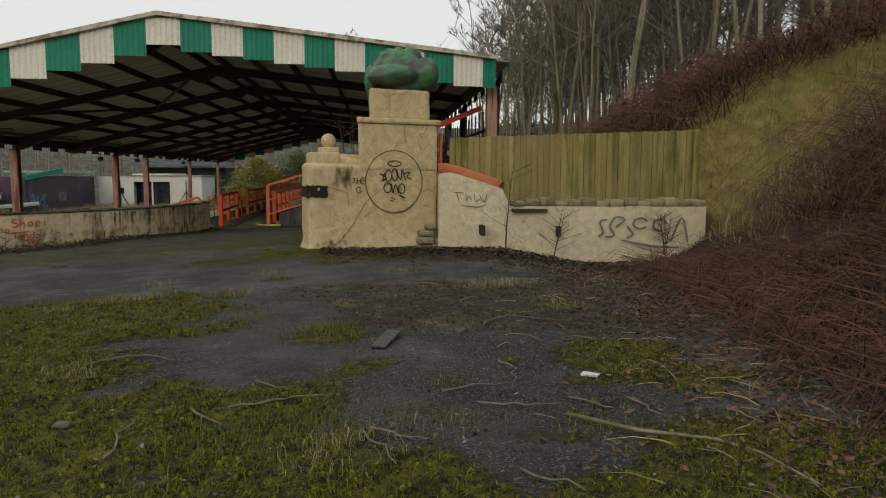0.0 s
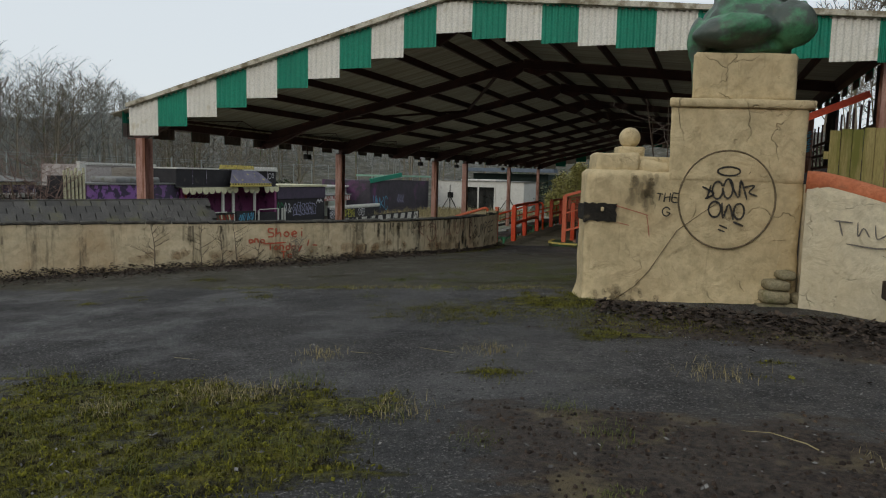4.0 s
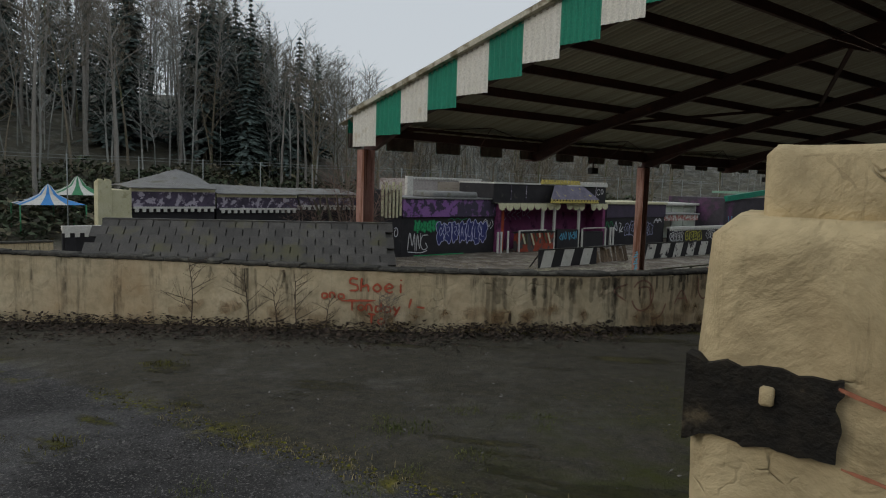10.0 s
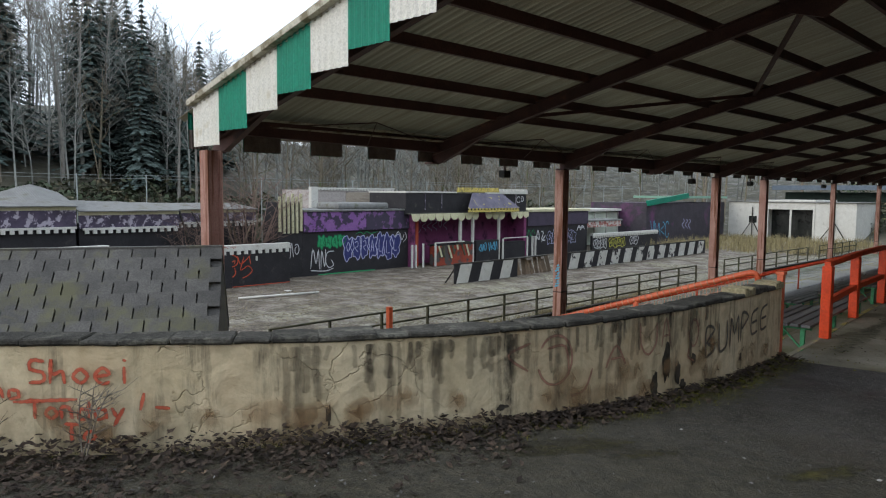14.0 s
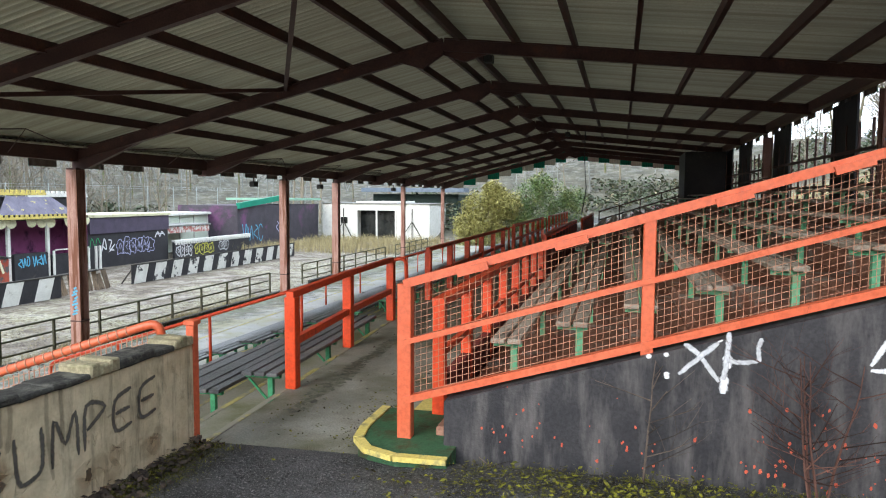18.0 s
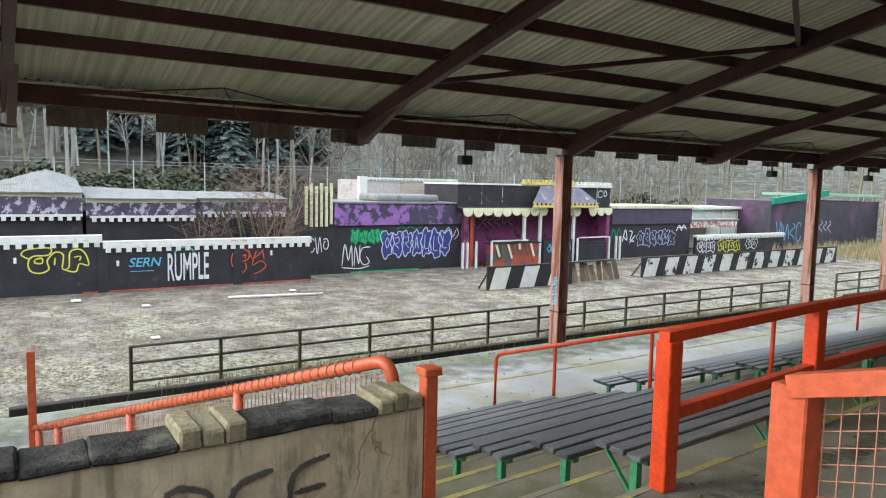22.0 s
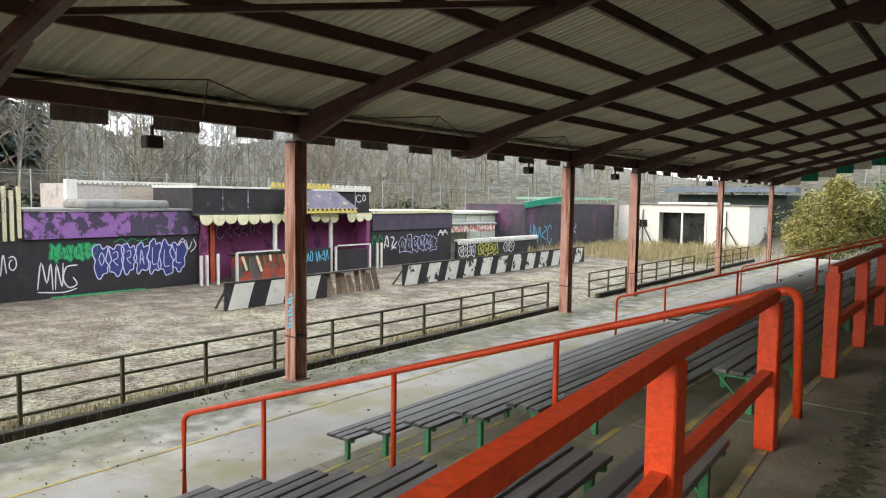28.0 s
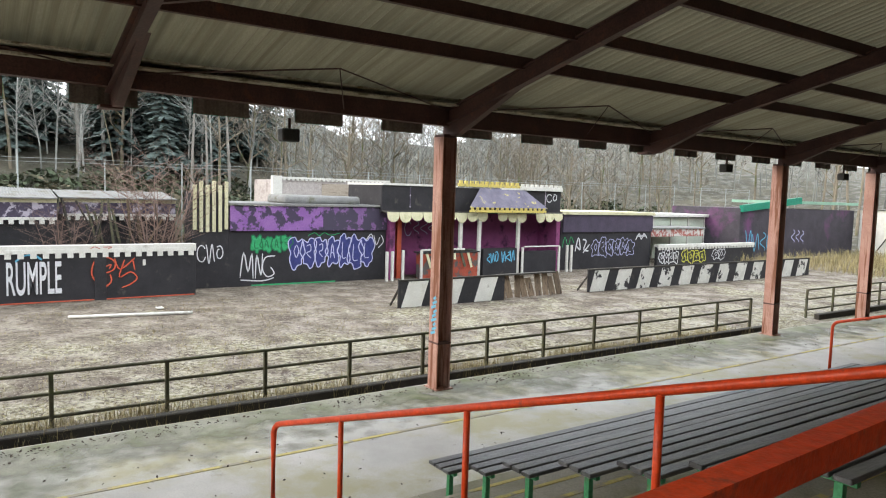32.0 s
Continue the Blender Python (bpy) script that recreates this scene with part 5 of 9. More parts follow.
# exposed stones at the right foot
for i, (x, z, w, h) in enumerate(((2.25, 0.0, 0.34, 0.16), (2.55, 0.02, 0.3, 0.15), (2.3, 0.17, 0.3, 0.14), (2.32, 0.32, 0.26, 0.12), (2.42, 0.45, 0.18, 0.1), (2.62, 0.17, 0.2, 0.12))):
    part("stone", rough_block(x - w / 2, x + w / 2, -0.2, 0.1, z, z + h, 0.02, 2, 0.03), sandstone, ped)


# the sculpture stays one plain mesh
def build_sculpture():
    bm = bmesh.new()
    for x, y, z, rx, ry, rz in ((-0.2, -0.24, 0.3, 0.46, 0.36, 0.2), (-0.42, -0.3, 0.24, 0.3, 0.24, 0.17), (0.4, -0.24, 0.36, 0.27, 0.27, 0.27), (0.02, 0.12, 0.46, 0.55, 0.45, 0.3), (-0.12, 0.1, 0.68, 0.3, 0.3, 0.16), (0.22, 0.12, 0.72, 0.22, 0.25, 0.17), (0, 0.1, 0.1, 0.52, 0.42, 0.12), (-0.6, -0.05, 0.2, 0.12, 0.2, 0.28), (-0.62, -0.1, -0.12, 0.055, 0.1, 0.34), (-0.35, -0.46, 0.42, 0.08, 0.07, 0.05), (-0.02, -0.5, 0.38, 0.07, 0.06, 0.05), (0.5, -0.02, 0.55, 0.15, 0.2, 0.12)):
        bmesh.ops.create_icosphere(bm, subdivisions=4, radius=1.0, matrix=Matrix.Translation((x, y, z)) @ Matrix.Diagonal((rx, ry, rz, 1)))
    for v in bm.verts:
        top = smooth(0.42, 0.62, v.co.z)
        v.co += noise.noise_vector(v.co * 3.0) * 0.03 + noise.noise_vector(v.co * 9) * (0.012 + 0.045 * top) + noise.noise_vector(v.co * 20) * 0.02 * top
    return bm


def fused(bm, size):
    """One closed skin over overlapping bodies."""
    me = bpy.data.meshes.new("fused")
    bm.to_mesh(me)
    bm.free()
    ob = bpy.data.objects.new("fused", me)
    bpy.context.scene.collection.objects.link(ob)
    md = ob.modifiers.new("skin", "REMESH")
    md.mode, md.voxel_size, md.use_smooth_shade = "VOXEL", size, True
    sm = ob.modifiers.new("soft", "SMOOTH")
    sm.iterations, sm.factor = 3, 0.5
    out = bpy.data.meshes.new_from_object(ob.evaluated_get(bpy.context.evaluated_depsgraph_get()))
    bpy.data.objects.remove(ob)
    return out


skin = fused(build_sculpture(), 0.028)
skin.name = "sculpture"
skin.materials.clear()
skin.materials.append(frog)
sc = new("sculpture", skin)
sc.location = (1.62, 18.7, 3.33)
sc.rotation_euler = (0, 0, radians(15))
tagged(sc, "weathered green crouching creature sculpture on the pedestal", "sculpture")

# ---- low wall and board fence beside the pedestal ----
def build_low_wall():
    bm = bmesh.new()
    rings = []
    for i in range(41):
        t = i / 40
        x = 2.3 + 4.7 * t
        y = 18.15 - 0.95 * smooth(0.0, 0.32, t) - 0.1 * math.sin(t * math.pi) - 0.15 * t
        if x < 3.4:
            zt = 1.85 - 0.33 * max(0.0, x - 2.4) ** 1.2
        else:
            zt = 1.24 + 0.02 * noise.noise((x * 2, 0, 0))
        rings.append([bm.verts.new(v) for v in ((x, y, -0.3), (x, y, zt), (x, y + 0.35, zt), (x, y + 0.35, -0.3))])
    for a, b in zip(rings, rings[1:]):
        for k in range(4):
            bm.faces.new((a[k], b[k], b[(k + 1) % 4], a[(k + 1) % 4]))
    bm.faces.new(rings[0]), bm.faces.new(rings[-1][::-1])
    bmesh.ops.recalc_face_normals(bm, faces=bm.faces)
    return bm


low_wall = tagged(part("wall_low", build_low_wall(), white_render), "low cream-white rendered wall with black spray paint", "wall", kind="structure")
bm = bmesh.new()
pts = []
for i in range(9):
    x = 2.3 + 1.1 * i / 8
    pts.append((x, 18.25 - 0.72 * smooth(0.0, 0.32, (x - 2.3) / 4.7), 1.88 - 0.33 * max(0, x - 2.4) ** 1.2))
tube(bm, pts, 0.13, 10)
part("coping_tile", bm, terracotta, low_wall, "terracotta half-round coping")
part("spray_tag", strokes([[(5.15, 1.02), (5.02, 0.98), (5.08, 0.8), (5.0, 0.72)], [(5.12, 0.72), (5.28, 0.74), (5.2, 0.9), (5.3, 1.06), (5.46, 1.02), (5.3, 0.88)], [(5.5, 0.9), (5.62, 0.76), (5.5, 0.7)], oval(5.75, 0.95, 0.13, 0.09, 0.4, 5.6), [(5.4, 0.66), (5.9, 0.56), (6.4, 0.52)], oval(6.1, 0.92, 0.12, 0.1, 0.2, 5.0), [(6.3, 0.62), (6.5, 1.05), (6.62, 0.6)]], 0.02, 16.93), spray(mat("faded_black_spray", (0.12, 0.11, 0.1), (0.2, 0.18, 0.16), 6, 0.8, 0)), low_wall, "faded black sprayed letters")
def low_wall_y(x):
    t = (x - 2.3) / 4.7
    return 18.15 - 0.95 * smooth(0.0, 0.32, t) - 0.1 * math.sin(t * math.pi) - 0.15 * t


bm = bmesh.new()
for k, pts in enumerate(([(2.62, 1.47), (2.66, 1.3)], [(2.58, 1.46), (2.74, 1.45)], [(2.78, 1.46), (2.79, 1.31), (2.83, 1.4), (2.88, 1.31)], [(2.92, 1.44), (2.94, 1.3), (3.02, 1.36)], [(3.0, 1.42), (3.08, 1.3), (3.12, 1.44)], [(2.7, 1.22), (2.95, 1.2), (3.1, 1.24)])):
    ribbon(bm, [(x, low_wall_y(x) - 0.02, z) for x, z in pts], 0.0085, (-0.6, -0.8, 0), 0.006 + 0.0015 * k)
part("spray_tag", bm, bpy.data.materials["faded_black_spray"], low_wall, "faded black sprayed tag")
# no real openings: dark blocks hold the shade of drain holes and slot
for x in (3.0, 4.3):
    part("drain_hole", B(x - 0.035, x + 0.035, (17.2 if x < 4 else 17.0) - 0.06, 17.45, 0.72, 0.9, 0.004), soil, low_wall, "dark block for the shade in a square drain opening")
part("slot", B(3.5, 4.1, 16.98, 17.3, 1.15, 1.2), soil, low_wall, "dark strip for the shade in a slot below the top")
for i in range(14):
    x = 3.5 + 0.25 * i
    part("coping_stone", rough_block(x, x + 0.24, 17.08 - 0.02 * (i % 3), 17.5, 1.24, 1.33 + 0.03 * ((i * 7) % 3), 0.015, 1, 0.02), sandstone, low_wall)

bf = thing("board_fence", "mossy olive vertical board fence above the low wall", "fence", (2.5, 18.6, 1.2))
nb = 42
for i in range(nb):
    x = 0.05 + 4.85 * i / nb
    h = 1.28 + 0.2 * i / nb + 0.02 * ((i * 13) % 5) / 5
    part("board", box(bmesh.new(), x, x + 0.108, -0.012 * (i % 2), 0.02 - 0.012 * (i % 2), 0.02, h, 0.0), fence_wood, bf)
for z in (0.3, 0.95):
    part("rail", B(0, 4.95, 0.02, 0.07, z, z + 0.09), fence_wood, bf)
part("end_post", B(4.92, 5.04, -0.05, 0.07, 0, 1.5, 0.01), fence_wood, bf)
part("bearer", B(0, 4.95, -0.06, 0.1, -0.06, 0.02, 0.01), fence_wood, bf)

# small red gable board by the right column
rg = tagged(part("barge_board", beam(bmesh.new(), (2.6, 27.6, 3.1), (4.5, 27.6, 3.9), 0.06, 0.16), red), "red sloping top rail of the stand end", "rail", kind="structure")

# ---- coping, tags and litter of the curved wall ----
def wall_at(s):
    fr = list(wall_frames())
    f = s * (len(fr) - 1)
    i = min(len(fr) - 2, int(f))
    (p, n), (q, m) = fr[i], fr[i + 1]
    return p.lerp(q, f - i), n.lerp(m, f - i).normalized()


def coping_piece(i, s, length, depth, height, over, material, z_extra=0.0):
    p, n = wall_at(s)
    t = Vector((n.y, -n.x))
    ang = math.atan2(t.y, t.x)
    rnd = random.Random(i)
    bm = box(bmesh.new(), -length / 2, length / 2, -over, depth, 0, height, 0.012)
    if material == coping:                            # crumbling, uneven slabs
        bmesh.ops.subdivide_edges(bm, edges=[e for e in bm.edges if e.calc_length() > 0.1], cuts=2, use_grid_fill=True)
        for v in bm.verts:
            v.co += noise.noise_vector((v.co.x * 9 + i * 3.7, v.co.y * 9, v.co.z * 9)) * 0.009
    bmesh.ops.transform(bm, matrix=pose(p.x, p.y, wall_top(p.y) + z_extra, rnd.uniform(-1.5, 1.5), rnd.uniform(-1.5, 1.5), math.degrees(ang) + rnd.uniform(-1.5, 1.5)), verts=bm.verts)
    part("coping_stone", bm, material, curved_wall)


RUN_LEN = sum((b - a).length for a, b in zip(WALL_RUN, WALL_RUN[1:]))
# from the far end: sandstone blocks in two groups among the dark ones
blocks = ["tan"] * 3 + ["dark"] * 2 + ["tan"] * 3 + ["dark"] * 90
d = 0.02
for i, kind in enumerate(blocks):
    w = (0.088 if i < 3 else 0.1) if kind == "tan" else 0.26 + 0.08 * ((i * 5) % 3)
    if d + w > RUN_LEN:
        break
    coping_piece(i, 1 - (d + w / 2) / RUN_LEN, w - 0.006, 0.245, (0.075 + 0.02 * (i % 2)) if kind == "tan" else (0.05 if i < 8 else 0.035) + 0.008 * ((i * 5) % 3), 0.03 if kind == "tan" else 0.025, sandstone if kind == "tan" else coping)
    d += w


def wall_paint(lines, r, material, label):
    """Strokes on the wall's path side, given as (metres from the far end, height above 0)."""
    bm = bmesh.new()
    for ln_ in lines:
        P = []
        for (d, z) in ln_:
            p, n = wall_at(1 - d / RUN_LEN)
            P.append(Vector((p.x, p.y, z)) - Vector((n.x, n.y, 0)) * 0.012)
        p, n = wall_at(1 - ln_[0][0] / RUN_LEN)
        ribbon(bm, P, r, (-n.x, -n.y, 0), 0.004 + 0.001 * lines.index(ln_))
    part("spray_tag", bm, material, curved_wall, label)


def letters(text, d0, z0, w, h, gap=0.25):
    """Stroke letters running towards the far end of the wall."""
    G = {"B": [[(0, 0), (0, 1), (.8, .85), (.1, .5), (.9, .2), (0, 0)]], "U": [[(0, 1), (.1, .1), (.5, 0), (.9, .2), (.9, 1)]], "M": [[(0, 0), (.1, 1), (.5, .4), (.9, 1), (1, 0)]], "P": [[(0, 0), (.1, 1), (.9, .8), (.1, .45)]], "E": [[(.9, .95), (.1, .8), (.1, .1), (.9, .1)], [(.1, .5), (.8, .5)]], "S": [[(.9, .9), (.2, .95), (.1, .6), (.8, .45), (.8, .1), (0, .05)]], "h": [[(0, 0), (.1, 1), (.1, .4), (.7, .5), (.8, 0)]], "o": [[(.5, 0), (.1, .3), (.5, .6), (.9, .3), (.5, 0)]], "e": [[(.1, .3), (.9, .4), (.5, .65), (.1, .3), (.5, 0), (.9, .1)]], "i": [[(.5, 0), (.5, .7)], [(.5, .9), (.55, 1)]], "T": [[(0, 1), (1, .95)], [(.5, 1), (.5, 0)]], "n": [[(.1, 0), (.1, .6), (.6, .6), (.8, 0)]], "d": [[(.8, .1), (.2, 0), (.2, .5), (.8, .5)], [(.8, 1), (.85, 0)]], "a": [[(.8, .5), (.2, .5), (.2, 0), (.8, .1)], [(.8, .55), (.85, 0)]], "y": [[(.1, .6), (.4, .1)], [(.9, .6), (.2, -.4)]], "O": [[(.5, 0), (0, .5), (.5, 1), (1, .5), (.5, 0)]], "-": [[(0, .5), (1, .5)]]}
    out = []
    for i, ch in enumerate(text):
        for ln_ in G.get(ch, []):
            out.append([(d0 - (i * (1 + gap) + x) * w, z0 + y * h) for x, y in ln_])
    return out


wall_paint([[(a, b + 0.055 * (2.2 - a)) for a, b in ln_] for ln_ in letters("BUMPEE", 2.2, 0.33, 0.23, 0.3)], 0.016, spray(mat("sooty_spray", (0.06, 0.055, 0.05), (0.12, 0.11, 0.095), 6, 0.8, 0)), "black sprayed letters on the wall")
wall_paint(letters("Shoei", 8.35, 0.64, 0.125, 0.17, 0.2) + letters("ana", 8.72, 0.54, 0.1, 0.11, 0.1) + letters("Tonday", 8.36, 0.4, 0.105, 0.13, 0.1) + letters("To", 8.1, 0.24, 0.1, 0.13) + [[(7.55, 0.58), (7.58, 0.46)], [(7.48, 0.48), (7.38, 0.47)], [(8.45, 0.52), (8.0, 0.54)]], 0.014, spray_red, "red sprayed writing on the wall")
faint = spray(mat("worn_red_spray", (0.34, 0.17, 0.12), (0.4, 0.22, 0.16), 5, 0.8, 0))
ring = lambda d, z, w, h, a0=0.0, a1=6.3: [(d + w * math.cos(a0 + (a1 - a0) * q / 12), z + h * math.sin(a0 + (a1 - a0) * q / 12)) for q in range(13)]
for tag in ([[(3.4, 0.82), (3.38, 0.62), (3.27, 0.52), (3.15, 0.62), (3.15, 0.8)], [(3.06, 0.56), (3.0, 0.82), (2.9, 0.54)], [(3.03, 0.66), (2.92, 0.66)]], [ring(2.47, 0.62, 0.09, 0.13)], [[(2.56, 0.48), (2.57, 0.4), (2.45, 0.34)]], [[(3.86, 0.48), (3.73, 0.66), (3.6, 0.48)], [(3.8, 0.55), (3.66, 0.55)]], [ring(4.42, 0.62, 0.17, 0.2, 0.6, 6.0)], [[(4.5, 0.72), (4.32, 0.72), (4.28, 0.48)]], [[(4.66, 0.78), (4.86, 0.7), (4.68, 0.56)]], [[(4.02, 0.5), (4.1, 0.34), (4.25, 0.3)]]):
    wall_paint(tag, 0.011, faint, "faded red sprayed letter on the wall")
for i, (d, z, w, h) in enumerate(((2.95, 0.4, 0.07, 0.16), (2.75, 0.27, 0.05, 0.1), (3.15, 0.2, 0.06, 0.13), (2.45, 0.36, 0.04, 0.06), (6.3, 0.36, 0.018, 0.08), (4.9, 0.3, 0.05, 0.025), (4.95, 0.12, 0.07, 0.05), (6.6, 0.1, 0.08, 0.035), (2.65, 0.14, 0.05, 0.05), (8.3, 0.12, 0.09, 0.03), (1.3, 0.2, 0.03, 0.05))):
    rnd = random.Random(900 + i)
    p, n = wall_at(1 - d / RUN_LEN)
    t = Vector((n.y, -n.x))
    bm = bmesh.new()
    vs = []
    for q in range(26):
        a = q * math.pi / 13
        k = 1 + 0.55 * noise.noise((math.cos(a) * 1.6, math.sin(a) * 1.6, i * 3.1)) + rnd.uniform(-0.12, 0.12)
        c = p + t * (w * k * math.cos(a)) - n * 0.009
        vs.append(bm.verts.new((c.x, c.y, z + h * k * math.sin(a))))
    bm.faces.new(vs)
    part("broken_patch", bm, bare_stone, curved_wall, "dark patch where the render has broken off")

rnd = random.Random(311)
soot = spray(mat("soot_runs", (0.03, 0.026, 0.02), (0.075, 0.06, 0.045), 9, 0.9, 0.2), 0.36, 16)
for k in range(9):                                    # dark water runs below the coping, in groups
    runs = []
    mid = (1.9, 2.4, 2.9, 3.5, 4.2, 5.0, 5.7, 6.6, 9.6)[k]
    for i in range((6, 9, 10, 13, 12, 15, 13, 8, 13)[k]):
        dd, zt = mid + rnd.gauss(0, 0.3), 0.87
        ln_ = min(0.7, 0.08 + abs(rnd.gauss(0, 0.24)))
        runs.append([(dd, zt), (dd + rnd.gauss(0, 0.01), zt - ln_ * 0.4), (dd + rnd.gauss(0, 0.015), zt - ln_)])
    wall_paint(runs, 0.03 if k % 2 else 0.018, soot, "dark water runs below the coping")
rust_dirt = spray(mat("orange_dirt", (0.26, 0.15, 0.07), (0.34, 0.21, 0.1), 9, 0.9, 0.2), 0.28, 12)
wall_paint([[(dd, zz_), (dd + rnd.gauss(0, 0.12), zz_ - rnd.uniform(0.02, 0.08)), (dd + rnd.gauss(0, 0.2), zz_ - rnd.uniform(0.04, 0.12))] for dd, zz_ in ((rnd.uniform(0.3, 10.5), rnd.uniform(0.2, 0.5)) for _ in range(46))], 0.075, rust_dirt, "orange-brown dirt on the lower wall")
# ---- orange railing behind the end of the curved wall ----
r = thing("pipe_railing", "bright orange pipe railing with mesh behind the curved wall", "railing", (-4.3, 28.05, 1.0))
o = Vector((-4.3, 28.05, 1.0))
p0, p1, p2 = Vector((-4.42, 27.86, 0.4)), Vector((-4.44, 27.8, 1.03)), Vector((-9.6, 26.35, -0.72))
part("pipe", tube(bmesh.new(), [p - o for p in [p0] + bend(p0, p1, p2, 0.12) + [p2]], 0.038, 10), orange, r)
part("end_post", B(0.07, 0.145, -0.2, -0.125, -1.1, 0.0, 0.006), orange, r)
part("cap", B(0.055, 0.16, -0.215, -0.11, -0.002, 0.04, 0.006), orange, r)
for i in range(4):
    q = p1.lerp(p2, (0.275, 0.58, 0.88, 0.98)[i])
    part("post", tube(bmesh.new(), [q - o, Vector((q.x, q.y, q.z - 0.9)) - o], 0.036, 8), orange, r)
bm = bmesh.new()
u_ = (p2 - p1).normalized()
for i in range(64):                                   # wire wound round the pipe
    q = p1.lerp(p2, 0.05 + 0.9 * i / 63) - o
    tube(bm, [q - u_ * 0.006, q + u_ * 0.006], 0.045, 8)
tagged(part("wire_wrapping", bm, wire, r, "wire turns wound round the pipe"), kind="stuff")
bm = bmesh.new()
for i in range(120):
    q = p1.lerp(p2, 0.02 + 0.96 * i / 119)
    beam(bm, q - o - Vector((0, 0, 0.06)), q - o - Vector((0, 0, 0.7)), 0.006, 0.006, (0, 1, 0))
for k in range(10):
    h = Vector((0, 0, 0.08 + 0.066 * k))
    beam(bm, p1 - o - h, p2 - o - h, 0.005, 0.005)
part("wire_mesh", bm, wire, r)
part("stub_post", box(bmesh.new(), -5.4, -5.32, -1.76, -1.68, -3.3, -0.89, 0.006), orange, r)

# ---- slate-roofed shed behind the wall ----
shed = thing("slate_shed", "low stone shed with a grey slate roof behind the wall", "shed", (-10.89, 24.08, -2.6))
ax = Vector((-0.5, -0.866, 0)).normalized()           # along the eaves
dn = Vector((ax.y, -ax.x, 0))                         # down the slope, towards the path
dn = dn if dn.y < 0 else -dn
L, W = 5.6, 2.3
part("wall", beam(bmesh.new(), (dn * W * 0.5 + Vector((0, 0, 1.1))), (dn * W * 0.5 + ax * L + Vector((0, 0, 1.1))), W * 1.7, 2.2), slate, shed)
rise = 1.55
bm = bmesh.new()
bm.faces.new([bm.verts.new(v) for v in (Vector((0, 0, 3.66)), ax * L + Vector((0, 0, 3.64)), ax * L + dn * W + Vector((0, 0, 3.64 - rise)), dn * W + Vector((0, 0, 3.66 - rise)))])
bm.faces.new([bm.verts.new(v) for v in (Vector((0, 0, 3.66)), -dn * W + Vector((0, 0, 3.66 - rise)), ax * L - dn * W + Vector((0, 0, 3.64 - rise)), ax * L + Vector((0, 0, 3.64)))])
part("roof_deck", bm, slate, shed, "grey slate roof").modifiers.new("thick", "SOLIDIFY").thickness = 0.05
for f in (0.02, 0.985):                               # gable ends up to the ridge
    bm = bmesh.new()
    bm.faces.new([bm.verts.new(ax * L * f + v) for v in (dn * W * 0.96, dn * W * 0.96 + Vector((0, 0, 3.62 - rise)), Vector((0, 0, 3.6)), -dn * W * 0.96 + Vector((0, 0, 3.62 - rise)), -dn * W * 0.96)])
    part("gable_wall", bm, slate, shed).modifiers.new("thick", "SOLIDIFY").thickness = 0.1
part("ridge_tile", beam(bmesh.new(), Vector((0, 0, 3.7)), ax * L + Vector((0, 0, 3.68)), 0.16, 0.08), slate, shed)
courses, per = 11, 18
slope = (dn * W + Vector((0, 0, -rise))) / courses
nrm_s = ax.cross(slope).normalized()
nrm_s = nrm_s if nrm_s.z > 0 else -nrm_s
slate_me = None
for c in range(courses):
    for i in range(per):
        rnd = random.Random(c * 100 + i)
        if slate_me is None:
            bm = bmesh.new()
            beam(bm, Vector((0, 0, 0)), ax * (L / per - 0.02), (slope.length * 1.1), 0.02, (nrm_s + slope.normalized() * 0.13).normalized())
            slate_me = bpy.data.meshes.new("slate")
            bm.to_mesh(slate_me)
            bm.free()
            slate_me.materials.append(slate)
        ob = new("slate", slate_me)
        ob.parent = shed
        f = (i + 0.5 * (c % 2)) / per
        ob.location = ax * L * min(f, 0.975) + slope * (c + 0.5) + Vector((0, 0, 3.66 - 0.02 * f)) + nrm_s * (0.06 + rnd.uniform(0, 0.01))

# ---- arena: post and rail fence ----
def rail_fence(y0, y1, x, step, label):
    n = round((y1 - y0) / step)
    f = thing("arena_fence", label, "fence", (x, y0, ARENA), "arena fences")
    L = y1 - y0
    for i in range(n + 1):
        y = L * i / n
        part("post", B(-0.035, 0.035, y - 0.035, y + 0.035, -0.1, 1.07, 0.006), rail_green, f)
    for z in (0.28, 0.68, 1.05):
        part("rail", tube(bmesh.new(), [(-0.06 if z < 1 else 0, L * k / (n * 2), z + 0.008 * noise.noise((k, z, y0))) for k in range(n * 2 + 1)], 0.032, 7), rail_green, f)
    return f


rail_fence(28.4, 52.6, -16.75, 1.86, "mossy dark tubular three-rail fence round the arena")
rail_fence(57.0, 70.6, -17.2, 1.94, "dark tubular three-rail fence beyond the gap")
rail_fence(73.0, 82.0, -17.2, 1.94, "dark tubular three-rail fence at the far end")
tagged(part("arena_edging", B(-16.45, -16.25, 26.2, 53.0, ARENA - 0.1, ARENA + 0.2, 0.02), dark_timber), "black timber edging of the arena", "edging", kind="structure")
tagged(part("arena_edging", B(-16.9, -16.7, 57.0, 82.0, ARENA - 0.1, ARENA + 0.2, 0.02), dark_timber), "black timber edging of the arena", "edging", kind="structure")

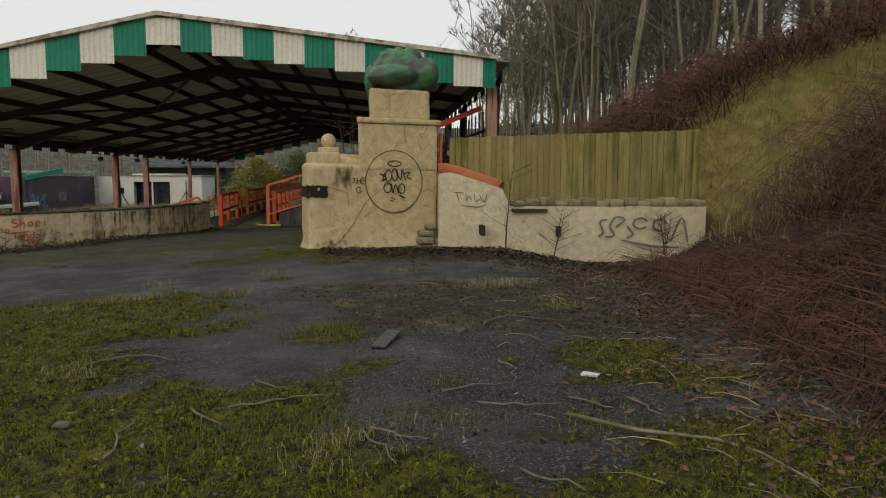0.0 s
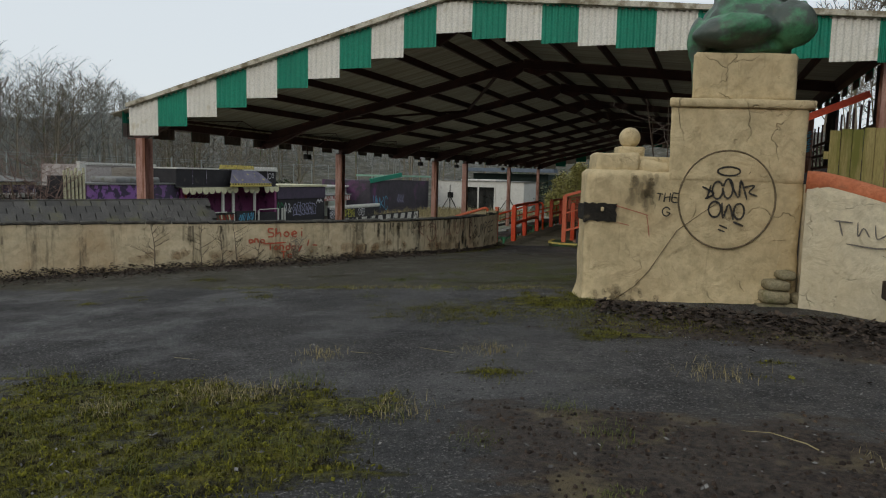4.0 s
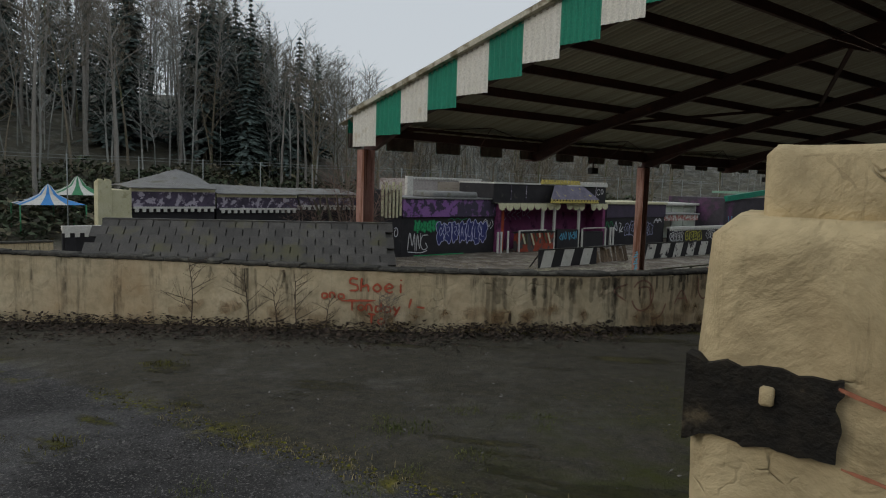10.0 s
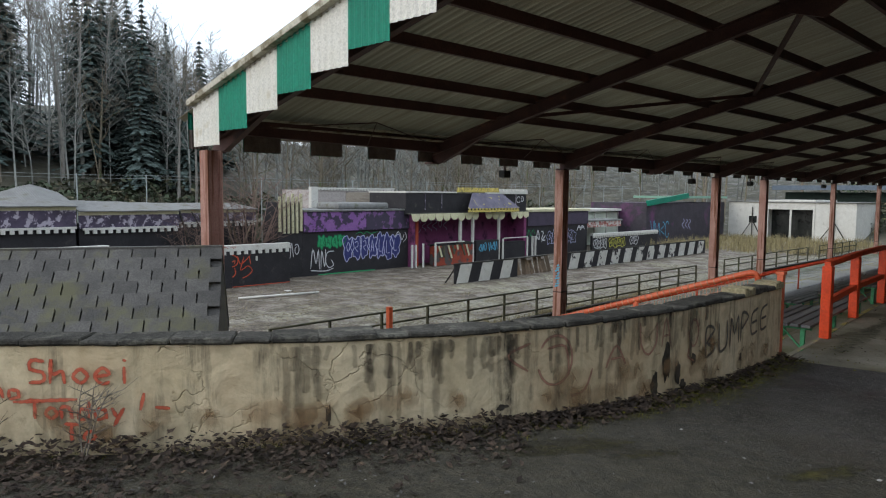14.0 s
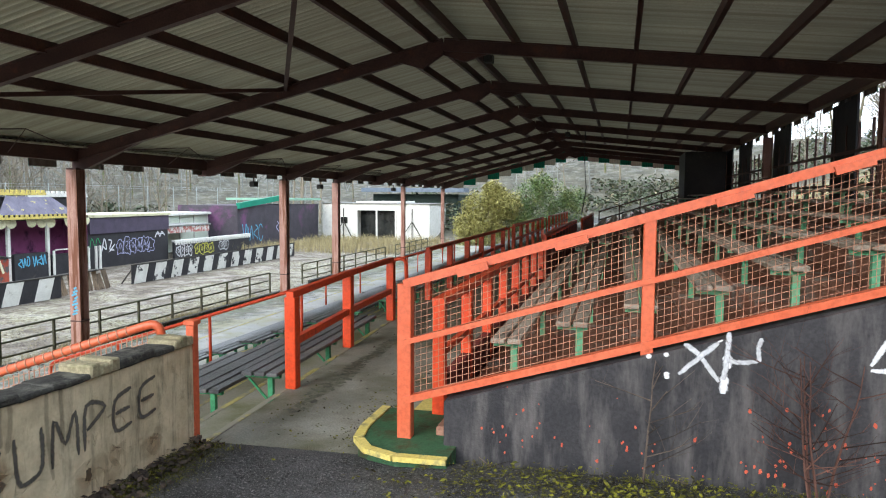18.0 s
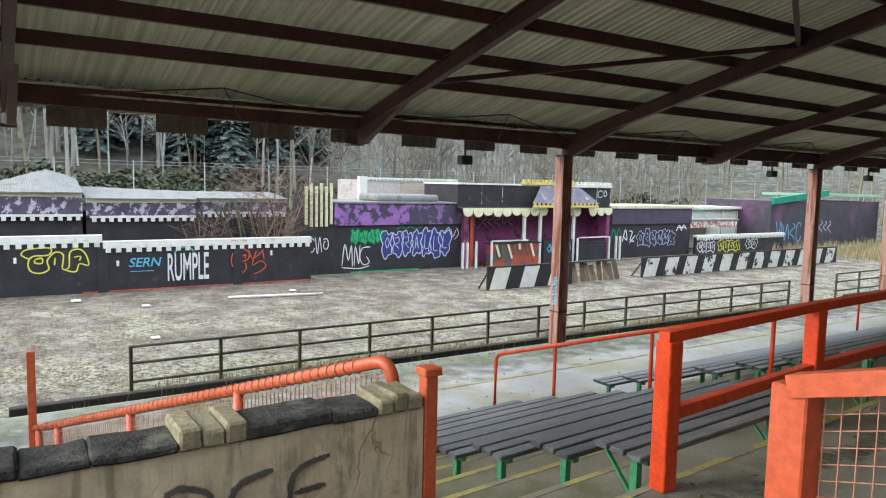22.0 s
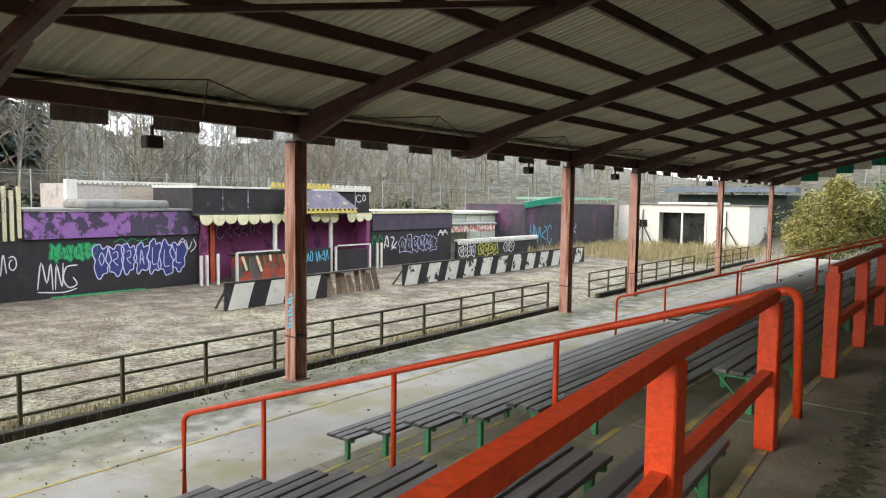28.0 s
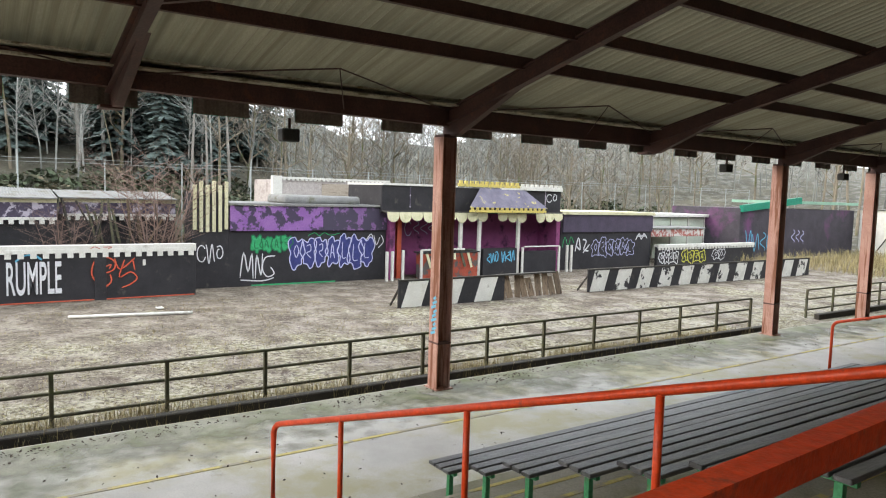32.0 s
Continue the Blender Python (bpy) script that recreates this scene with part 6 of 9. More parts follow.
# ---- arena: striped barriers ----
worn_white = mat("worn_white", (0.6, 0.59, 0.54), (0.74, 0.73, 0.68), 2, 0.8, 0.2, 30, c3=(0.045, 0.042, 0.045), s3=1.5, cut=0.57, soft=0.015)
def barrier(y0, y1, x, h, stripes, label):
    b = thing("striped_barrier", label, "barrier", (x, y0, ARENA), "striped barriers")
    L = y1 - y0
    part("board", B(-0.03, 0.03, 0, L, 0.02, h, 0.006), black_paint, b)
    w = L / stripes
    for i in range(stripes):
        bm = bmesh.new()
        a = w * i + w * 0.08
        k = (0.6 if L > 9 else 0.52) * w
        lean = 0.32
        vs = [bm.verts.new(v) for v in ((0.034, a, 0.03), (0.034, a + k, 0.03), (0.034, a + k + lean, h - 0.02), (0.034, a + lean, h - 0.02))]
        for v in vs:
            v.co.y = min(L - 0.02, v.co.y + 0.03 * noise.noise((v.co.y, i, 1)))
        bm.faces.new(vs)
        part("stripe", bm, worn_white if L > 9 else white_paint, b, "flaking white diagonal stripe").modifiers.new("thick", "SOLIDIFY").thickness = 0.004
    part("top_rail", B(-0.05, 0.06, 0, L, h, h + 0.06, 0.006), dark_timber, b)
    for i in range(int(L / 2.4) + 1):
        part("stay", beam(bmesh.new(), (-0.7, min(L - 0.1, i * 2.4 + 0.1), 0.02), (-0.04, min(L - 0.1, i * 2.4 + 0.1), h * 0.8), 0.06, 0.06), dark_timber, b)
    return b


barrier(44.0, 49.0, -25.3, 1.0, 3, "black and white striped timber arena barrier")
barrier(54.0, 72.8, -25.5, 1.0, 12, "long black and white striped timber arena barrier with flaking paint")
plank_brown = mat("brown_plank", (0.11, 0.075, 0.05), (0.25, 0.185, 0.12), 2, 0.8, 0.3, 30, c3=(0.05, 0.035, 0.03), s3=2, cut=0.58, stretch=(3, 3, 0.4), piece=0.3)
pl = thing("plank_stack", "broken brown planks leaning behind the barrier", "planks", (-25.6, 49.2, ARENA))
for i in range(9):
    rnd = random.Random(i)
    part("plank", beam(bmesh.new(), (0, 0.4 * i, 0.02), (-0.25, 0.4 * i + rnd.uniform(-0.15, 0.15), rnd.uniform(0.75, 1.0)), 0.3, 0.04, (1, 0, 0)), plank_brown, pl)
part("top_board", beam(bmesh.new(), (-0.1, -0.3, 0.98), (-0.1, 2.9, 1.0), 0.3, 0.05), dark_timber, pl)
tagged(part("pole", tube(bmesh.new(), [(-27.9, 33.6, ARENA + 0.06), (-27.2, 37.2, ARENA + 0.06)], 0.05, 7), white_paint), "long white pole lying on the arena floor", "pole")
for i, (x, y, w) in enumerate(((-29.5, 28.6, 0.2), (-28.6, 36.5, 0.14), (-27.4, 30.6, 0.16), (-22.0, 29.9, 0.14))):
    tagged(part("litter_sheet", B(x - w, x + w, y - w, y + w * 0.6, ARENA + 0.03, ARENA + 0.07, 0.01), white_paint), "pale scrap of sheet lying on the arena floor", "litter", "arena litter")


# ---- shop fronts ----
def teeth(parent, x, y0, y1, z_top, band, tooth, size, mat_, out=0.03, name="dentil_band"):
    """A band with square teeth hanging from it, facing the arena."""
    part(name, B(x - 0.06, x + out, y0, y1, z_top - band, z_top, 0.004), mat_, parent)
    n = max(1, round((y1 - y0) / (2 * size)))
    st = (y1 - y0) / n
    for i in range(n):
        y = y0 + st * (i + 0.25)
        part("dentil", B(x - 0.04, x + out, y, y + st * 0.5, z_top - band - tooth, z_top - band - 0.0005), mat_, parent)


def crown(parent, x, y0, y1, z, h, size, mat_, depth=0.1):
    n = max(1, round((y1 - y0) / (2 * size)))
    st = (y1 - y0) / n
    part("crown_band", B(x - depth, x, y0, y1, z, z + h * 0.5, 0.004), mat_, parent)
    for i in range(n):
        y = y0 + st * (i + 0.25)
        part("merlon", B(x - depth, x, y, y + st * 0.5, z + h * 0.5 - 0.0005, z + h), mat_, parent)


def front_scribble(parent, seed, y0, y1, z0, z1, n, material, r=0.035, x=None, label="sprayed tag"):
    """Looping spray lines on a wall facing the arena (+x)."""
    rnd = random.Random(seed)
    step = (y1 - y0) / n
    for k in range(n):
        bm = bmesh.new()
        cy, cz = y0 + step * (k + 0.5), (z0 + z1) / 2 + rnd.uniform(-0.08, 0.08) * (z1 - z0)
        w, h = step * rnd.uniform(0.42, 0.6), (z1 - z0) * rnd.uniform(0.36, 0.5)
        kind = rnd.randrange(4)
        pts = []
        for i in range(18):
            t = i / 17
            if kind == 0:
                a = 0.6 + 5.6 * t
                pts.append((cy + w * math.cos(a), cz + h * math.sin(a)))
            elif kind == 1:
                pts.append((cy + w * math.sin(t * 9) * 0.8, cz + h * (1 - 2 * t)))
            elif kind == 2:
                pts.append((cy + w * (2 * t - 1), cz + h * math.cos(t * 9.4)))
            else:
                a = 1.5 + 7.5 * t
                pts.append((cy + w * (0.4 + 0.6 * t) * math.cos(a), cz + h * (0.5 + 0.5 * t) * math.sin(a)))
        ribbon(bm, [(x, *p) for p in pts[::2]], r, (1, 0, 0), 0.005 + 0.001 * k)
        part("spray_tag", bm, material, parent, label)


def tag_lines(parent, y0, y1, z0, z1, lines, material, r, x, label="sprayed tag"):
    """Spray strokes given in the unit square, laid over y0..y1, z0..z1 of a front; one part a stroke."""
    for pts in lines:
        bm = bmesh.new()
        ribbon(bm, [(x, y0 + (y1 - y0) * u, z0 + (z1 - z0) * v) for u, v in pts], r, (1, 0, 0), 0.005 + 0.001 * lines.index(pts))
        part("spray_tag", bm, material, parent, label)


def bubbles(parent, seed, y0, y1, z0, z1, n, line_m, r, x, fill_m=None, label="large outlined spray letter"):
    """A row of swollen overlapping letter shapes with outlines and inner strokes."""
    rnd = random.Random(seed)
    step = (y1 - y0) / n
    for k in range(n):
        cy, cz = y0 + step * (k + 0.5), (z0 + z1) / 2 + rnd.uniform(-0.06, 0.06) * (z1 - z0)
        w, h = step * rnd.uniform(0.54, 0.72), (z1 - z0) * rnd.uniform(0.38, 0.54)
        ph, lobes = rnd.uniform(0, 6.3), rnd.choice((3, 4, 5))
        ring_ = []
        for i in range(22):
            a = 2 * math.pi * i / 22
            m = 1 + 0.17 * math.sin(lobes * a + ph) + 0.1 * math.sin(7 * a + 2 * ph)
            sq = 1 / max(abs(math.cos(a)), abs(math.sin(a))) ** 0.6
            ring_.append((cy + w * m * sq * 0.88 * math.cos(a), cz + h * m * sq * 0.88 * math.sin(a)))
        if fill_m:
            bm = bmesh.new()
            bm.faces.new([bm.verts.new((x + 0.004 + 0.002 * k, *p)) for p in ring_])
            part("spray_fill", bm, fill_m, parent)
        bm = bmesh.new()
        ribbon(bm, [(x, *p) for p in ring_], r, (1, 0, 0), 0.008 + 0.002 * k, True)
        part("spray_tag", bm, line_m, parent, label)
        bm = bmesh.new()
        c = [(cy + w * u, cz + h * v) for u, v in rnd.choice((((-.3, .4), (.2, .5), (.25, .1), (-.25, -.05), (.3, -.4)), ((-.25, .5), (-.3, -.4), (.3, -.45)), ((-.3, .1), (0, .45), (.3, .1), (0, -.3), (-.3, .1)), ((-.3, -.45), (-.05, .5), (.3, -.45), (.1, -.1), (-.2, -.1))))]
        ribbon(bm, [(x, *p) for p in c], r * 0.85, (1, 0, 0), 0.009 + 0.002 * k)
        part("spray_tag", bm, line_m, parent)


def text_on_front(parent, body, y, z, size, x, material, shear=0.0):
    """Readable sprayed words, in the built-in font, facing the arena."""
    cu = bpy.data.curves.new("lettering", "FONT")
    cu.body, cu.size, cu.extrude, cu.offset, cu.shear = body, size, 0.004, 0.012 * size, shear
    tmp = bpy.data.objects.new("tmp_lettering", cu)
    me = bpy.data.meshes.new_from_object(tmp)
    bpy.data.objects.remove(tmp)
    me.materials.clear()
    me.materials.append(material)
    ob = new("lettering", me)
    ob.parent = parent
    ob.matrix_basis = pose(x, y, z, 90, 0, 90)
    return ob


# low castle wall
cw = thing("castle_wall", "low black wall topped with white castle teeth, covered in bright tags", "wall", (-31.5, 21.8, ARENA))
g = lambda y: y - 21.8
zz = lambda z: z - ARENA
part("wall", B(-0.2, 0, 0, g(29.7), -0.1, zz(-0.55), 0.01), black_paint, cw)
part("wall", B(-0.2, 0.0, g(29.72), g(38.45), -0.1, zz(-0.8), 0.01), black_paint, cw)
for yy in (22.1, 25.2, 29.71, 35.05):
    part("pier", B(-0.22, 0.05, g(yy) - 0.2, g(yy) + 0.2, -0.1, zz(-0.82), 0.01), black_paint, cw)
part("coping", B(-0.26, 0.06, 0, g(29.7), zz(-0.55), zz(-0.34), 0.01), white_paint, cw, "white painted coping")
part("coping", B(-0.26, 0.06, g(29.72), g(38.45), zz(-0.8), zz(-0.6), 0.01), white_paint, cw, "white painted coping")
teeth(cw, 0.02, 0, g(29.7), zz(-0.5), 0.14, 0.17, 0.19, white_paint, 0.05)
teeth(cw, 0.02, g(29.72), g(38.45), zz(-0.74), 0.14, 0.17, 0.19, white_paint, 0.05)
part("red_foot", B(0, 0.02, g(29.0), g(38.4), 0, 0.045, 0.004), spray_red, cw, "red paint along the foot")
tag_lines(cw, g(24.75), g(26.1), zz(-1.45), zz(-0.95), [[(0, .5), (.15, .2), (.25, .75), (.3, .1), (.1, .15)], [(.2, .95), (.38, .6), (.42, .1), (.5, .8)], [(.48, .5), (.65, .55), (.52, .15), (.7, .2)], [(.7, .9), (.72, .1), (.9, .75), (.78, .4), (.98, .1)], [(.1, .35), (.6, .4), (1, .7)], [(.35, 1), (.5, 1.25), (.42, .95)]], spray_yellow, 0.018, 0.03, "thin yellow sprayed tag")
tag_lines(cw, g(26.94), g(29.2), zz(-1.75), zz(-0.8), [[(0, .75), (.08, .95), (.42, 1), (.4, .72), (.17, .68), (.1, .4), (.14, .08), (.28, 0), (.4, .15), (.38, .5), (.5, .82), (.62, .7), (.6, .15), (.7, .2), (.72, .8), (.86, .92), (.96, .7), (1, .25), (.86, .32), (.8, 0), (.62, .1)], [(.2, .55), (.3, .6), (.3, .4), (.2, .42), (.2, .55)], [(0, .75), (.1, .6), (.16, .65)], [(.48, .3), (.5, .6)], [(.78, .6), (.88, .62), (.86, .45)]], spray_yellow, 0.032, 0.03, "large yellow sprayed outline letters")
tag_lines(cw, g(34.76), g(36.3), zz(-2.2), zz(-1.05), [[(.1, .2), (0, .5), (.08, .9), (.3, 1), (.5, .85), (.48, .6), (.3, .5), (.15, .6), (.12, .35), (.25, .05), (.42, .2), (.4, .45)], [(.5, .95), (.62, .6), (.95, .95)], [(.72, .9), (.6, .35), (.85, .5), (1, .3), (.85, .1), (.65, .0)], [(.3, .7), (.42, .75), (.38, .62)], [(.9, .9), (.95, .55)]], spray_red, 0.03, 0.03, "red sprayed outline letters")
tag_lines(cw, g(31.2), g(35.9), zz(-0.78), zz(-0.64), [[(.75, .3), (.78, .8), (.82, .2)], [(.84, .7), (.9, .7), (.87, .2)]], spray_red, 0.012, 0.07, "small red tag on the coping")
text_on_front(cw, "SERN", g(30.63), zz(-1.66), 0.52, 0.03, spray_blue, 0.25)
part("underline", B(0.02, 0.03, g(30.7), g(31.6), zz(-1.86), zz(-1.83)), spray_blue, cw)
tag_lines(cw, g(32.4), g(33.2), zz(-1.15), zz(-0.9), [[(0, 0), (.3, .8), (.7, .9), (1, .2)]], spray_blue, 0.04, 0.025, "pale blue sprayed arc")
text_on_front(cw, "RUMPLE", g(32.1), zz(-2.28), 0.66, 0.06, spray_white).scale = (0.72, 2.45, 1)
for yy, za in ((27.0 - 0.3, -1.25), (36.5, -1.3), (30.2, -1.5)):
    part("cable_box", B(0.0, 0.05, g(yy), g(yy) + 0.1, zz(za) - 0.1, zz(za) + 0.12, 0.01), white_paint, cw)

# roofs behind the castle wall
def back_shed(name, y0, y1, x, z_wall, z_fascia, ridge, label):
    s = thing(name, label, "shed", (x, y0, ARENA), "old fairground sheds")
    L = y1 - y0
    part("wall", B(-6, -0.05, 0, L, -0.2, zz(z_wall), 0.01), black_paint, s)
    part("fascia", B(-0.06, 0.05, 0, L, zz(z_wall), zz(z_fascia), 0.006), flaked, s, "flaking purple and black fascia board")
    part("crown_strip", B(-0.08, 0.07, 0, L, zz(z_fascia), zz(z_fascia + 0.16), 0.006), cream_wood, s)
    teeth(s, 0.05, L * 0.03, L, zz(z_wall + 0.02), 0.1, 0.16, 0.17, white_paint, 0.06)
    n = 90
    bm = bmesh.new()
    rows = []
    for i in range(n + 1):
        y = L * i / n
        w = 0.025 * (i % 2) + 0.035 * noise.noise((i * 0.12, x, 0))
        peak = ridge(i / n)
        rows.append([bm.verts.new((0.25, y, zz(z_fascia + 0.14) + w * 0.6)), bm.verts.new((-2.4, y, zz(peak) + w)), bm.verts.new((-6, y, zz(z_fascia + 0.1)))])
    for a, b in zip(rows, rows[1:]):
        bm.faces.new((a[0], a[1], b[1], b[0])), bm.faces.new((a[1], a[2], b[2], b[1]))
    part("roof", bm, roof_felt, s, "sagging grey corrugated roof").modifiers.new("thick", "SOLIDIFY").thickness = 0.05
    return s


back_shed("fairground_shed", 25.2, 29.3, -34.2, 0.33, 1.07, lambda t: 1.3 + 0.85 * max(0, 1 - abs(t - 0.72) * 1.5), "derelict shed with sagging grey roof and castle-tooth fascia")
back_shed("fairground_shed", 29.45, 33.95, -34.3, 0.25, 0.83, lambda t: 1.42 - 0.15 * t, "derelict low shed with purple fascia and white teeth")
back_shed("fairground_shed", 34.1, 38.5, -34.9, 0.38, 0.85, lambda t: 1.25, "collapsing low shed with a grey roof")
rnd = random.Random(88)
heap = thing("collapsed_timber", "heap of collapsed roof timbers over the low shed", "timber", (-33.7, 34.2, ARENA), "")
for i in range(16):                                   # fallen rafters leaning on the shed front
    y = rnd.uniform(0.2, 4.2)
    part("timber", beam(bmesh.new(), (rnd.uniform(0.0, 0.5), y, rnd.uniform(0.0, 0.6)), (rnd.uniform(-1.0, -0.3), y + rnd.gauss(0, 0.9), zz(rnd.uniform(0.2, 1.05))), 0.09, 0.05), (dark_timber, plank_brown, rail_green)[i % 3], heap)
yb = thing("yellow_kiosk", "small pale yellow castle-topped kiosk", "kiosk", (-34.1, 23.75, ARENA))
part("wall", B(-3, 0, 0.6, 1.5, 0, zz(1.12), 0.01), cream_wood, yb)
part("turret", B(-0.6, 0.1, 0.0, 0.6, 0, zz(1.5), 0.01), cream_wood, yb)
crown(yb, 0.1, 0.0, 0.6, zz(1.5), 0.13, 0.12, cream_wood, 0.4)
teeth(yb, 0.02, 0.6, 1.5, zz(-0.1), 0.1, 0.15, 0.16, cream_wood, 0.05)
lr = tagged(part("rendered_wall", B(-38.25, -38.0, 4.0, 22.6, ARENA - 0.1, -1.62, 0.01), wall_render), "low stained rendered wall at the edge of the arena", "wall")
part("coping", B(-38.3, -37.95, 4.0, 22.6, -1.62, -1.52, 0.015), coping, lr, "dark coping")

# slatted turret and purple sign block
tw = thing("slatted_turret", "cream slatted turret on a black pier", "turret", (FRONT, 38.7, ARENA))
part("pier", B(-1.2, 0, 0, 1.5, 0, zz(1.4), 0.01), black_paint, tw)
for i in range(6):
    part("slat", B(-0.02, 0.08, 0.03 + 0.26 * i, 0.17 + 0.26 * i, zz(-0.25) if i in (1, 2, 3, 4) else zz(-0.15), zz(1.86 if i % 2 else 1.7), 0.01), cream_wood, tw)
front_scribble(tw, 9, 0.2, 1.3, zz(-1.6), zz(-0.7), 3, spray_white, 0.025, 0.01)

pb = thing("purple_shop", "black shop block with a flaking purple sign and large tags", "shop", (FRONT, 40.2, ARENA))
part("wall", B(-4, 0, 0, 7.65, -0.1, zz(0.75), 0.01), black_paint, pb)
part("sign", B(0, 0.12, 0.05, 4.3, zz(-0.22), zz(0.86), 0.01), purple, pb, "flaking bright purple sign board")
part("sign", B(0, 0.115, 4.31, 7.65, zz(-0.22), zz(0.86), 0.01), worn_purple, pb, "purple sign board flaked down to black")
part("roof_edge", B(-4.1, 0.2, 0, 7.7, zz(0.88), zz(0.98), 0.01), roof_felt, pb)
part("roof_bay", rough_block(-2.5, -0.3, 2.6, 6.4, zz(0.95), zz(1.35), 0.04, 3, 0.1), roof_felt, pb)
navy = mat("navy_spray", (0.03, 0.04, 0.16), (0.05, 0.06, 0.22), 5, 0.7, 0)
bubbles(pb, 11, 41.2 - 40.2, 43.0 - 40.2, zz(-1.15), zz(-0.42), 4, mat("dark_green_spray", (0.01, 0.14, 0.06), (0.02, 0.18, 0.08), 5, 0.7, 0), 0.018, 0.012, spray_green, "bright green filled spray letter")
bubbles(pb, 12, 42.95 - 40.2, 47.1 - 40.2, zz(-1.95), zz(-0.45), 7, spray_lilac, 0.028, 0.02, navy, "large lilac outlined spray letter")
tag_lines(pb, 0.5, 2.1, zz(-2.35), zz(-1.15), [[(0, .1), (.1, 1), (.22, .3), (.32, .95), (.36, .05)], [(.42, .05), (.46, .9), (.58, .15), (.62, .95)], [(.98, .85), (.7, .8), (.62, .4), (.75, .1), (.95, .2), (.85, .45)], [(0, .02), (.6, -.05), (.95, .05)]], spray_white, 0.03, 0.014, "white sprayed tag")
tag_lines(pb, 6.55, 7.5, zz(-1.15), zz(-0.4), [[(0, .6), (.3, 1), (.4, .5), (.1, .2)], [(.45, .9), (.6, .3), (.8, .8)], [(.85, .95), (1, .5), (.7, .1)]], spray_white, 0.025, 0.03, "small white tag")
tag_lines(pb, 3.6, 5.2, zz(-0.5), zz(-0.3), [[(0, .2), (.2, .9), (.35, .2), (.5, .9), (.7, .3), (1, .8)]], spray_green, 0.02, 0.013, "thin green tag")
part("green_foot", B(0, 0.015, 1.0, 5.0, 0.0, 0.06), spray_green, pb)

bk = thing("brick_block", "pale pebble-dashed upper block behind the shops", "building", (-37.5, 44.3, ARENA))
part("wall", B(-4, 0, 0, 6.3, 0, zz(2.1), 0.01), mat("pebbledash", (0.42, 0.38, 0.36), (0.55, 0.5, 0.47), 6, 0.9, 0.6, 35, c3=(0.3, 0.26, 0.25), s3=2, cut=0.6), bk)
part("corner_pier", B(-0.2, 0.1, -0.5, 0.0, 0, zz(2.28), 0.01), white_paint, bk)
teeth(bk, 0.03, 0, 6.3, zz(2.24), 0.1, 0.08, 0.12, white_paint, 0.06)
part("panel", B(0, 0.03, 2.2, 4.6, zz(1.2), zz(1.95), 0.006), upper_wood, bk)

# awning kiosk
kk = thing("awning_kiosk", "derelict black and maroon kiosk with scalloped awning and yellow crown", "kiosk", (-32.6, 47.4, ARENA))
k_ = lambda y: y - 47.4
part("back_wall", B(-1.8, -1.6, 0, k_(59.1), 0, zz(0.7), 0.01), magenta, kk, "maroon back wall with chalky tags")
part("side_wall", B(-3.4, -0.1, k_(47.9), k_(48.2), 0, zz(0.7), 0.01), magenta, kk)
part("side_wall", B(-3.4, -0.05, k_(58.8), k_(59.1), 0, zz(0.7), 0.01), magenta, kk)
part("fascia", B(-3.6, -0.1, 0, k_(59.1), zz(0.62), zz(1.95), 0.02), black_paint, kk)
part("fascia_lip", B(-3.7, -0.02, 0, k_(51.8), zz(1.95), zz(2.05), 0.01), white_paint, kk)
crown(kk, 0.05, k_(51.8), k_(55.9), zz(2.02), 0.3, 0.17, yellow_paint, 0.12)
crown(kk, 0.05, k_(55.95), k_(59.1), zz(2.02), 0.24, 0.17, white_paint, 0.12)
for y in (49.0, 50.45, 57.9):
    part("cover_strip", B(-0.1, -0.07, k_(y) - 0.025, k_(y) + 0.025, zz(0.9), zz(1.95)), flaked, kk)
part("lip", B(-0.1, 0.06, k_(54.6), k_(59.1), zz(1.92), zz(2.02), 0.006), white_paint, kk)
bm = bmesh.new()
vs = [bm.verts.new(v) for v in ((0.0, k_(53.2), zz(1.95)), (0.0, k_(56.2), zz(1.95)), (0.75, k_(57.3), zz(0.95)), (0.75, k_(52.0), zz(0.95)))]
bm.faces.new(vs)
part("canopy", bm, mat("lilac_canvas", (0.13, 0.12, 0.165), (0.22, 0.205, 0.265), 2, 0.8, 0.2, 30, c3=(0.5, 0.44, 0.15), s3=2.6, cut=0.63, soft=0.02), kk, "torn lilac canopy").modifiers.new("thick", "SOLIDIFY").thickness = 0.03
crown(kk, 0.8, k_(52.0), k_(57.2), zz(0.72), 0.26, 0.16, yellow_paint, 0.05)
n = 17
for i in range(n):
    if i in (9, 13):                                  # two are torn off
        continue
    y = 0.1 + (k_(59.0) - 0.2) * i / n
    bm = bmesh.new()
    w = (k_(59.0)) / n * 0.48
    vs = []
    for j in range(9):
        a = math.pi * j / 8
        vs.append(bm.verts.new((0.35 + 0.02 * (i % 2), y + w - w * math.cos(a), zz(0.5) - (0.3 + 0.05 * math.sin(i * 2.3)) * math.sin(a))))
    vs += [bm.verts.new((0.3, y + 2 * w, zz(0.68))), bm.verts.new((0.3, y, zz(0.68)))]
    bm.faces.new(vs)
    part("scallop", bm, cream_wood, kk).modifiers.new("thick", "SOLIDIFY").thickness = 0.02
part("awning_slope", beam(bmesh.new(), (-0.05, k_(53.2), zz(0.72)), (0.3, k_(53.2), zz(0.64)), 11.6, 0.04, (0, 0, 1)), dark_timber, kk)
for y in (53.1, 55.75, 51.9):
    part("white_post", B(0.1, 0.26, k_(y) - 0.09, k_(y) + 0.09, 0, zz(0.6), 0.01), white_paint, kk)
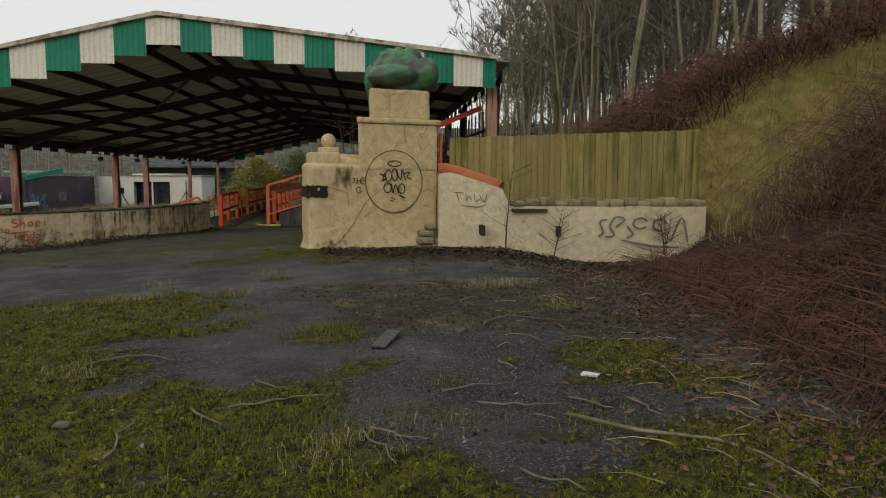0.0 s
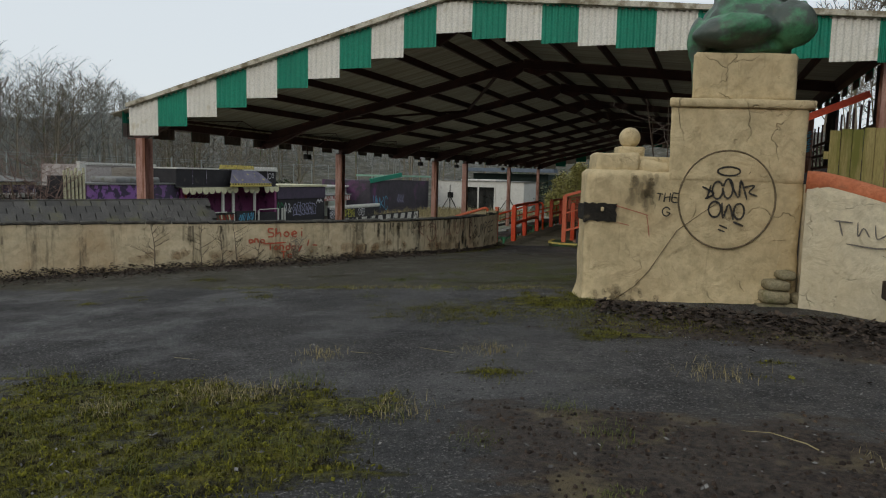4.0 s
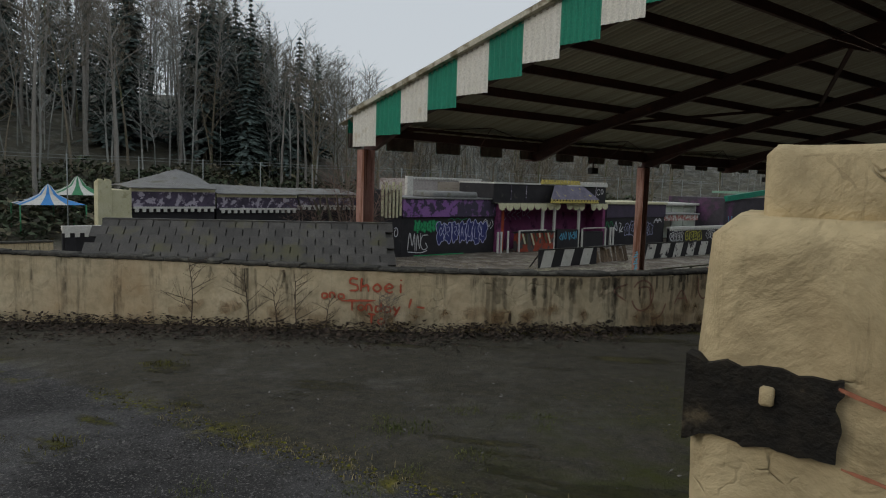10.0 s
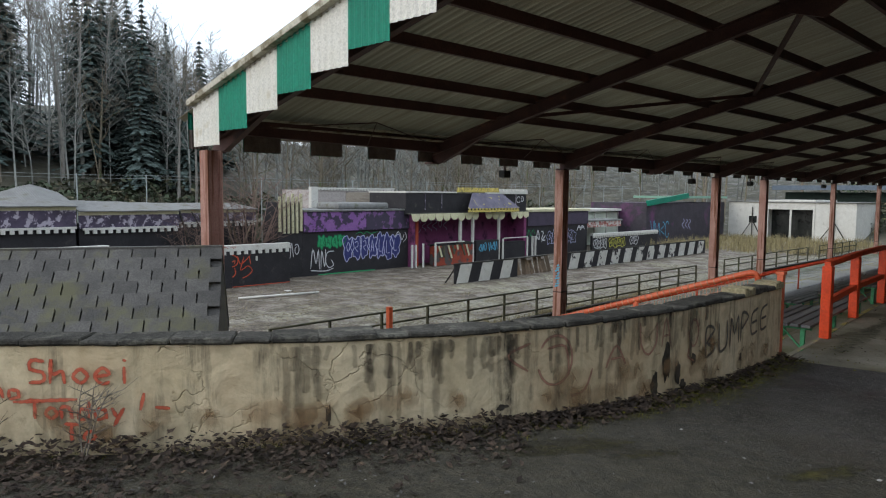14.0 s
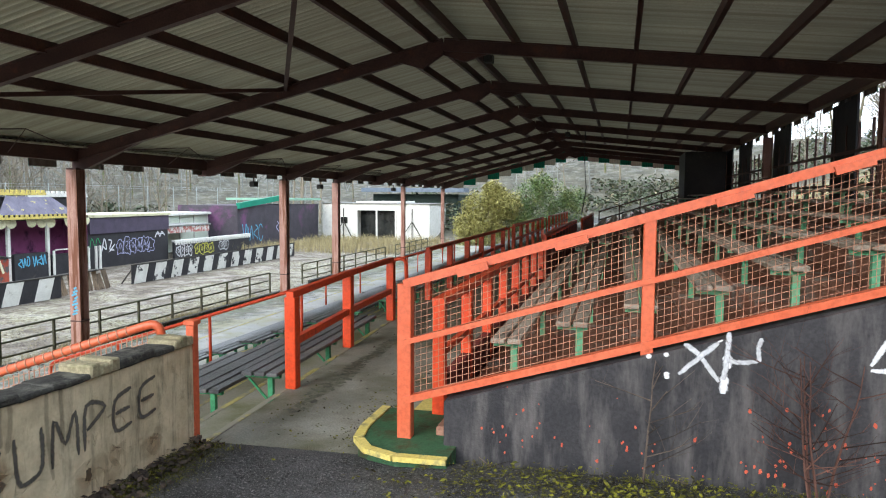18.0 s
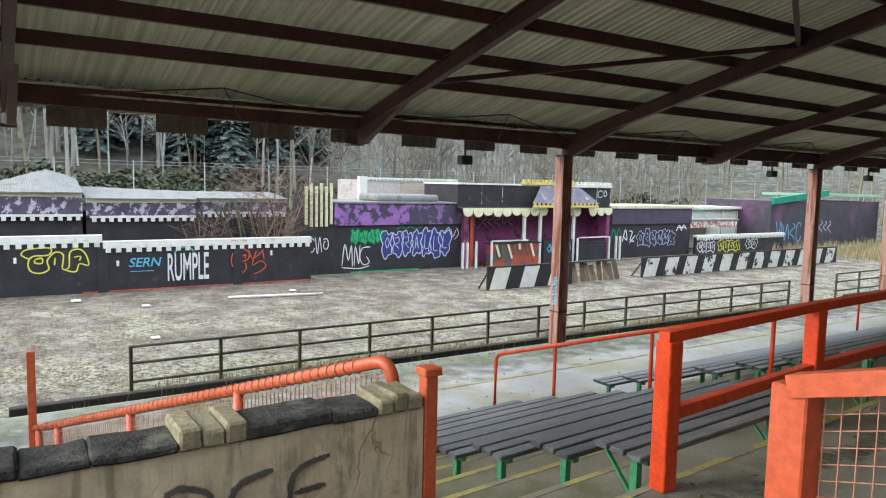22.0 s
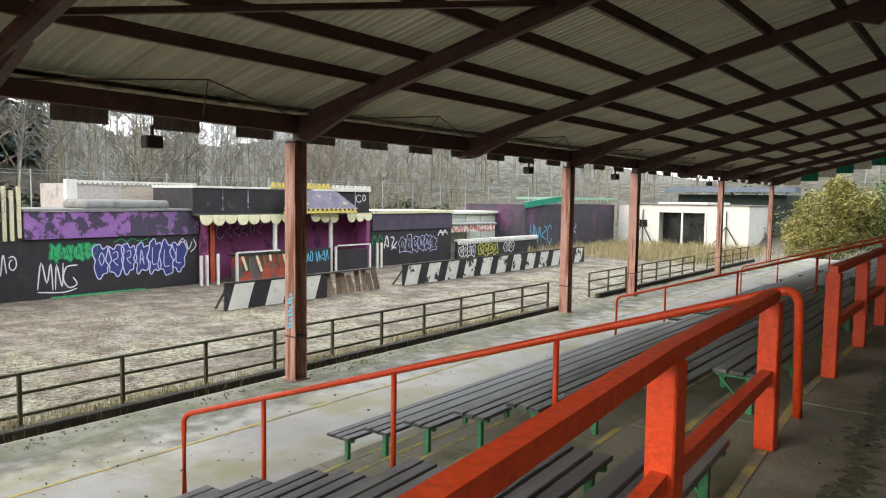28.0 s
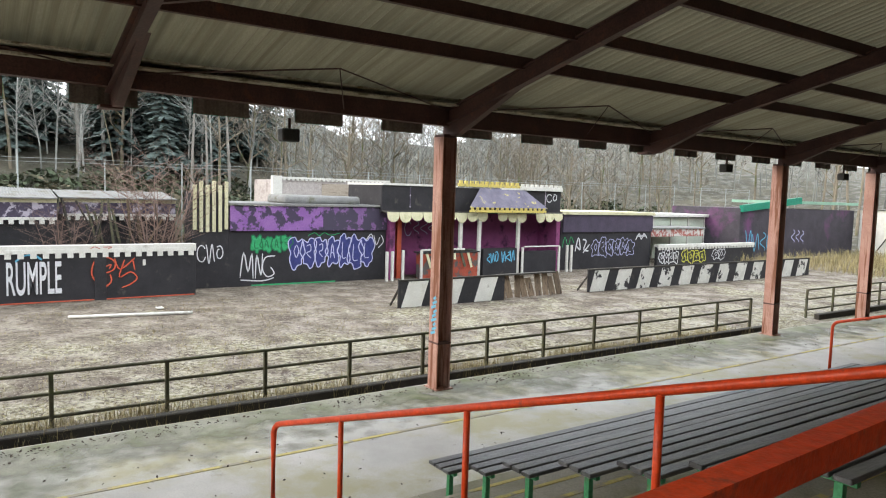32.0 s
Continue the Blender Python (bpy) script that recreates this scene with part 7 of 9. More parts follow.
part("red_post", B(-0.6, -0.4, k_(48.5), k_(48.75), 0, zz(0.6), 0.01), spray_red, kk)
part("counter", B(-0.2, 0.4, k_(49.5), k_(52.9), 0, zz(-1.35), 0.02), mat("torn_red", (0.32, 0.06, 0.035), (0.45, 0.1, 0.06), 2, 0.8, 0.3, 30, c3=(0.1, 0.09, 0.085), s3=1.3, cut=0.52, soft=0.02), kk, "faded red counter with torn boards")
part("counter", B(-0.2, 0.35, k_(53.3), k_(55.6), 0, zz(-1.2), 0.02), black_paint, kk, "black counter with blue letters")
part("counter", B(-0.2, 0.35, k_(56.0), k_(58.5), 0, zz(-1.4), 0.02), black_paint, kk)
part("counter_top", B(-0.3, 0.46, k_(49.4), k_(53.0), zz(-1.35), zz(-1.28), 0.01), black_paint, kk)
for y in (48.35, 49.4, 58.6, 55.9):
    part("rail_post", B(0.4, 0.5, k_(y) - 0.06, k_(y) + 0.06, 0, zz(-1.15), 0.01), white_paint, kk)
part("top_rail", B(0.42, 0.5, k_(49.4), k_(52.0), zz(-1.2), zz(-1.12), 0.01), white_paint, kk)
part("top_rail", B(0.42, 0.5, k_(56.0), k_(58.6), zz(-1.15), zz(-1.08), 0.01), white_paint, kk)
part("torn_sheet", lump(B(0.0, 0.5, k_(51.2), k_(52.8), zz(-1.3), zz(-1.18)), 0.12, 2.0), dark_timber, kk)
for i in range(7):
    rnd = random.Random(i)
    part("torn_strip", beam(bmesh.new(), (0.43, k_(49.7 + 0.42 * i), zz(-1.3)), (0.5 + 0.1 * (i % 2), k_(49.8 + 0.42 * i + rnd.uniform(-0.2, 0.2)), zz(-1.3 - rnd.uniform(0.3, 0.9))), 0.14, 0.02, (1, 0, 0)), rail_green if i % 2 else cream_wood, kk)
front_scribble(kk, 31, k_(49.6), k_(52.5), zz(-0.6), zz(0.3), 6, spray_lilac, 0.02, -1.58)
front_scribble(kk, 32, k_(53.5), k_(54.3), zz(-2.0), zz(-1.35), 3, spray_blue, 0.035, 0.365)
front_scribble(kk, 33, k_(54.5), k_(55.4), zz(-1.95), zz(-1.35), 3, spray_blue, 0.035, 0.365)
front_scribble(kk, 34, k_(58.0), k_(58.8), zz(1.3), zz(1.75), 2, spray_white, 0.03, -0.085)
for y in (47.45, 47.75):
    part("white_post", B(0.3, 0.42, k_(y), k_(y) + 0.12, 0, zz(-1.2), 0.01), white_paint, kk)
for y in (59.25, 59.6):
    part("white_post", B(0.3, 0.42, k_(y), k_(y) + 0.13, 0, zz(-1.1), 0.01), white_paint, kk)

# black block with cream roof strip
b2 = thing("black_shop", "black shop block with white tags and a cream roof edge", "shop", (FRONT, 59.5, ARENA))
part("wall", B(-4, 0, 0, 8.0, -0.1, zz(0.62), 0.01), black_paint, b2)
part("fascia", B(0, 0.1, 0.1, 8.0, zz(-0.42), zz(0.6), 0.01), mat("dull_purple", (0.06, 0.05, 0.075), (0.09, 0.07, 0.11), 2, 0.75, 0.2, 30), b2)
part("roof_edge", B(-4.1, 0.2, -0.1, 8.1, zz(0.62), zz(0.8), 0.01), cream_wood, b2)
bubbles(b2, 41, 2.6, 6.3, zz(-2.0), zz(-0.72), 6, spray_lilac, 0.022, 0.012, None, "large pale outlined spray letter")
tag_lines(b2, 1.2, 2.4, zz(-1.75), zz(-0.75), [[(0, .2), (.2, 1), (.35, .3), (.1, .5)], [(.5, .9), (.75, .8), (.6, .3), (.95, .2)], [(.55, .1), (1, .6)]], spray_white, 0.05, 0.012, "thick white sprayed tag")
tag_lines(b2, 0.15, 1.1, zz(-1.4), zz(-0.6), [[(0, .1), (.2, .9), (.5, .2), (.7, .9), (1, .4)]], spray_green, 0.025, 0.012, "thin green tag")
tag_lines(b2, 6.5, 7.6, zz(-1.0), zz(-0.5), [[(0, .1), (.3, .9), (.5, .2), (.7, .9), (1, .3)], [(.1, .6), (.9, .6)]], spray_white, 0.05, 0.012, "thick white tag")

# pale building and low toothed wall beyond
wb = thing("pale_pavilion", "pale green-white panelled pavilion with a flat roof", "building", (-36.5, 66.0, ARENA))
for i in range(7):
    part("panel", B(-3, 0, 2.0 * i, 2.0 * i + 1.9, 0, zz(0.35), 0.01), mat("pale_panel", (0.55, 0.62, 0.52), (0.66, 0.7, 0.6), 1.5, 0.7, 0.1, 30) if i == 0 else bpy.data.materials["pale_panel"], wb)
    part("post", B(0, 0.08, 2.0 * i + 1.9, 2.0 * i + 2.0, 0, zz(0.4), 0.01), white_paint, wb)
part("roof", B(-3.3, 0.4, -0.2, 14.2, zz(0.4), zz(0.62), 0.02), white_paint, wb)
part("lower_roof", B(0.3, 2.6, 2.5, 8.5, zz(-0.35), zz(-0.22), 0.02), roof_felt, wb)
part("red_band", B(0.4, 2.5, 2.6, 8.4, zz(-0.85), zz(-0.35), 0.01), mat("worn_red_sign", (0.4, 0.12, 0.1), (0.46, 0.2, 0.17), 2, 0.8, 0.2, 30, c3=(0.6, 0.57, 0.53), s3=3, cut=0.5, soft=0.02), wb, "worn red and white sign band")
lw = thing("castle_wall", "low black wall with small white teeth and pale tags", "wall", (-32.6, 67.7, ARENA))
part("wall", B(-0.2, 0, 0, 10.8, -0.1, zz(-1.4), 0.01), black_paint, lw)
part("coping", B(-0.26, 0.06, 0, 10.8, zz(-1.4), zz(-1.26), 0.01), white_paint, lw)
teeth(lw, 0.02, 0, 10.8, zz(-1.36), 0.1, 0.14, 0.16, white_paint, 0.05)
bubbles(lw, 51, 0.2, 2.1, zz(-2.5), zz(-1.6), 4, spray_white, 0.035, 0.02)
bubbles(lw, 52, 2.5, 5.0, zz(-2.5), zz(-1.65), 4, spray_yellow, 0.035, 0.02)
bubbles(lw, 53, 5.9, 7.2, zz(-2.4), zz(-1.65), 2, spray_white, 0.03, 0.02)

gb = thing("green_roof_hall", "long dark hall with a green ribbed roof edge", "building", (-33.5, 78.0, ARENA))
part("wall", B(-6, 0, 0, 17.0, -0.1, zz(1.2), 0.01), mat("dark_hall", (0.045, 0.04, 0.05), (0.075, 0.065, 0.08), 1.2, 0.75, 0.2, 30, c3=(0.13, 0.05, 0.12), s3=0.35, cut=0.6), gb)
part("roof_edge", beam(bmesh.new(), (0.05, 0.0, zz(1.17)), (0.05, 8.0, zz(1.9)), 0.3, 0.5), green_tin, gb, "green ribbed roof edge")
part("roof_edge", B(-6, 0.2, 8.0, 17.2, zz(1.62), zz(1.85), 0.01), mat("pale_green", (0.22, 0.4, 0.3), (0.3, 0.48, 0.36), 1.5, 0.7, 0.1, 30), gb)
front_scribble(gb, 61, 0.8, 4.5, zz(-2.2), zz(-0.4), 4, spray_blue, 0.05, 0.02)
front_scribble(gb, 62, 7.0, 9.0, zz(-1.6), zz(-0.5), 3, spray_lilac, 0.04, 0.02)

gr = thing("white_garage", "white rendered garage with a wide dark opening", "building", (-33.0, 95.0, ARENA))
part("wall", B(0, 4.0, 0, 7, -0.2, zz(1.3), 0.02), white_paint, gr)
part("wall", B(8.7, 12.4, 0, 7, -0.2, zz(1.3), 0.02), white_paint, gr)
part("lintel", B(4.0, 8.7, 0, 7, zz(0.55), zz(1.55), 0.02), white_paint, gr)
# near-black sheet behind the doorway: the shade inside put in as colour
part("inside", B(4.0, 8.7, 1.5, 1.6, -0.2, zz(0.55)), glass_and_shade, gr, "near-black sheet for the shade inside")
part("window", B(2.2, 3.0, -0.02, 0.05, zz(-0.9), zz(-0.2)), glass_and_shade, gr, "small dark window")
for x in (4.0, 6.3, 8.5):
    part("door_frame", B(x, x + 0.18, -0.05, 0.1, 0, zz(0.55), 0.01), white_paint, gr)
for x0, x1 in ((1.6, 3.6), (9.4, 11.6)):
    part("strut", beam(bmesh.new(), (x0, -0.4, 0.3), ((x0 + x1) / 2, -0.2, 2.0), 0.08, 0.08), dark_timber, gr)
    part("strut", beam(bmesh.new(), ((x0 + x1) / 2, -0.2, 2.0), (x1, -0.4, 0.3), 0.08, 0.08), dark_timber, gr)
    part("strut", beam(bmesh.new(), ((x0 + x1) / 2, -0.2, 0), ((x0 + x1) / 2, -0.2, 3.4), 0.08, 0.08), dark_timber, gr)
part("roof", B(-0.2, 12.6, -0.2, 7.2, zz(1.3), zz(1.36), 0.01), roof_felt, gr)
dh = thing("dark_roofed_hall", "dark hall with a bluish sheet roof behind the garage", "building", (-31.0, 106.0, ARENA))
part("wall", B(0, 11, 0, 8, 0, zz(2.4), 0.02), mat("deep_green_wall", (0.02, 0.035, 0.03), (0.035, 0.055, 0.045), 2, 0.8, 0.2, 30), dh)
part("roof", beam(bmesh.new(), (-0.8, -0.8, zz(2.9)), (12.2, -0.8, zz(2.9)), 2.6, 0.5), mat("blue_sheet", (0.1, 0.13, 0.17), (0.15, 0.18, 0.22), 2, 0.6, 0.2, 30), dh)

# tall wire perimeter fence behind the shops
pf = thing("perimeter_fence", "tall dark green wire perimeter fence on posts", "fence", (-47.0, 4.0, ARENA))
for i in range(24):
    y = 4.2 * i
    part("post", tube(bmesh.new(), [(0, y, 0), (0, y, 5.6)], 0.035, 6), fence_grey, pf)
for z in (5.55, 5.35):
    part("line_wire", tube(bmesh.new(), [(0, 4.2 * i, z - (0.05 if i % 2 else 0)) for i in range(24)], 0.012, 4), fence_grey, pf)
for i in (2, 8, 9, 15):
    part("brace", beam(bmesh.new(), (0, 4.2 * i, 5.3), (0, 4.2 * i + 1.8, 3.0), 0.06, 0.06), rail_green, pf)

# striped tents far to the side
def tent(x, y, s, canvas, label):
    t = thing("pointed_tent", label, "tent", (x, y, low(x, y)), "pointed tents")
    bm = bmesh.new()
    H = 2.0
    prof = [(1.0, 0.0), (0.62, 0.28), (0.3, 0.62), (0.1, 1.15), (0.0, 1.3)]
    for par in (0, 1):
        bm = bmesh.new()
        for k in range(par, 16, 2):
            a0, a1 = 2 * math.pi * k / 16, 2 * math.pi * (k + 1) / 16
            sq = lambda a: 1 / max(abs(math.cos(a)), abs(math.sin(a)))
            for (r0, h0), (r1, h1) in zip(prof, prof[1:]):
                f0, f1 = sq(a0), sq(a1)
                mixr = lambda r, f: r * (1 + (f - 1) * r)
                vs = [(s * mixr(r0, f0) * math.cos(a0), s * mixr(r0, f0) * math.sin(a0), H + s * h0 * 0.54), (s * mixr(r0, f1) * math.cos(a1), s * mixr(r0, f1) * math.sin(a1), H + s * h0 * 0.54), (s * mixr(r1, f1) * math.cos(a1), s * mixr(r1, f1) * math.sin(a1), H + s * h1 * 0.54), (s * mixr(r1, f0) * math.cos(a0), s * mixr(r1, f0) * math.sin(a0), H + s * h1 * 0.54)]
                bm.faces.new([bm.verts.new(v) for v in (vs if r1 > 0 else vs[:3])])
        part("canvas", bm, canvas if par else white_paint, t)
    for sx in (-1, 1):
        for sy in (-1, 1):
            part("pole", tube(bmesh.new(), [(sx * s, sy * s, 0), (sx * s, sy * s, H)], 0.05, 6), green_paint, t)
    return t


tent(-52.0, 24.8, 1.9, blue_canvas, "blue and white striped pointed tent")
tent(-55.0, 27.2, 1.9, green_paint, "green and white striped pointed tent")

# ---- back of the stand ----
tagged(part("wall_hut", B(2.6, 4.7, 63.0, 67.0, 1.6, 4.62, 0.02), black_paint), "black boarded hut at the back of the stand", "hut", kind="structure")
bw = thing("back_screen", "black boarded screen panels along the back of the stand", "screen", (4.95, 27.0, 1.9))
for ya, yb in ((0.0, 2.4), (8.0, 10.1), (15.3, 17.4), (22.5, 25.1), (30.0, 33.3), (35.5, 54.0)):
    n = max(2, round((yb - ya) / 0.5))
    for q in range(n):
        part("board", B(-0.03, 0.03, ya + (yb - ya) * q / n + 0.004, ya + (yb - ya) * (q + 1) / n - 0.004, 0, 2.85 - 0.12 * (q % 2)), black_paint, bw)
for k in range(3):
    part("rail", B(-0.11, -0.05, 0, 54.0, 1.35 - 0.42 * k, 1.43 - 0.42 * k), steel, bw)
for q in range(54):
    part("upright", B(-0.05, 0.0, 1.0 * q, 1.0 * q + 0.07, 0, 2.1), steel, bw)
rail_posts("cross_railing", [(-2.0 + 1.2 * i, 66.5, 0.25 + 0.39 * i) for i in range(6)], 1.0, 0.5, "dark railing stepping up the far end of the terrace", "back railings", 0.07, steel)


def floodlight(x, y, z):
    f = thing("floodlight", "small black floodlight hung under the roof", "floodlight", (x, y, z), "floodlights")
    part("housing", box(bmesh.new(), -0.11, 0.11, -0.16, 0.16, -0.22, 0.0, 0.02, m=pose(0, 0, 0, 0, 25, 0)), cable_m, f)
    part("lens", B(-0.125, -0.115, -0.13, 0.13, -0.19, -0.03), glass_and_shade, f)
    part("bracket", B(-0.02, 0.02, -0.02, 0.02, 0.0, 0.18), steel, f)


for y in (35.6, 48.2, 54.6, 66.0):
    floodlight(COLX + 0.35, y, 2.66)
floodlight(-4.1, 40.8, roof_z(-4.1) - 0.2)
floodlight(-3.3, 57.4, roof_z(-3.3) - 0.62)
cb = tagged(part("hanging_cable", tube(bmesh.new(), [(-2.6, 60, roof_z(-2.6) - 0.3), (-2.62, 60, 4.2), (-2.5, 60, 2.6), (-2.7, 60, 1.2)], 0.03, 5), cable_m), "loose black cable hanging from the roof", "cable")

# ---- trees ----
def limb(bm, p, d, length, r, depth, rnd, n=5, out=None, droop=0.0, split=3):
    """A tapered crooked limb with side branches; thin ends go to out."""
    pts, rad = [p.copy()], []
    seg = 4 if depth > 1 else 2
    for i in range(seg):
        d = (d + Vector((rnd.uniform(-1, 1), rnd.uniform(-1, 1), rnd.uniform(-0.6, 0.9) - droop)) * 0.17).normalized()
        pts.append(pts[-1] + d * length / seg)
    tgt = bm if depth > 1 or out is None else out
    if out is not None:
        r = max(r, 0.022)
    tube(tgt, pts, r, n if depth > 1 else 3, r * 0.35, cap=False)
    if depth <= 0:
        return
    for k in range(split + (2 if depth == 1 else 0)):
        t = rnd.uniform(0.3, 1.0)
        i = min(seg - 1, int(t * seg))
        q = pts[i].lerp(pts[i + 1], t * seg - i)
        a = rnd.uniform(0, 6.28)
        side = Vector((math.cos(a), math.sin(a), rnd.uniform(0.1, 0.7)))
        limb(bm, q, (d * 0.7 + side * 0.75).normalized(), length * rnd.uniform(0.45, 0.65), r * (1 - 0.6 * t) * 0.6, depth - 1, rnd, max(3, n - 1), out, droop, split)


def bare_tree(seed, height, r, bare, label, bark_m, twig_m, lean=0.05, splits=8):
    rnd = random.Random(seed)
    t = thing("bare_tree", label, "tree", (0, 0, -200), "bare winter trees")
    tb, cbm = bmesh.new(), bmesh.new()
    pts = [Vector((0, 0, -0.3))]
    d = Vector((rnd.uniform(-lean, lean), rnd.uniform(-lean, lean), 1)).normalized()
    for i in range(8):
        d = (d + Vector((rnd.uniform(-1, 1), rnd.uniform(-1, 1), 0)) * 0.06).normalized()
        pts.append(pts[-1] + d * height / 8)
    tube(tb, pts, r, 7, r * 0.15, cap=False)
    for k in range(splits):
        f = bare + (0.97 - bare) * k / splits
        i = min(7, int(f * 8))
        q = pts[i].lerp(pts[i + 1], f * 8 - i)
        a = k * 2.4 + rnd.uniform(-0.5, 0.5)
        side = Vector((math.cos(a), math.sin(a), rnd.uniform(0.5, 1.1))).normalized()
        limb(tb, q, side, height * rnd.uniform(0.2, 0.34) * (1.15 - 0.6 * f), r * (1 - 0.75 * f) * 0.6, 3, rnd, 5, cbm, split=3)
    part("trunk", tb, bark_m, t)
    part("crown", cbm, twig_m, t, "crown of fine bare twigs")
    t["tall"] = height * 1.12
    return t


def conifer(seed, height):
    rnd = random.Random(seed)
    t = thing("conifer", "tall dark green spruce on the wooded slope", "tree", (0, 0, -200), "dark conifers")
    tb = bmesh.new()
    tube(tb, [(0, 0, -0.3), (0, 0, height * 0.5), (0, 0, height)], 0.22, 6, 0.03, cap=False)
    part("trunk", tb, bark, t)
    vs, fs = [], []
    z = height * 0.08
    while z < height:
        R = ((height - z) * 0.27 + 0.2) * rnd.uniform(0.75, 1.15)
        m = 12 if z < height * 0.8 else 7
        for k in range(m):
            a = rnd.uniform(0, 6.28)
            L = R * rnd.uniform(0.6, 1.15)
            for j in range(9):
                f = (j + 0.5) / 9
                c = Vector((math.cos(a) * L * f, math.sin(a) * L * f, z - L * 0.28 * f + rnd.uniform(-0.1, 0.1)))
                s = (0.14 + 0.22 * (1 - f)) * (0.5 + R * 0.28)
                b = len(vs)
                u = Vector((-math.sin(a), math.cos(a), rnd.uniform(-0.3, 0.3)))
                o = Vector((math.cos(a), math.sin(a), -0.5))
                vs.extend([c - u * s, c + o * s * 0.9 + u * s * 0.15, c + u * s, c - o * s * 0.3 + Vector((0, 0, s * 0.2))])
                fs.append((b, b + 1, b + 2, b + 3))
        z += 0.3 + 0.012 * height
    me = bpy.data.meshes.new("crown")
    me.from_pydata(vs, [], fs)
    me.materials.append(needle)
    ob = new("crown", me)
    ob.parent = t
    t["tall"] = height
    return t


protos = [bare_tree(1, 13, 0.16, 0.35, "slender bare grey tree in the winter wood", bark, twig),
          bare_tree(2, 15, 0.18, 0.45, "tall bare grey tree in the winter wood", bark, twig),
          bare_tree(3, 11, 0.2, 0.22, "spreading bare tree in the winter wood", bark, twig, 0.1, 10),
          bare_tree(4, 14, 0.14, 0.5, "thin straight bare tree in the winter wood", bark, twig)]
tall = [bare_tree(11, 19, 0.24, 0.62, "tall pale-trunked tree on the slope", pale_bark, twig, 0.06, 7),
        bare_tree(12, 21, 0.26, 0.66, "tall pale-trunked tree on the slope", pale_bark, twig, 0.1, 7)]
firs = [conifer(21, 17.0), conifer(22, 14.0), conifer(23, 19.0)]
rndv = random.Random(77)


SKYLINE = [(-95, 21.0), (-72, 18.0), (-66, 14.5), (-63, 12.4), (-60, 11.7), (-58, 9.6), (-54, 9.1), (-51, 9.3), (-49, 7.8), (-46, 6.3), (-42, 5.8), (-38, 5.6), (-34, 6.8), (-28, 9.0), (-20, 14.0)]


def tallest(x, y):
    """How tall a tree of the far woods grows here."""
    if x > -40 or y < 14:
        return 99.0
    d = math.hypot(x, y - 14)
    return max(3.0, 1.9 + d * math.tan(radians(lerp_table(math.degrees(math.atan2(x, y - 14)), SKYLINE))) - ground_z(x, y))


def plant(kind, x, y, s=1.0):
    s = min(s, tallest(x, y) * rndv.uniform(0.72, 1.0) / kind.get("tall", 13.0))
    copy_thing(kind, Matrix.LocRotScale((x, y, ground_z(x, y) - 0.1), Euler((0, 0, rndv.uniform(0, 6.28))), None) @ Matrix.Diagonal((s, s, s, 1)))


def grove(kinds, n, xr, yr, sr=(0.8, 1.2), keep=lambda x, y: True, gap=1.6):
    done = []
    tries = 0
    while len(done) < n and tries < n * 30:
        tries += 1
        x, y = rndv.uniform(*xr), rndv.uniform(*yr)
        if keep(x, y) and all((x - a) ** 2 + (y - b) ** 2 > gap * gap for a, b in done):
            done.append((x, y))
            plant(rndv.choice(kinds), x, y, rndv.uniform(*sr))


slim = [bare_tree(31, 13, 0.09, 0.55, "slender straight bare pole tree on the bank", bark, twig, 0.08, 6),
        bare_tree(32, 11, 0.075, 0.45, "slender straight bare pole tree on the bank", bark, twig, 0.1, 6),
        bare_tree(33, 14, 0.13, 0.5, "slender straight bare tree on the bank", bark, twig, 0.06, 7)]
grove(slim, 84, (7.5, 20), (24, 56), (0.8, 1.2), gap=0.8)
grove(slim + protos, 30, (12, 34), (26, 90), (0.85, 1.25))
grove(slim, 9, (19, 34), (8, 26), (0.7, 1.1))
grove(protos, 62, (-84, -52), (46, 118), (0.75, 1.15), gap=1.8)
grove(slim + protos, 34, (-46, 30), (104, 138), (0.8, 1.2), lambda x, y: not (-34 < x < -17 and y < 116), gap=1.5)
grove(tall, 34, (-82, -57), (8, 50), (0.8, 1.1), gap=2.2)
grove(tall, 10, (-100, -70), (-18, 14), (0.8, 1.1), gap=3.0)
grove(slim + protos, 22, (-84, -60), (-14, 44), (0.8, 1.1), gap=2.0)
grove(firs, 13, (-84, -67), (34, 54), (0.85, 1.15), gap=2.4)
grove(firs, 11, (-80, -66), (42, 60), (0.9, 1.2), lambda x, y: -71 < math.degrees(math.atan2(x, y - 14)) < -59.5, gap=1.7)
grove(firs, 14, (-100, -80), (-4, 46), (0.8, 1.15), gap=3.0)
grove([protos[2]], 9, (-56, -49), (52, 90), (0.7, 0.95), gap=3.0)


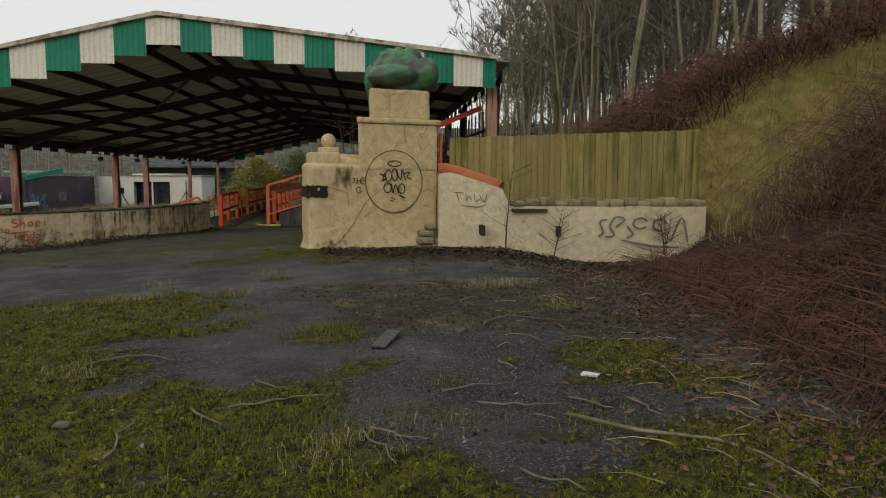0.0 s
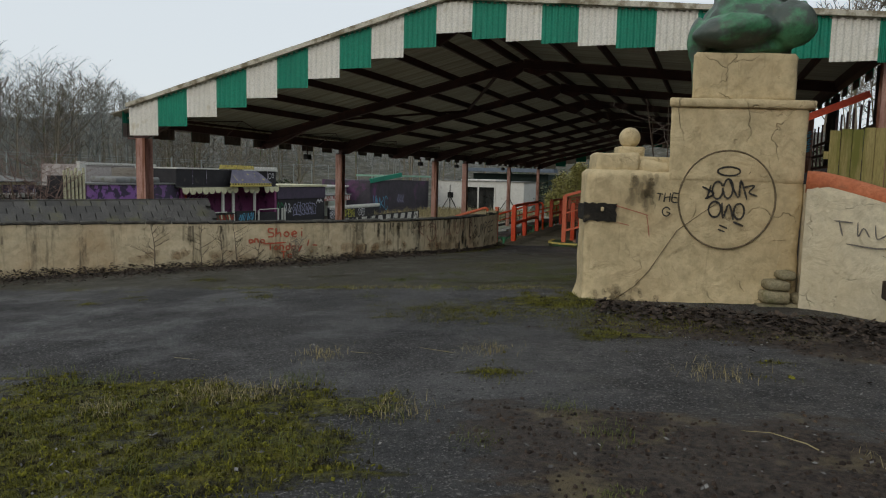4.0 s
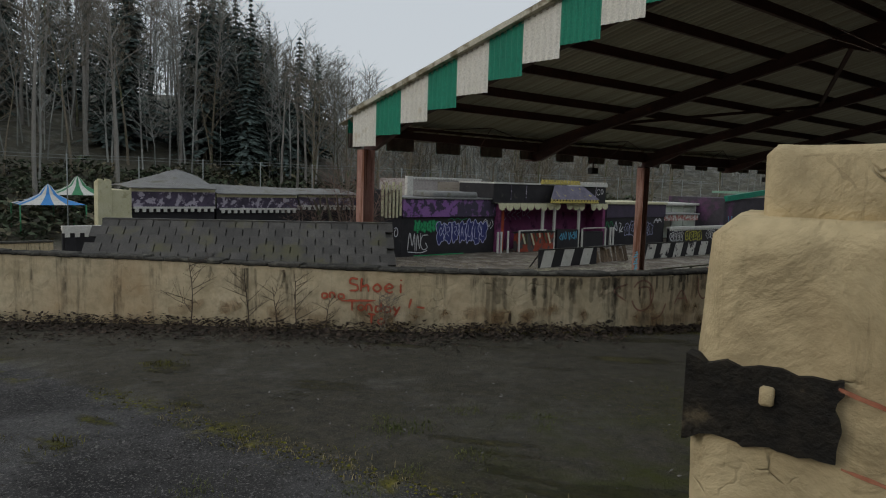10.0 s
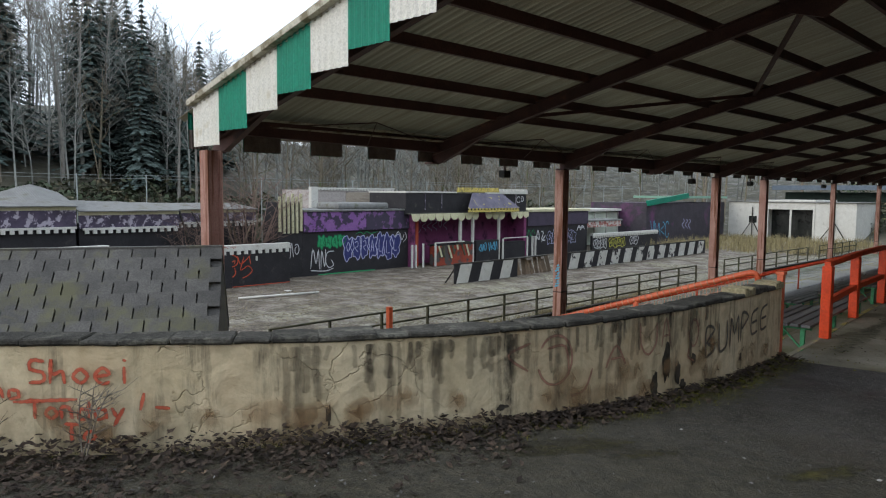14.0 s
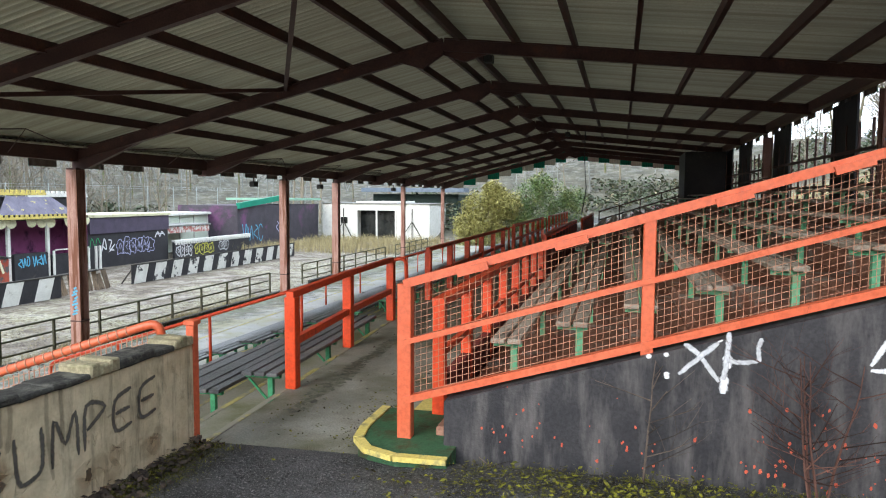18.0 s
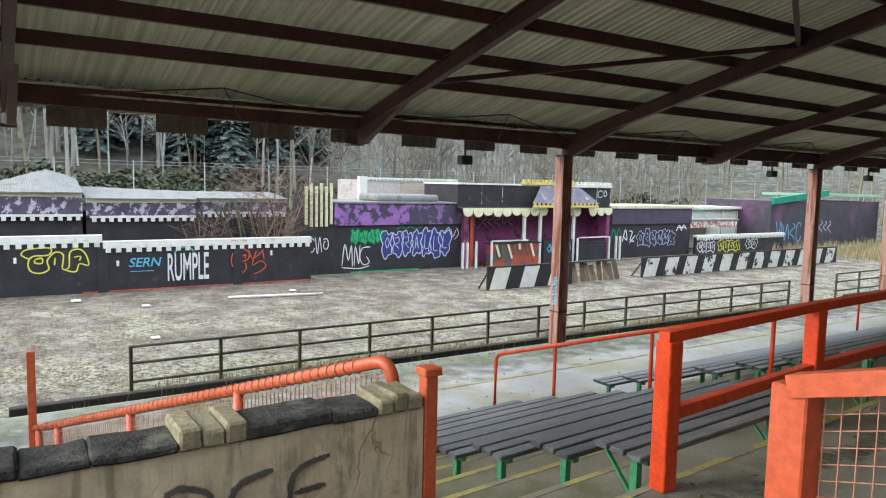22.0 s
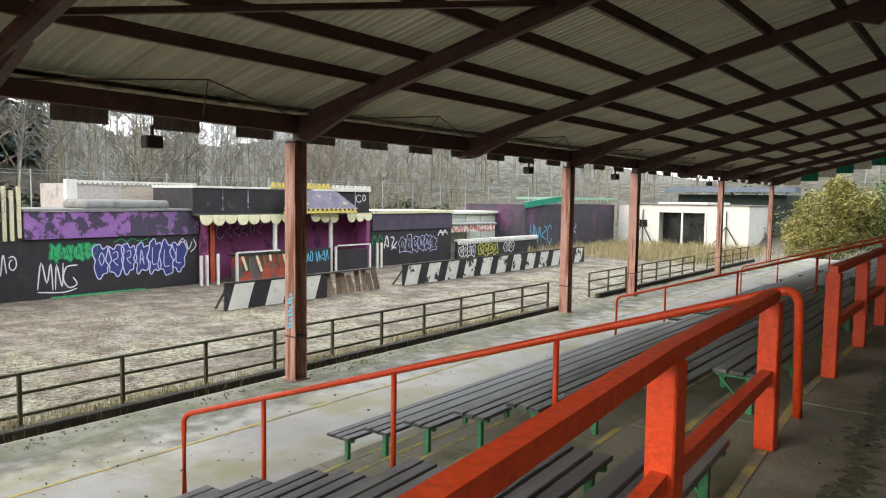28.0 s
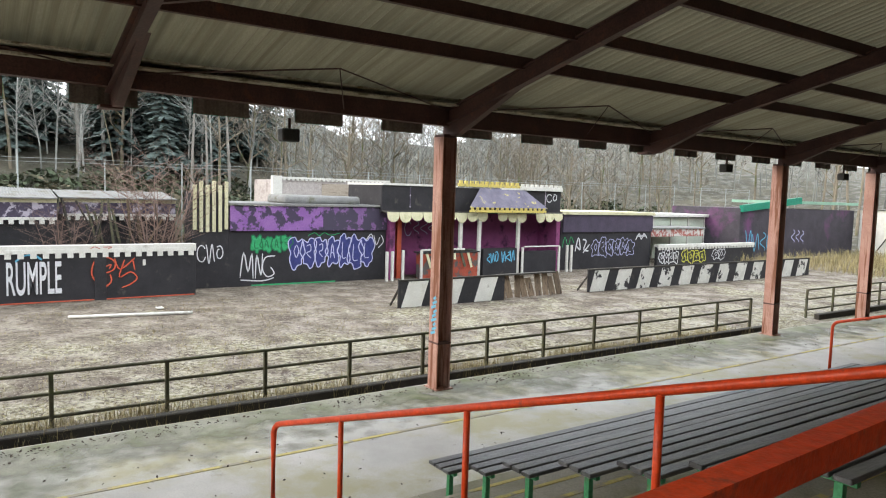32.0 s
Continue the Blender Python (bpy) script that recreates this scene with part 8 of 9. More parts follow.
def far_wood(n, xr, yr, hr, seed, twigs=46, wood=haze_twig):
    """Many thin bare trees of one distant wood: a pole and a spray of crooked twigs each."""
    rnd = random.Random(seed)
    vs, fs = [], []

    def rod(p, q, r0, r1):
        d = (q - p).normalized()
        s = d.orthogonal().normalized()
        u = d.cross(s)
        k = len(vs)
        for c, r in ((p, r0), (q, r1)):
            for a in (0, 2.09, 4.19):
                vs.append(c + (s * math.cos(a) + u * math.sin(a)) * r)
        for a in range(3):
            fs.append((k + a, k + (a + 1) % 3, k + 3 + (a + 1) % 3, k + 3 + a))

    done = 0
    while done < n:
        x, y = rnd.uniform(*xr), rnd.uniform(*yr)
        done += 1
        h = min(rnd.uniform(*hr), tallest(x, y) * rnd.uniform(0.7, 0.95))
        p = Vector((x, y, ground_z(x, y) - 0.2))
        d = Vector((rnd.gauss(0, 0.05), rnd.gauss(0, 0.05), 1)).normalized()
        pts = [p]
        for i in range(4):
            d = (d + Vector((rnd.gauss(0, 0.04), rnd.gauss(0, 0.04), 0))).normalized()
            pts.append(pts[-1] + d * h / 4)
        r = rnd.uniform(0.05, 0.11)
        for i in range(4):
            rod(pts[i], pts[i + 1], r * (1 - 0.22 * i), r * (0.78 - 0.22 * i) + 0.01)
        for k in range(twigs):
            f = 4 * (0.3 + 0.68 * rnd.random())
            i = min(3, int(f))
            q = pts[i].lerp(pts[i + 1], f - i)
            a = rnd.uniform(0, 6.28)
            e = q + Vector((math.cos(a), math.sin(a), rnd.uniform(0.3, 1.6))).normalized() * h * rnd.uniform(0.06, 0.2)
            rod(q, e, 0.025, 0.015)
            for _ in range(2):
                a += rnd.uniform(-0.9, 0.9)
                m = q.lerp(e, rnd.uniform(0.4, 1.0))
                rod(m, m + Vector((math.cos(a), math.sin(a), rnd.uniform(0.1, 1.4))).normalized() * h * rnd.uniform(0.03, 0.09), 0.015, 0.009)
    me = bpy.data.meshes.new("far_wood")
    me.from_pydata(vs, [], fs)
    me.materials.append(wood)
    return tagged(new("far_wood", me), "hazy grey-brown mass of bare winter trees", kind="stuff")


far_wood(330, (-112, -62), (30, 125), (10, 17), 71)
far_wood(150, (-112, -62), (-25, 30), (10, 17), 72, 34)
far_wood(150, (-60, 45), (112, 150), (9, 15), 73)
far_wood(230, (12, 40), (26, 80), (9, 16), 74, 56, twig)


# ---- saplings and shrubs ----
def sapling(name, x, y, z, height, seed, label, stems=1, twig_m=twig, group=""):
    rnd = random.Random(seed)
    s = thing(name, label, "sapling", (x, y, z), group)
    for k in range(stems):
        tb = bmesh.new()
        d = Vector((rnd.uniform(-0.35, 0.35) * (stems > 1), rnd.uniform(-0.35, 0.35) * (stems > 1), 1)).normalized()
        pts = [Vector((rnd.uniform(-0.05, 0.05) * (stems > 1), 0, -0.05))]
        for i in range(6):
            d = (d + Vector((rnd.uniform(-1, 1), rnd.uniform(-1, 1), 0.3)) * 0.1).normalized()
            pts.append(pts[-1] + d * height / 6)
        tube(tb, pts, 0.011 * height ** 0.8, 5, 0.0035, cap=False)
        for j in range(9):
            f = 0.25 + 0.7 * j / 9
            i = min(5, int(f * 6))
            a = rnd.uniform(0, 6.28)
            limb(tb, pts[i].lerp(pts[i + 1], f * 6 - i), Vector((math.cos(a), math.sin(a), 0.45)).normalized(), height * rnd.uniform(0.25, 0.5), 0.0055 * max(1.0, height * 0.5), 1, rnd, 3, None, split=2)
        part("stem", tb, twig_m, s)
    return s


dark_stalk = mat("dead_stalks", (0.06, 0.045, 0.035), (0.12, 0.09, 0.07), 4, 0.9, 0.2, 20, island=0.6)
for i, d in enumerate((10.3, 9.55, 8.95, 8.6, 9.2)):
    p, nn = wall_at(1 - d / RUN_LEN)
    q = p - nn * 0.25
    sapling("sapling", q.x, q.y, ground_z(q.x, q.y), (0.95, 0.85, 0.75, 0.45, 0.6)[i], 300 + i, "thin bare sapling at the foot of the curved wall", 1, dark_stalk, "wall saplings")
p, nn = wall_at(1 - 7.9 / RUN_LEN)
sapling("sapling", (p - nn * 0.2).x, (p - nn * 0.2).y, ground_z(-5, 20), 0.5, 305, "small bare weed at the foot of the wall", 3, twig, "wall saplings")
sapling("sapling", 3.35, 16.8, 0.4, 1.7, 310, "bare dark sapling against the low white wall", 1, dark_stalk)
sapling("sapling", 4.15, 16.6, 0.35, 0.95, 311, "bare sapling with side twigs by the low wall", 2, dark_stalk)
sapling("sapling", 6.1, 16.6, 0.5, 0.7, 312, "thorny bare shrub by the low wall", 4, red_twig)
sapling("sapling", 0.55, 27.6, 0.02, 1.1, 320, "bare reddish shrub against the black end wall", 4, red_twig)
sapling("sapling", -0.5, 27.65, 0.02, 1.0, 321, "dry stalk against the black end wall", 1, dark_stalk)
pink_twig = mat("pale_red_twigs", (0.22, 0.15, 0.125), (0.3, 0.21, 0.18), 2, 0.9, 0.2, 20)
sapling("shrub", -33.7, 37.4, ARENA, 5.4, 330, "bare reddish shrub behind the castle wall", 12, pink_twig)
sapling("shrub", -33.2, 34.0, ARENA, 3.4, 331, "bare shrub behind the castle wall", 8, pink_twig)
sapling("sapling", 0.6, 20.8, 0.6, 2.6, 333, "bare climbing twigs behind the pedestal", 2, dark_stalk)


def leafy(name, blobs, leaf_m, n, size, label, stem_h, seed, long=1.0):
    """A shrub of many single leaves gathered in uneven clumps."""
    rnd = random.Random(seed)
    cx, cy, cz = blobs[0][:3]
    s = thing(name, label, "bush", (cx, cy, ground_z(cx, cy)))
    base = Vector((cx, cy, ground_z(cx, cy)))
    vs, fs = [], []
    for _ in range(n):
        x, y, z, r = rnd.choice(blobs)
        v = Vector((rnd.gauss(0, 1), rnd.gauss(0, 1), rnd.gauss(0, 0.9))).normalized() * r * rnd.uniform(0.55, 1.05)
        c = Vector((x, y, z)) + v + noise.noise_vector(v * 1.3) * 0.3 - base
        a = Vector((rnd.uniform(-1, 1), rnd.uniform(-1, 1), rnd.uniform(-0.9, 0.5))).normalized()
        b = a.cross(Vector((rnd.uniform(-1, 1), rnd.uniform(-1, 1), 1))).normalized()
        k = len(vs)
        w = size * rnd.uniform(0.6, 1.2)
        vs.extend([c, c + a * w * long + b * w * 0.4, c + a * w * 2 * long, c + a * w * long - b * w * 0.4])
        fs.append((k, k + 1, k + 2, k + 3))
    me = bpy.data.meshes.new("foliage")
    me.from_pydata(vs, [], fs)
    me.materials.append(leaf_m)
    ob = new("foliage", me)
    ob.parent = s
    tagged(ob, "dense small leaves", kind="stuff")
    for i in range(9):
        x, y, z, r = rnd.choice(blobs)
        part("stem", tube(bmesh.new(), [Vector((cx + rnd.uniform(-0.5, 0.5), cy, ground_z(cx, cy))) - base, Vector((x, y, z)) - base], 0.05, 5, 0.02), bark, s)
    return s


leafy("laurel_bush", [(-8.5, 92, 0.6, 2.4), (-7.2, 91, 2.2, 1.7), (-9.6, 92, 2.4, 1.6), (-6.0, 92, 0.6, 1.8), (-8.2, 90, 3.4, 1.1), (-10.6, 91, 0.6, 1.5), (-7.5, 90, -0.9, 1.6), (-9.6, 90, -0.8, 1.7), (-5.2, 91, 2.0, 1.2)], leaf, 15000, 0.13, "big glossy evergreen laurel bush at the far end of the stand", 4, 500)
leafy("bamboo_clump", [(-13.5, 90, 0.0, 2.0), (-12.3, 90, 1.6, 1.5), (-14.6, 91, 1.2, 1.5), (-11.6, 90, -0.4, 1.6), (-15.6, 91, -0.6, 1.4), (-12.8, 89.5, 2.8, 0.9), (-11.4, 89.5, 1.4, 1.4), (-13.0, 89, -1.4, 1.6), (-15.0, 89.5, -1.6, 1.5)], bamboo, 14000, 0.12, "yellow-green bamboo clump at the far end of the stand", 4, 501, 1.8)


def thicket(name, n, xr, yr, top, size, material, label, seed):
    """Broad-leaved undergrowth as many single leaves in mounds over the ground."""
    rnd = random.Random(seed)
    vs, fs = [], []
    while len(fs) < n:
        x, y = rnd.uniform(*xr), rnd.uniform(*yr)
        m = 0.5 + 0.9 * noise.noise((x * 0.22, y * 0.22, seed))
        if m < 0.15:
            continue
        c = Vector((x, y, ground_z(x, y) + rnd.uniform(0, 1) ** 0.7 * top * m))
        a = Vector((rnd.uniform(-1, 1), rnd.uniform(-1, 1), rnd.uniform(-0.6, 0.6))).normalized()
        b = a.cross(Vector((rnd.uniform(-1, 1), rnd.uniform(-1, 1), 1))).normalized()
        w = size * rnd.uniform(0.5, 1.3)
        k = len(vs)
        vs.extend([c - a * w, c + b * w * 0.5, c + a * w, c - b * w * 0.5])
        fs.append((k, k + 1, k + 2, k + 3))
    me = bpy.data.meshes.new(name)
    me.from_pydata(vs, [], fs)
    me.materials.append(material)
    return tagged(new(name, me), label, kind="stuff")


thicket("undergrowth", 26000, (-66, -49), (0, 100), 2.6, 0.3, undergrowth_m, "dark green undergrowth along the foot of the wooded slope", 41)
thicket("undergrowth", 9000, (-34, 26), (100, 112), 2.2, 0.28, undergrowth_m, "green undergrowth behind the far end", 42)
thicket("undergrowth", 7000, (7.5, 20), (26, 80), 1.6, 0.2, undergrowth_m, "ivy and undergrowth below the bank trees", 43)

# ---- grass, brambles, litter ----
def blades(name, spots, per, h, w, material, label, seed, spread=0.12, bendy=0.5, flat=0.0):
    """Thin bent blades in clumps at spots (x, y, scale)."""
    rnd = random.Random(seed)
    vs, fs = [], []
    for x, y, s in spots:
        for _ in range(per):
            px, py = x + rnd.gauss(0, spread * s), y + rnd.gauss(0, spread * s)
            z = ground_z(px, py) - 0.01
            a = rnd.uniform(0, 6.28)
            lean = rnd.uniform(0.1, bendy)
            hh = h * s * rnd.uniform(0.5, 1.2)
            d = Vector((math.cos(a), math.sin(a), 0))
            sd = Vector((-d.y, d.x, 0)) * w * 0.5
            b = Vector((px, py, z))
            m = b + d * hh * lean * 0.4 + Vector((0, 0, hh * 0.6 * (1 - flat)))
            t = b + d * hh * lean * 1.3 + Vector((0, 0, hh * (1 - flat) * (1 - lean * 0.4)))
            k = len(vs)
            vs.extend([b - sd, b + sd, m + sd * 0.7, m - sd * 0.7, t])
            fs.extend([(k, k + 1, k + 2, k + 3), (k + 3, k + 2, k + 4)])
    me = bpy.data.meshes.new(name)
    me.from_pydata(vs, [], fs)
    me.materials.append(material)
    return tagged(new(name, me), label, kind="stuff")


R = random.Random(5)
tufts = [(0.72, 10.9, 1.5), (0.85, 10.8, 1.4), (0.62, 10.75, 1.2), (-1.0, 10.1, 1.2), (0.5, 8.6, 1.7), (0.7, 8.45, 1.6), (0.35, 8.4, 1.3), (0.9, 8.7, 1.2), (-1.9, 12.7, 1.2), (2.95, 12.0, 1.2), (2.95, 10.2, 0.9), (-0.6, 12.3, 1.2), (-0.45, 13.0, 1.1), (3.5, 11.4, 1.2)]
pale_tufts = [(2.95, 11.95, 1.3), (-1.6, 13.0, 1.2), (-1.75, 12.9, 1.1), (-1.4, 13.15, 1.0), (-0.43, 13.05, 1.1), (2.6, 13.4, 1.5), (2.8, 13.5, 1.3), (2.4, 13.3, 1.2), (-1.6, 14.2, 1.0), (-0.35, 14.7, 1.0), (-0.95, 9.95, 1.0), (0.9, 8.25, 1.1), (1.05, 8.5, 1.0), (1.4, 14.7, 1.2), (-2.1, 12.5, 1.0)]
tufts += [(R.uniform(-5, 3), R.uniform(6.2, 13.5), R.uniform(0.5, 1.1)) for _ in range(70)]
tufts += [(R.uniform(-3.2, -0.4) , R.uniform(17.0, 19.6), R.uniform(0.4, 0.8)) for _ in range(16)]
blades("pale_tufts", pale_tufts, 120, 0.08, 0.005, dry_grass, "pale dry grass tufts among the moss", 62, 0.11, 1.1)
blades("grass_tufts", tufts, 110, 0.075, 0.005, grass_m, "mossy green grass tufts on the broken asphalt", 6, 0.13, 0.9)
mossy = []
while len(mossy) < 13000:
    x, y = R.uniform(-6, 4.6), R.uniform(5.6, 18)
    if mossy_at(x, y) > R.uniform(0.35, 1.0):
        mossy.append((x, y, R.uniform(0.6, 1.5)))
for _ in range(60):
    x = R.uniform(-5.2, -0.6)
    mossy.append((x, 18.55 + 0.27 * x + R.gauss(0, 0.06) * (1 + 2 * (R.random() < 0.15)), R.uniform(0.4, 1.1)))
mossy += [(R.gauss(0.6, 0.7), R.gauss(16.5, 0.35), R.uniform(0.6, 1.2)) for _ in range(420)]
mossy += [(R.gauss(-2.0, 0.35), R.gauss(20.6, 0.4), R.uniform(0.4, 0.8)) for _ in range(150)]
for _ in range(900):
    dd = abs(R.gauss(0, 1.0)) * 3.0
    if dd < RUN_LEN - 0.5:
        p, nn = wall_at(1 - dd / RUN_LEN)
        q = p - nn * (0.03 + abs(R.gauss(0, 0.16)))
        mossy.append((q.x, q.y, R.uniform(0.5, 1.1)))
mossy += [(R.uniform(-1.9, 1.5), 27.75 - abs(R.gauss(0, 0.5)), R.uniform(0.5, 1.0)) for _ in range(300)]
mossy += [(R.gauss(-1.2, 0.5), R.gauss(16.4, 0.3), R.uniform(0.6, 1.2)) for _ in range(220)]
blades("moss_carpet", mossy, 20, 0.034, 0.006, moss_m, "thick yellow-green moss on the asphalt", 61, 0.07, 1.3)
edge = [(x, 18.55 + 0.27 * x + R.gauss(0, 0.05), R.uniform(0.35, 1.0)) for x in (R.choice((-3.9, -3.1, -2.9, -2.4, -1.7, -1.2, -0.9)) + R.gauss(0, 0.2) for _ in range(34))]
blades("edge_grass", edge, 22, 0.06, 0.006, dry_grass, "yellowish grass along the edge of the asphalt", 7, 0.12, 0.9)
bank_green = mat("bank_grass", (0.22, 0.18, 0.065), (0.32, 0.265, 0.11), 1.2, 0.85, 0.1, 20, island=0.45)
blades("bank_grass", [(R.uniform(7.0, 15), R.uniform(12, 27), R.uniform(0.8, 1.5)) for _ in range(2600)], 14, 0.25, 0.012, bank_green, "pale dry grass on the bank", 8, 0.2, 1.2)
blades("arena_grass", [(R.uniform(-17.1, -16.1), R.choice((29.5, 32, 33.5, 36, 37, 40.5, 41.5, 45, 47.5, 50)) + R.gauss(0, 1.1), R.uniform(0.5, 1.5)) for _ in range(620)], 16, 0.3, 0.01, dry_grass, "dry grass along the arena fence", 9, 0.14, 0.7)
blades("arena_grass", [(R.uniform(-30, -18), R.uniform(22, 44), R.uniform(0.4, 1.0)) for _ in range(420)], 14, 0.16, 0.012, dry_grass, "thin dry grass on the arena floor", 10, 0.3, 1.0)
blades("verge_grass", [(R.uniform(-16.2, -15.7), R.uniform(27, 52), R.uniform(0.5, 1.0)) for _ in range(520)], 20, 0.11, 0.008, grass_m, "green grass between fence and concourse", 11, 0.15, 0.9)
blades("far_grass", [(R.uniform(-32, -18), R.uniform(76, 94), R.uniform(1.0, 2.0)) for _ in range(500)], 16, 0.5, 0.03, dry_grass, "tall dry grass before the garage", 12, 0.35, 0.6)


def stems(name, spots, length, r, material, label, seed, arch=1.0):
    """Arching bare stems as thin three-sided tubes."""
    rnd = random.Random(seed)
    vs, fs = [], []
    for x, y, s in spots:
        a = rnd.uniform(0, 6.28)
        d = Vector((math.cos(a), math.sin(a), 0))
        L = length * s * rnd.uniform(0.6, 1.3)
        b = Vector((x, y, ground_z(x, y) - 0.03))
        up = rnd.uniform(0.5, 1.0) * arch
        pts = [b + d * L * t + Vector((0, 0, L * up * (1.9 * t - 1.75 * t * t))) for t in (0, 0.3, 0.65, 1.0)]
        k = len(vs)
        sd = Vector((-d.y, d.x, 0))
        for i, p in enumerate(pts):
            q = r * (1 - 0.25 * i)
            vs.extend([p + sd * q, p - sd * q, p + Vector((0, 0, q * 1.5))])
        for i in range(3):
            for j in range(3):
                fs.append((k + i * 3 + j, k + i * 3 + (j + 1) % 3, k + i * 3 + 3 + (j + 1) % 3, k + i * 3 + 3 + j))
    me = bpy.data.meshes.new(name)
    me.from_pydata(vs, [], fs)
    me.materials.append(material)
    return tagged(new(name, me), label, kind="stuff")


bank_x = lambda y: 4.0 + 0.16 * max(0, y - 9)
br = []
while len(br) < 11000:
    y = R.uniform(3, 17.2)
    x = bank_x(y) + abs(R.gauss(0, 1)) * 3.2
    if x < 16 and (y < 12.5 or x < 6.2) and (y < 15.2 or x > 6.9):
        br.append((x, y, R.uniform(0.6, 1.2)))

stems("brambles", br, 0.75, 0.0055, red_twig, "tangle of reddish-brown bare brambles on the bank", 13)
stems("brambles", [(R.uniform(5.5, 13.5), R.uniform(3, 14.5), R.uniform(0.6, 1.2)) for _ in range(9000)], 0.8, 0.0055, red_twig, "thick reddish-brown brambles on the near bank", 132, 0.8)
near = random.Random(77)
stems("brambles", [(near.uniform(6.8, 12.5), near.uniform(9, 14.5), near.uniform(0.7, 1.3)) for _ in range(5500)], 1.15, 0.006, red_twig, "tall reddish-brown brambles heaped on the near bank", 134, 1.1)
stems("brambles", [(R.uniform(13.5, 22), R.uniform(16, 40), R.uniform(0.8, 1.5)) for _ in range(9000)], 1.25, 0.011, red_twig, "dark red-brown brambles along the crest of the bank", 131, 0.9)
stems("brambles", [(R.uniform(6.6, 15.5), R.uniform(20, 30.5), R.uniform(0.7, 1.3)) for _ in range(9500)], 1.2, 0.012, red_twig, "dense red-brown brambles on the bank behind the board fence", 135, 1.0)
dark_bramble = mat("dark_brambles", (0.085, 0.035, 0.028), (0.14, 0.06, 0.048), 2, 0.9, 0.2, 20, island=0.6)
stems("brambles", [(R.uniform(10.5, 19), R.uniform(23, 33), R.uniform(0.7, 1.2)) for _ in range(6500)], 1.1, 0.012, dark_bramble, "dense dark red brambles on the crest behind the board fence", 133, 0.95)


def clumps(name, spots, r, h, material, label, seed):
    """Small uneven mounds lying on the ground."""
    rnd = random.Random(seed)
    vs, fs = [], []
    for x, y, s in spots:
        z = ground_z(x, y)
        k = len(vs)
        n = 5
        a0 = rnd.uniform(0, 6.28)
        for ring, (f, g_) in enumerate(((1.0, -0.25), (0.62, 0.7))):
            for q in range(n):
                a = a0 + 2 * math.pi * q / n
                rr = r * s * f * rnd.uniform(0.7, 1.3)
                vs.append((x + rr * math.cos(a), y + rr * math.sin(a), z + h * s * g_ * rnd.uniform(0.7, 1.3)))
        vs.append((x, y, z + h * s))
        for q in range(n):
            fs.append((k + q, k + (q + 1) % n, k + n + (q + 1) % n, k + n + q))
            fs.append((k + n + q, k + n + (q + 1) % n, k + 2 * n))
    me = bpy.data.meshes.new(name)
    me.from_pydata(vs, [], fs)
    me.materials.append(material)
    return tagged(new(name, me), label, kind="stuff")


lumpy = []
while len(lumpy) < 12000:
    x, y = R.uniform(-6, 4.4), R.uniform(5.6, 15.5)
    if mossy_at(x, y) > R.uniform(0.25, 1.0):
        lumpy.append((x, y, R.uniform(0.5, 1.5)))
clumps("moss_clumps", lumpy, 0.012, 0.012, moss_m, "lumpy yellow-green moss cushions on the asphalt", 171)
clods = []
while len(clods) < 7000:
    x, y = R.uniform(-3.0, 4.8), R.uniform(5.8, 16.6)
    if y < 9.5 and R.random() < 0.35 or soil_at(x, y) > R.uniform(0.2, 0.9):
        clods.append((x, y, R.uniform(0.4, 1.5)))
clumps("soil_clods", clods, 0.012, 0.01, soil, "dark crumbs of wet soil on the asphalt", 172)
clumps("moss_clumps", [(x + R.gauss(0, 0.1), 18.55 + 0.27 * x + R.gauss(0, 0.07), R.uniform(0.4, 1.2)) for x in (R.uniform(-5.2, -0.6) for _ in range(380))], 0.013, 0.008, moss_m, "moss cushions along a joint of the path", 173)
stems("fallen_twigs", [(R.uniform(-3.5, 4.5), R.uniform(5.8, 15.5), R.uniform(0.4, 1.5)) for _ in range(520)], 0.4, 0.006, dry_grass, "thin twigs lying on the ground", 14, 0.03)
stems("fallen_twigs", [(R.uniform(1.5, 5), R.uniform(8, 16.5), R.uniform(0.5, 1.1)) for _ in range(350)], 0.5, 0.005, dry_grass, "pale fallen stalks by the bank", 15, 0.04)


def flakes(name, spots, size, material, label, seed, tilt=0.5):
    rnd = random.Random(seed)
    vs, fs = [], []
    for x, y, z in spots:
        s = size * rnd.uniform(0.5, 1.4)
        a = rnd.uniform(0, 6.28)
        u = Vector((math.cos(a), math.sin(a), rnd.uniform(-tilt, tilt))) * s
        v = Vector((-math.sin(a), math.cos(a), rnd.uniform(-tilt, tilt))) * s * 0.6
        c = Vector((x, y, z + (0.012 + abs(rnd.gauss(0, 0.012)) if tilt else 0.013 + 0.003 * rnd.random())))
        k = len(vs)
        vs.extend([c - u, c - v * 0.8, c + u, c + v])
        fs.append((k, k + 1, k + 2, k + 3))
    me = bpy.data.meshes.new(name)
    me.from_pydata(vs, [], fs)
    me.materials.append(material)
    return tagged(new(name, me), label, kind="stuff")


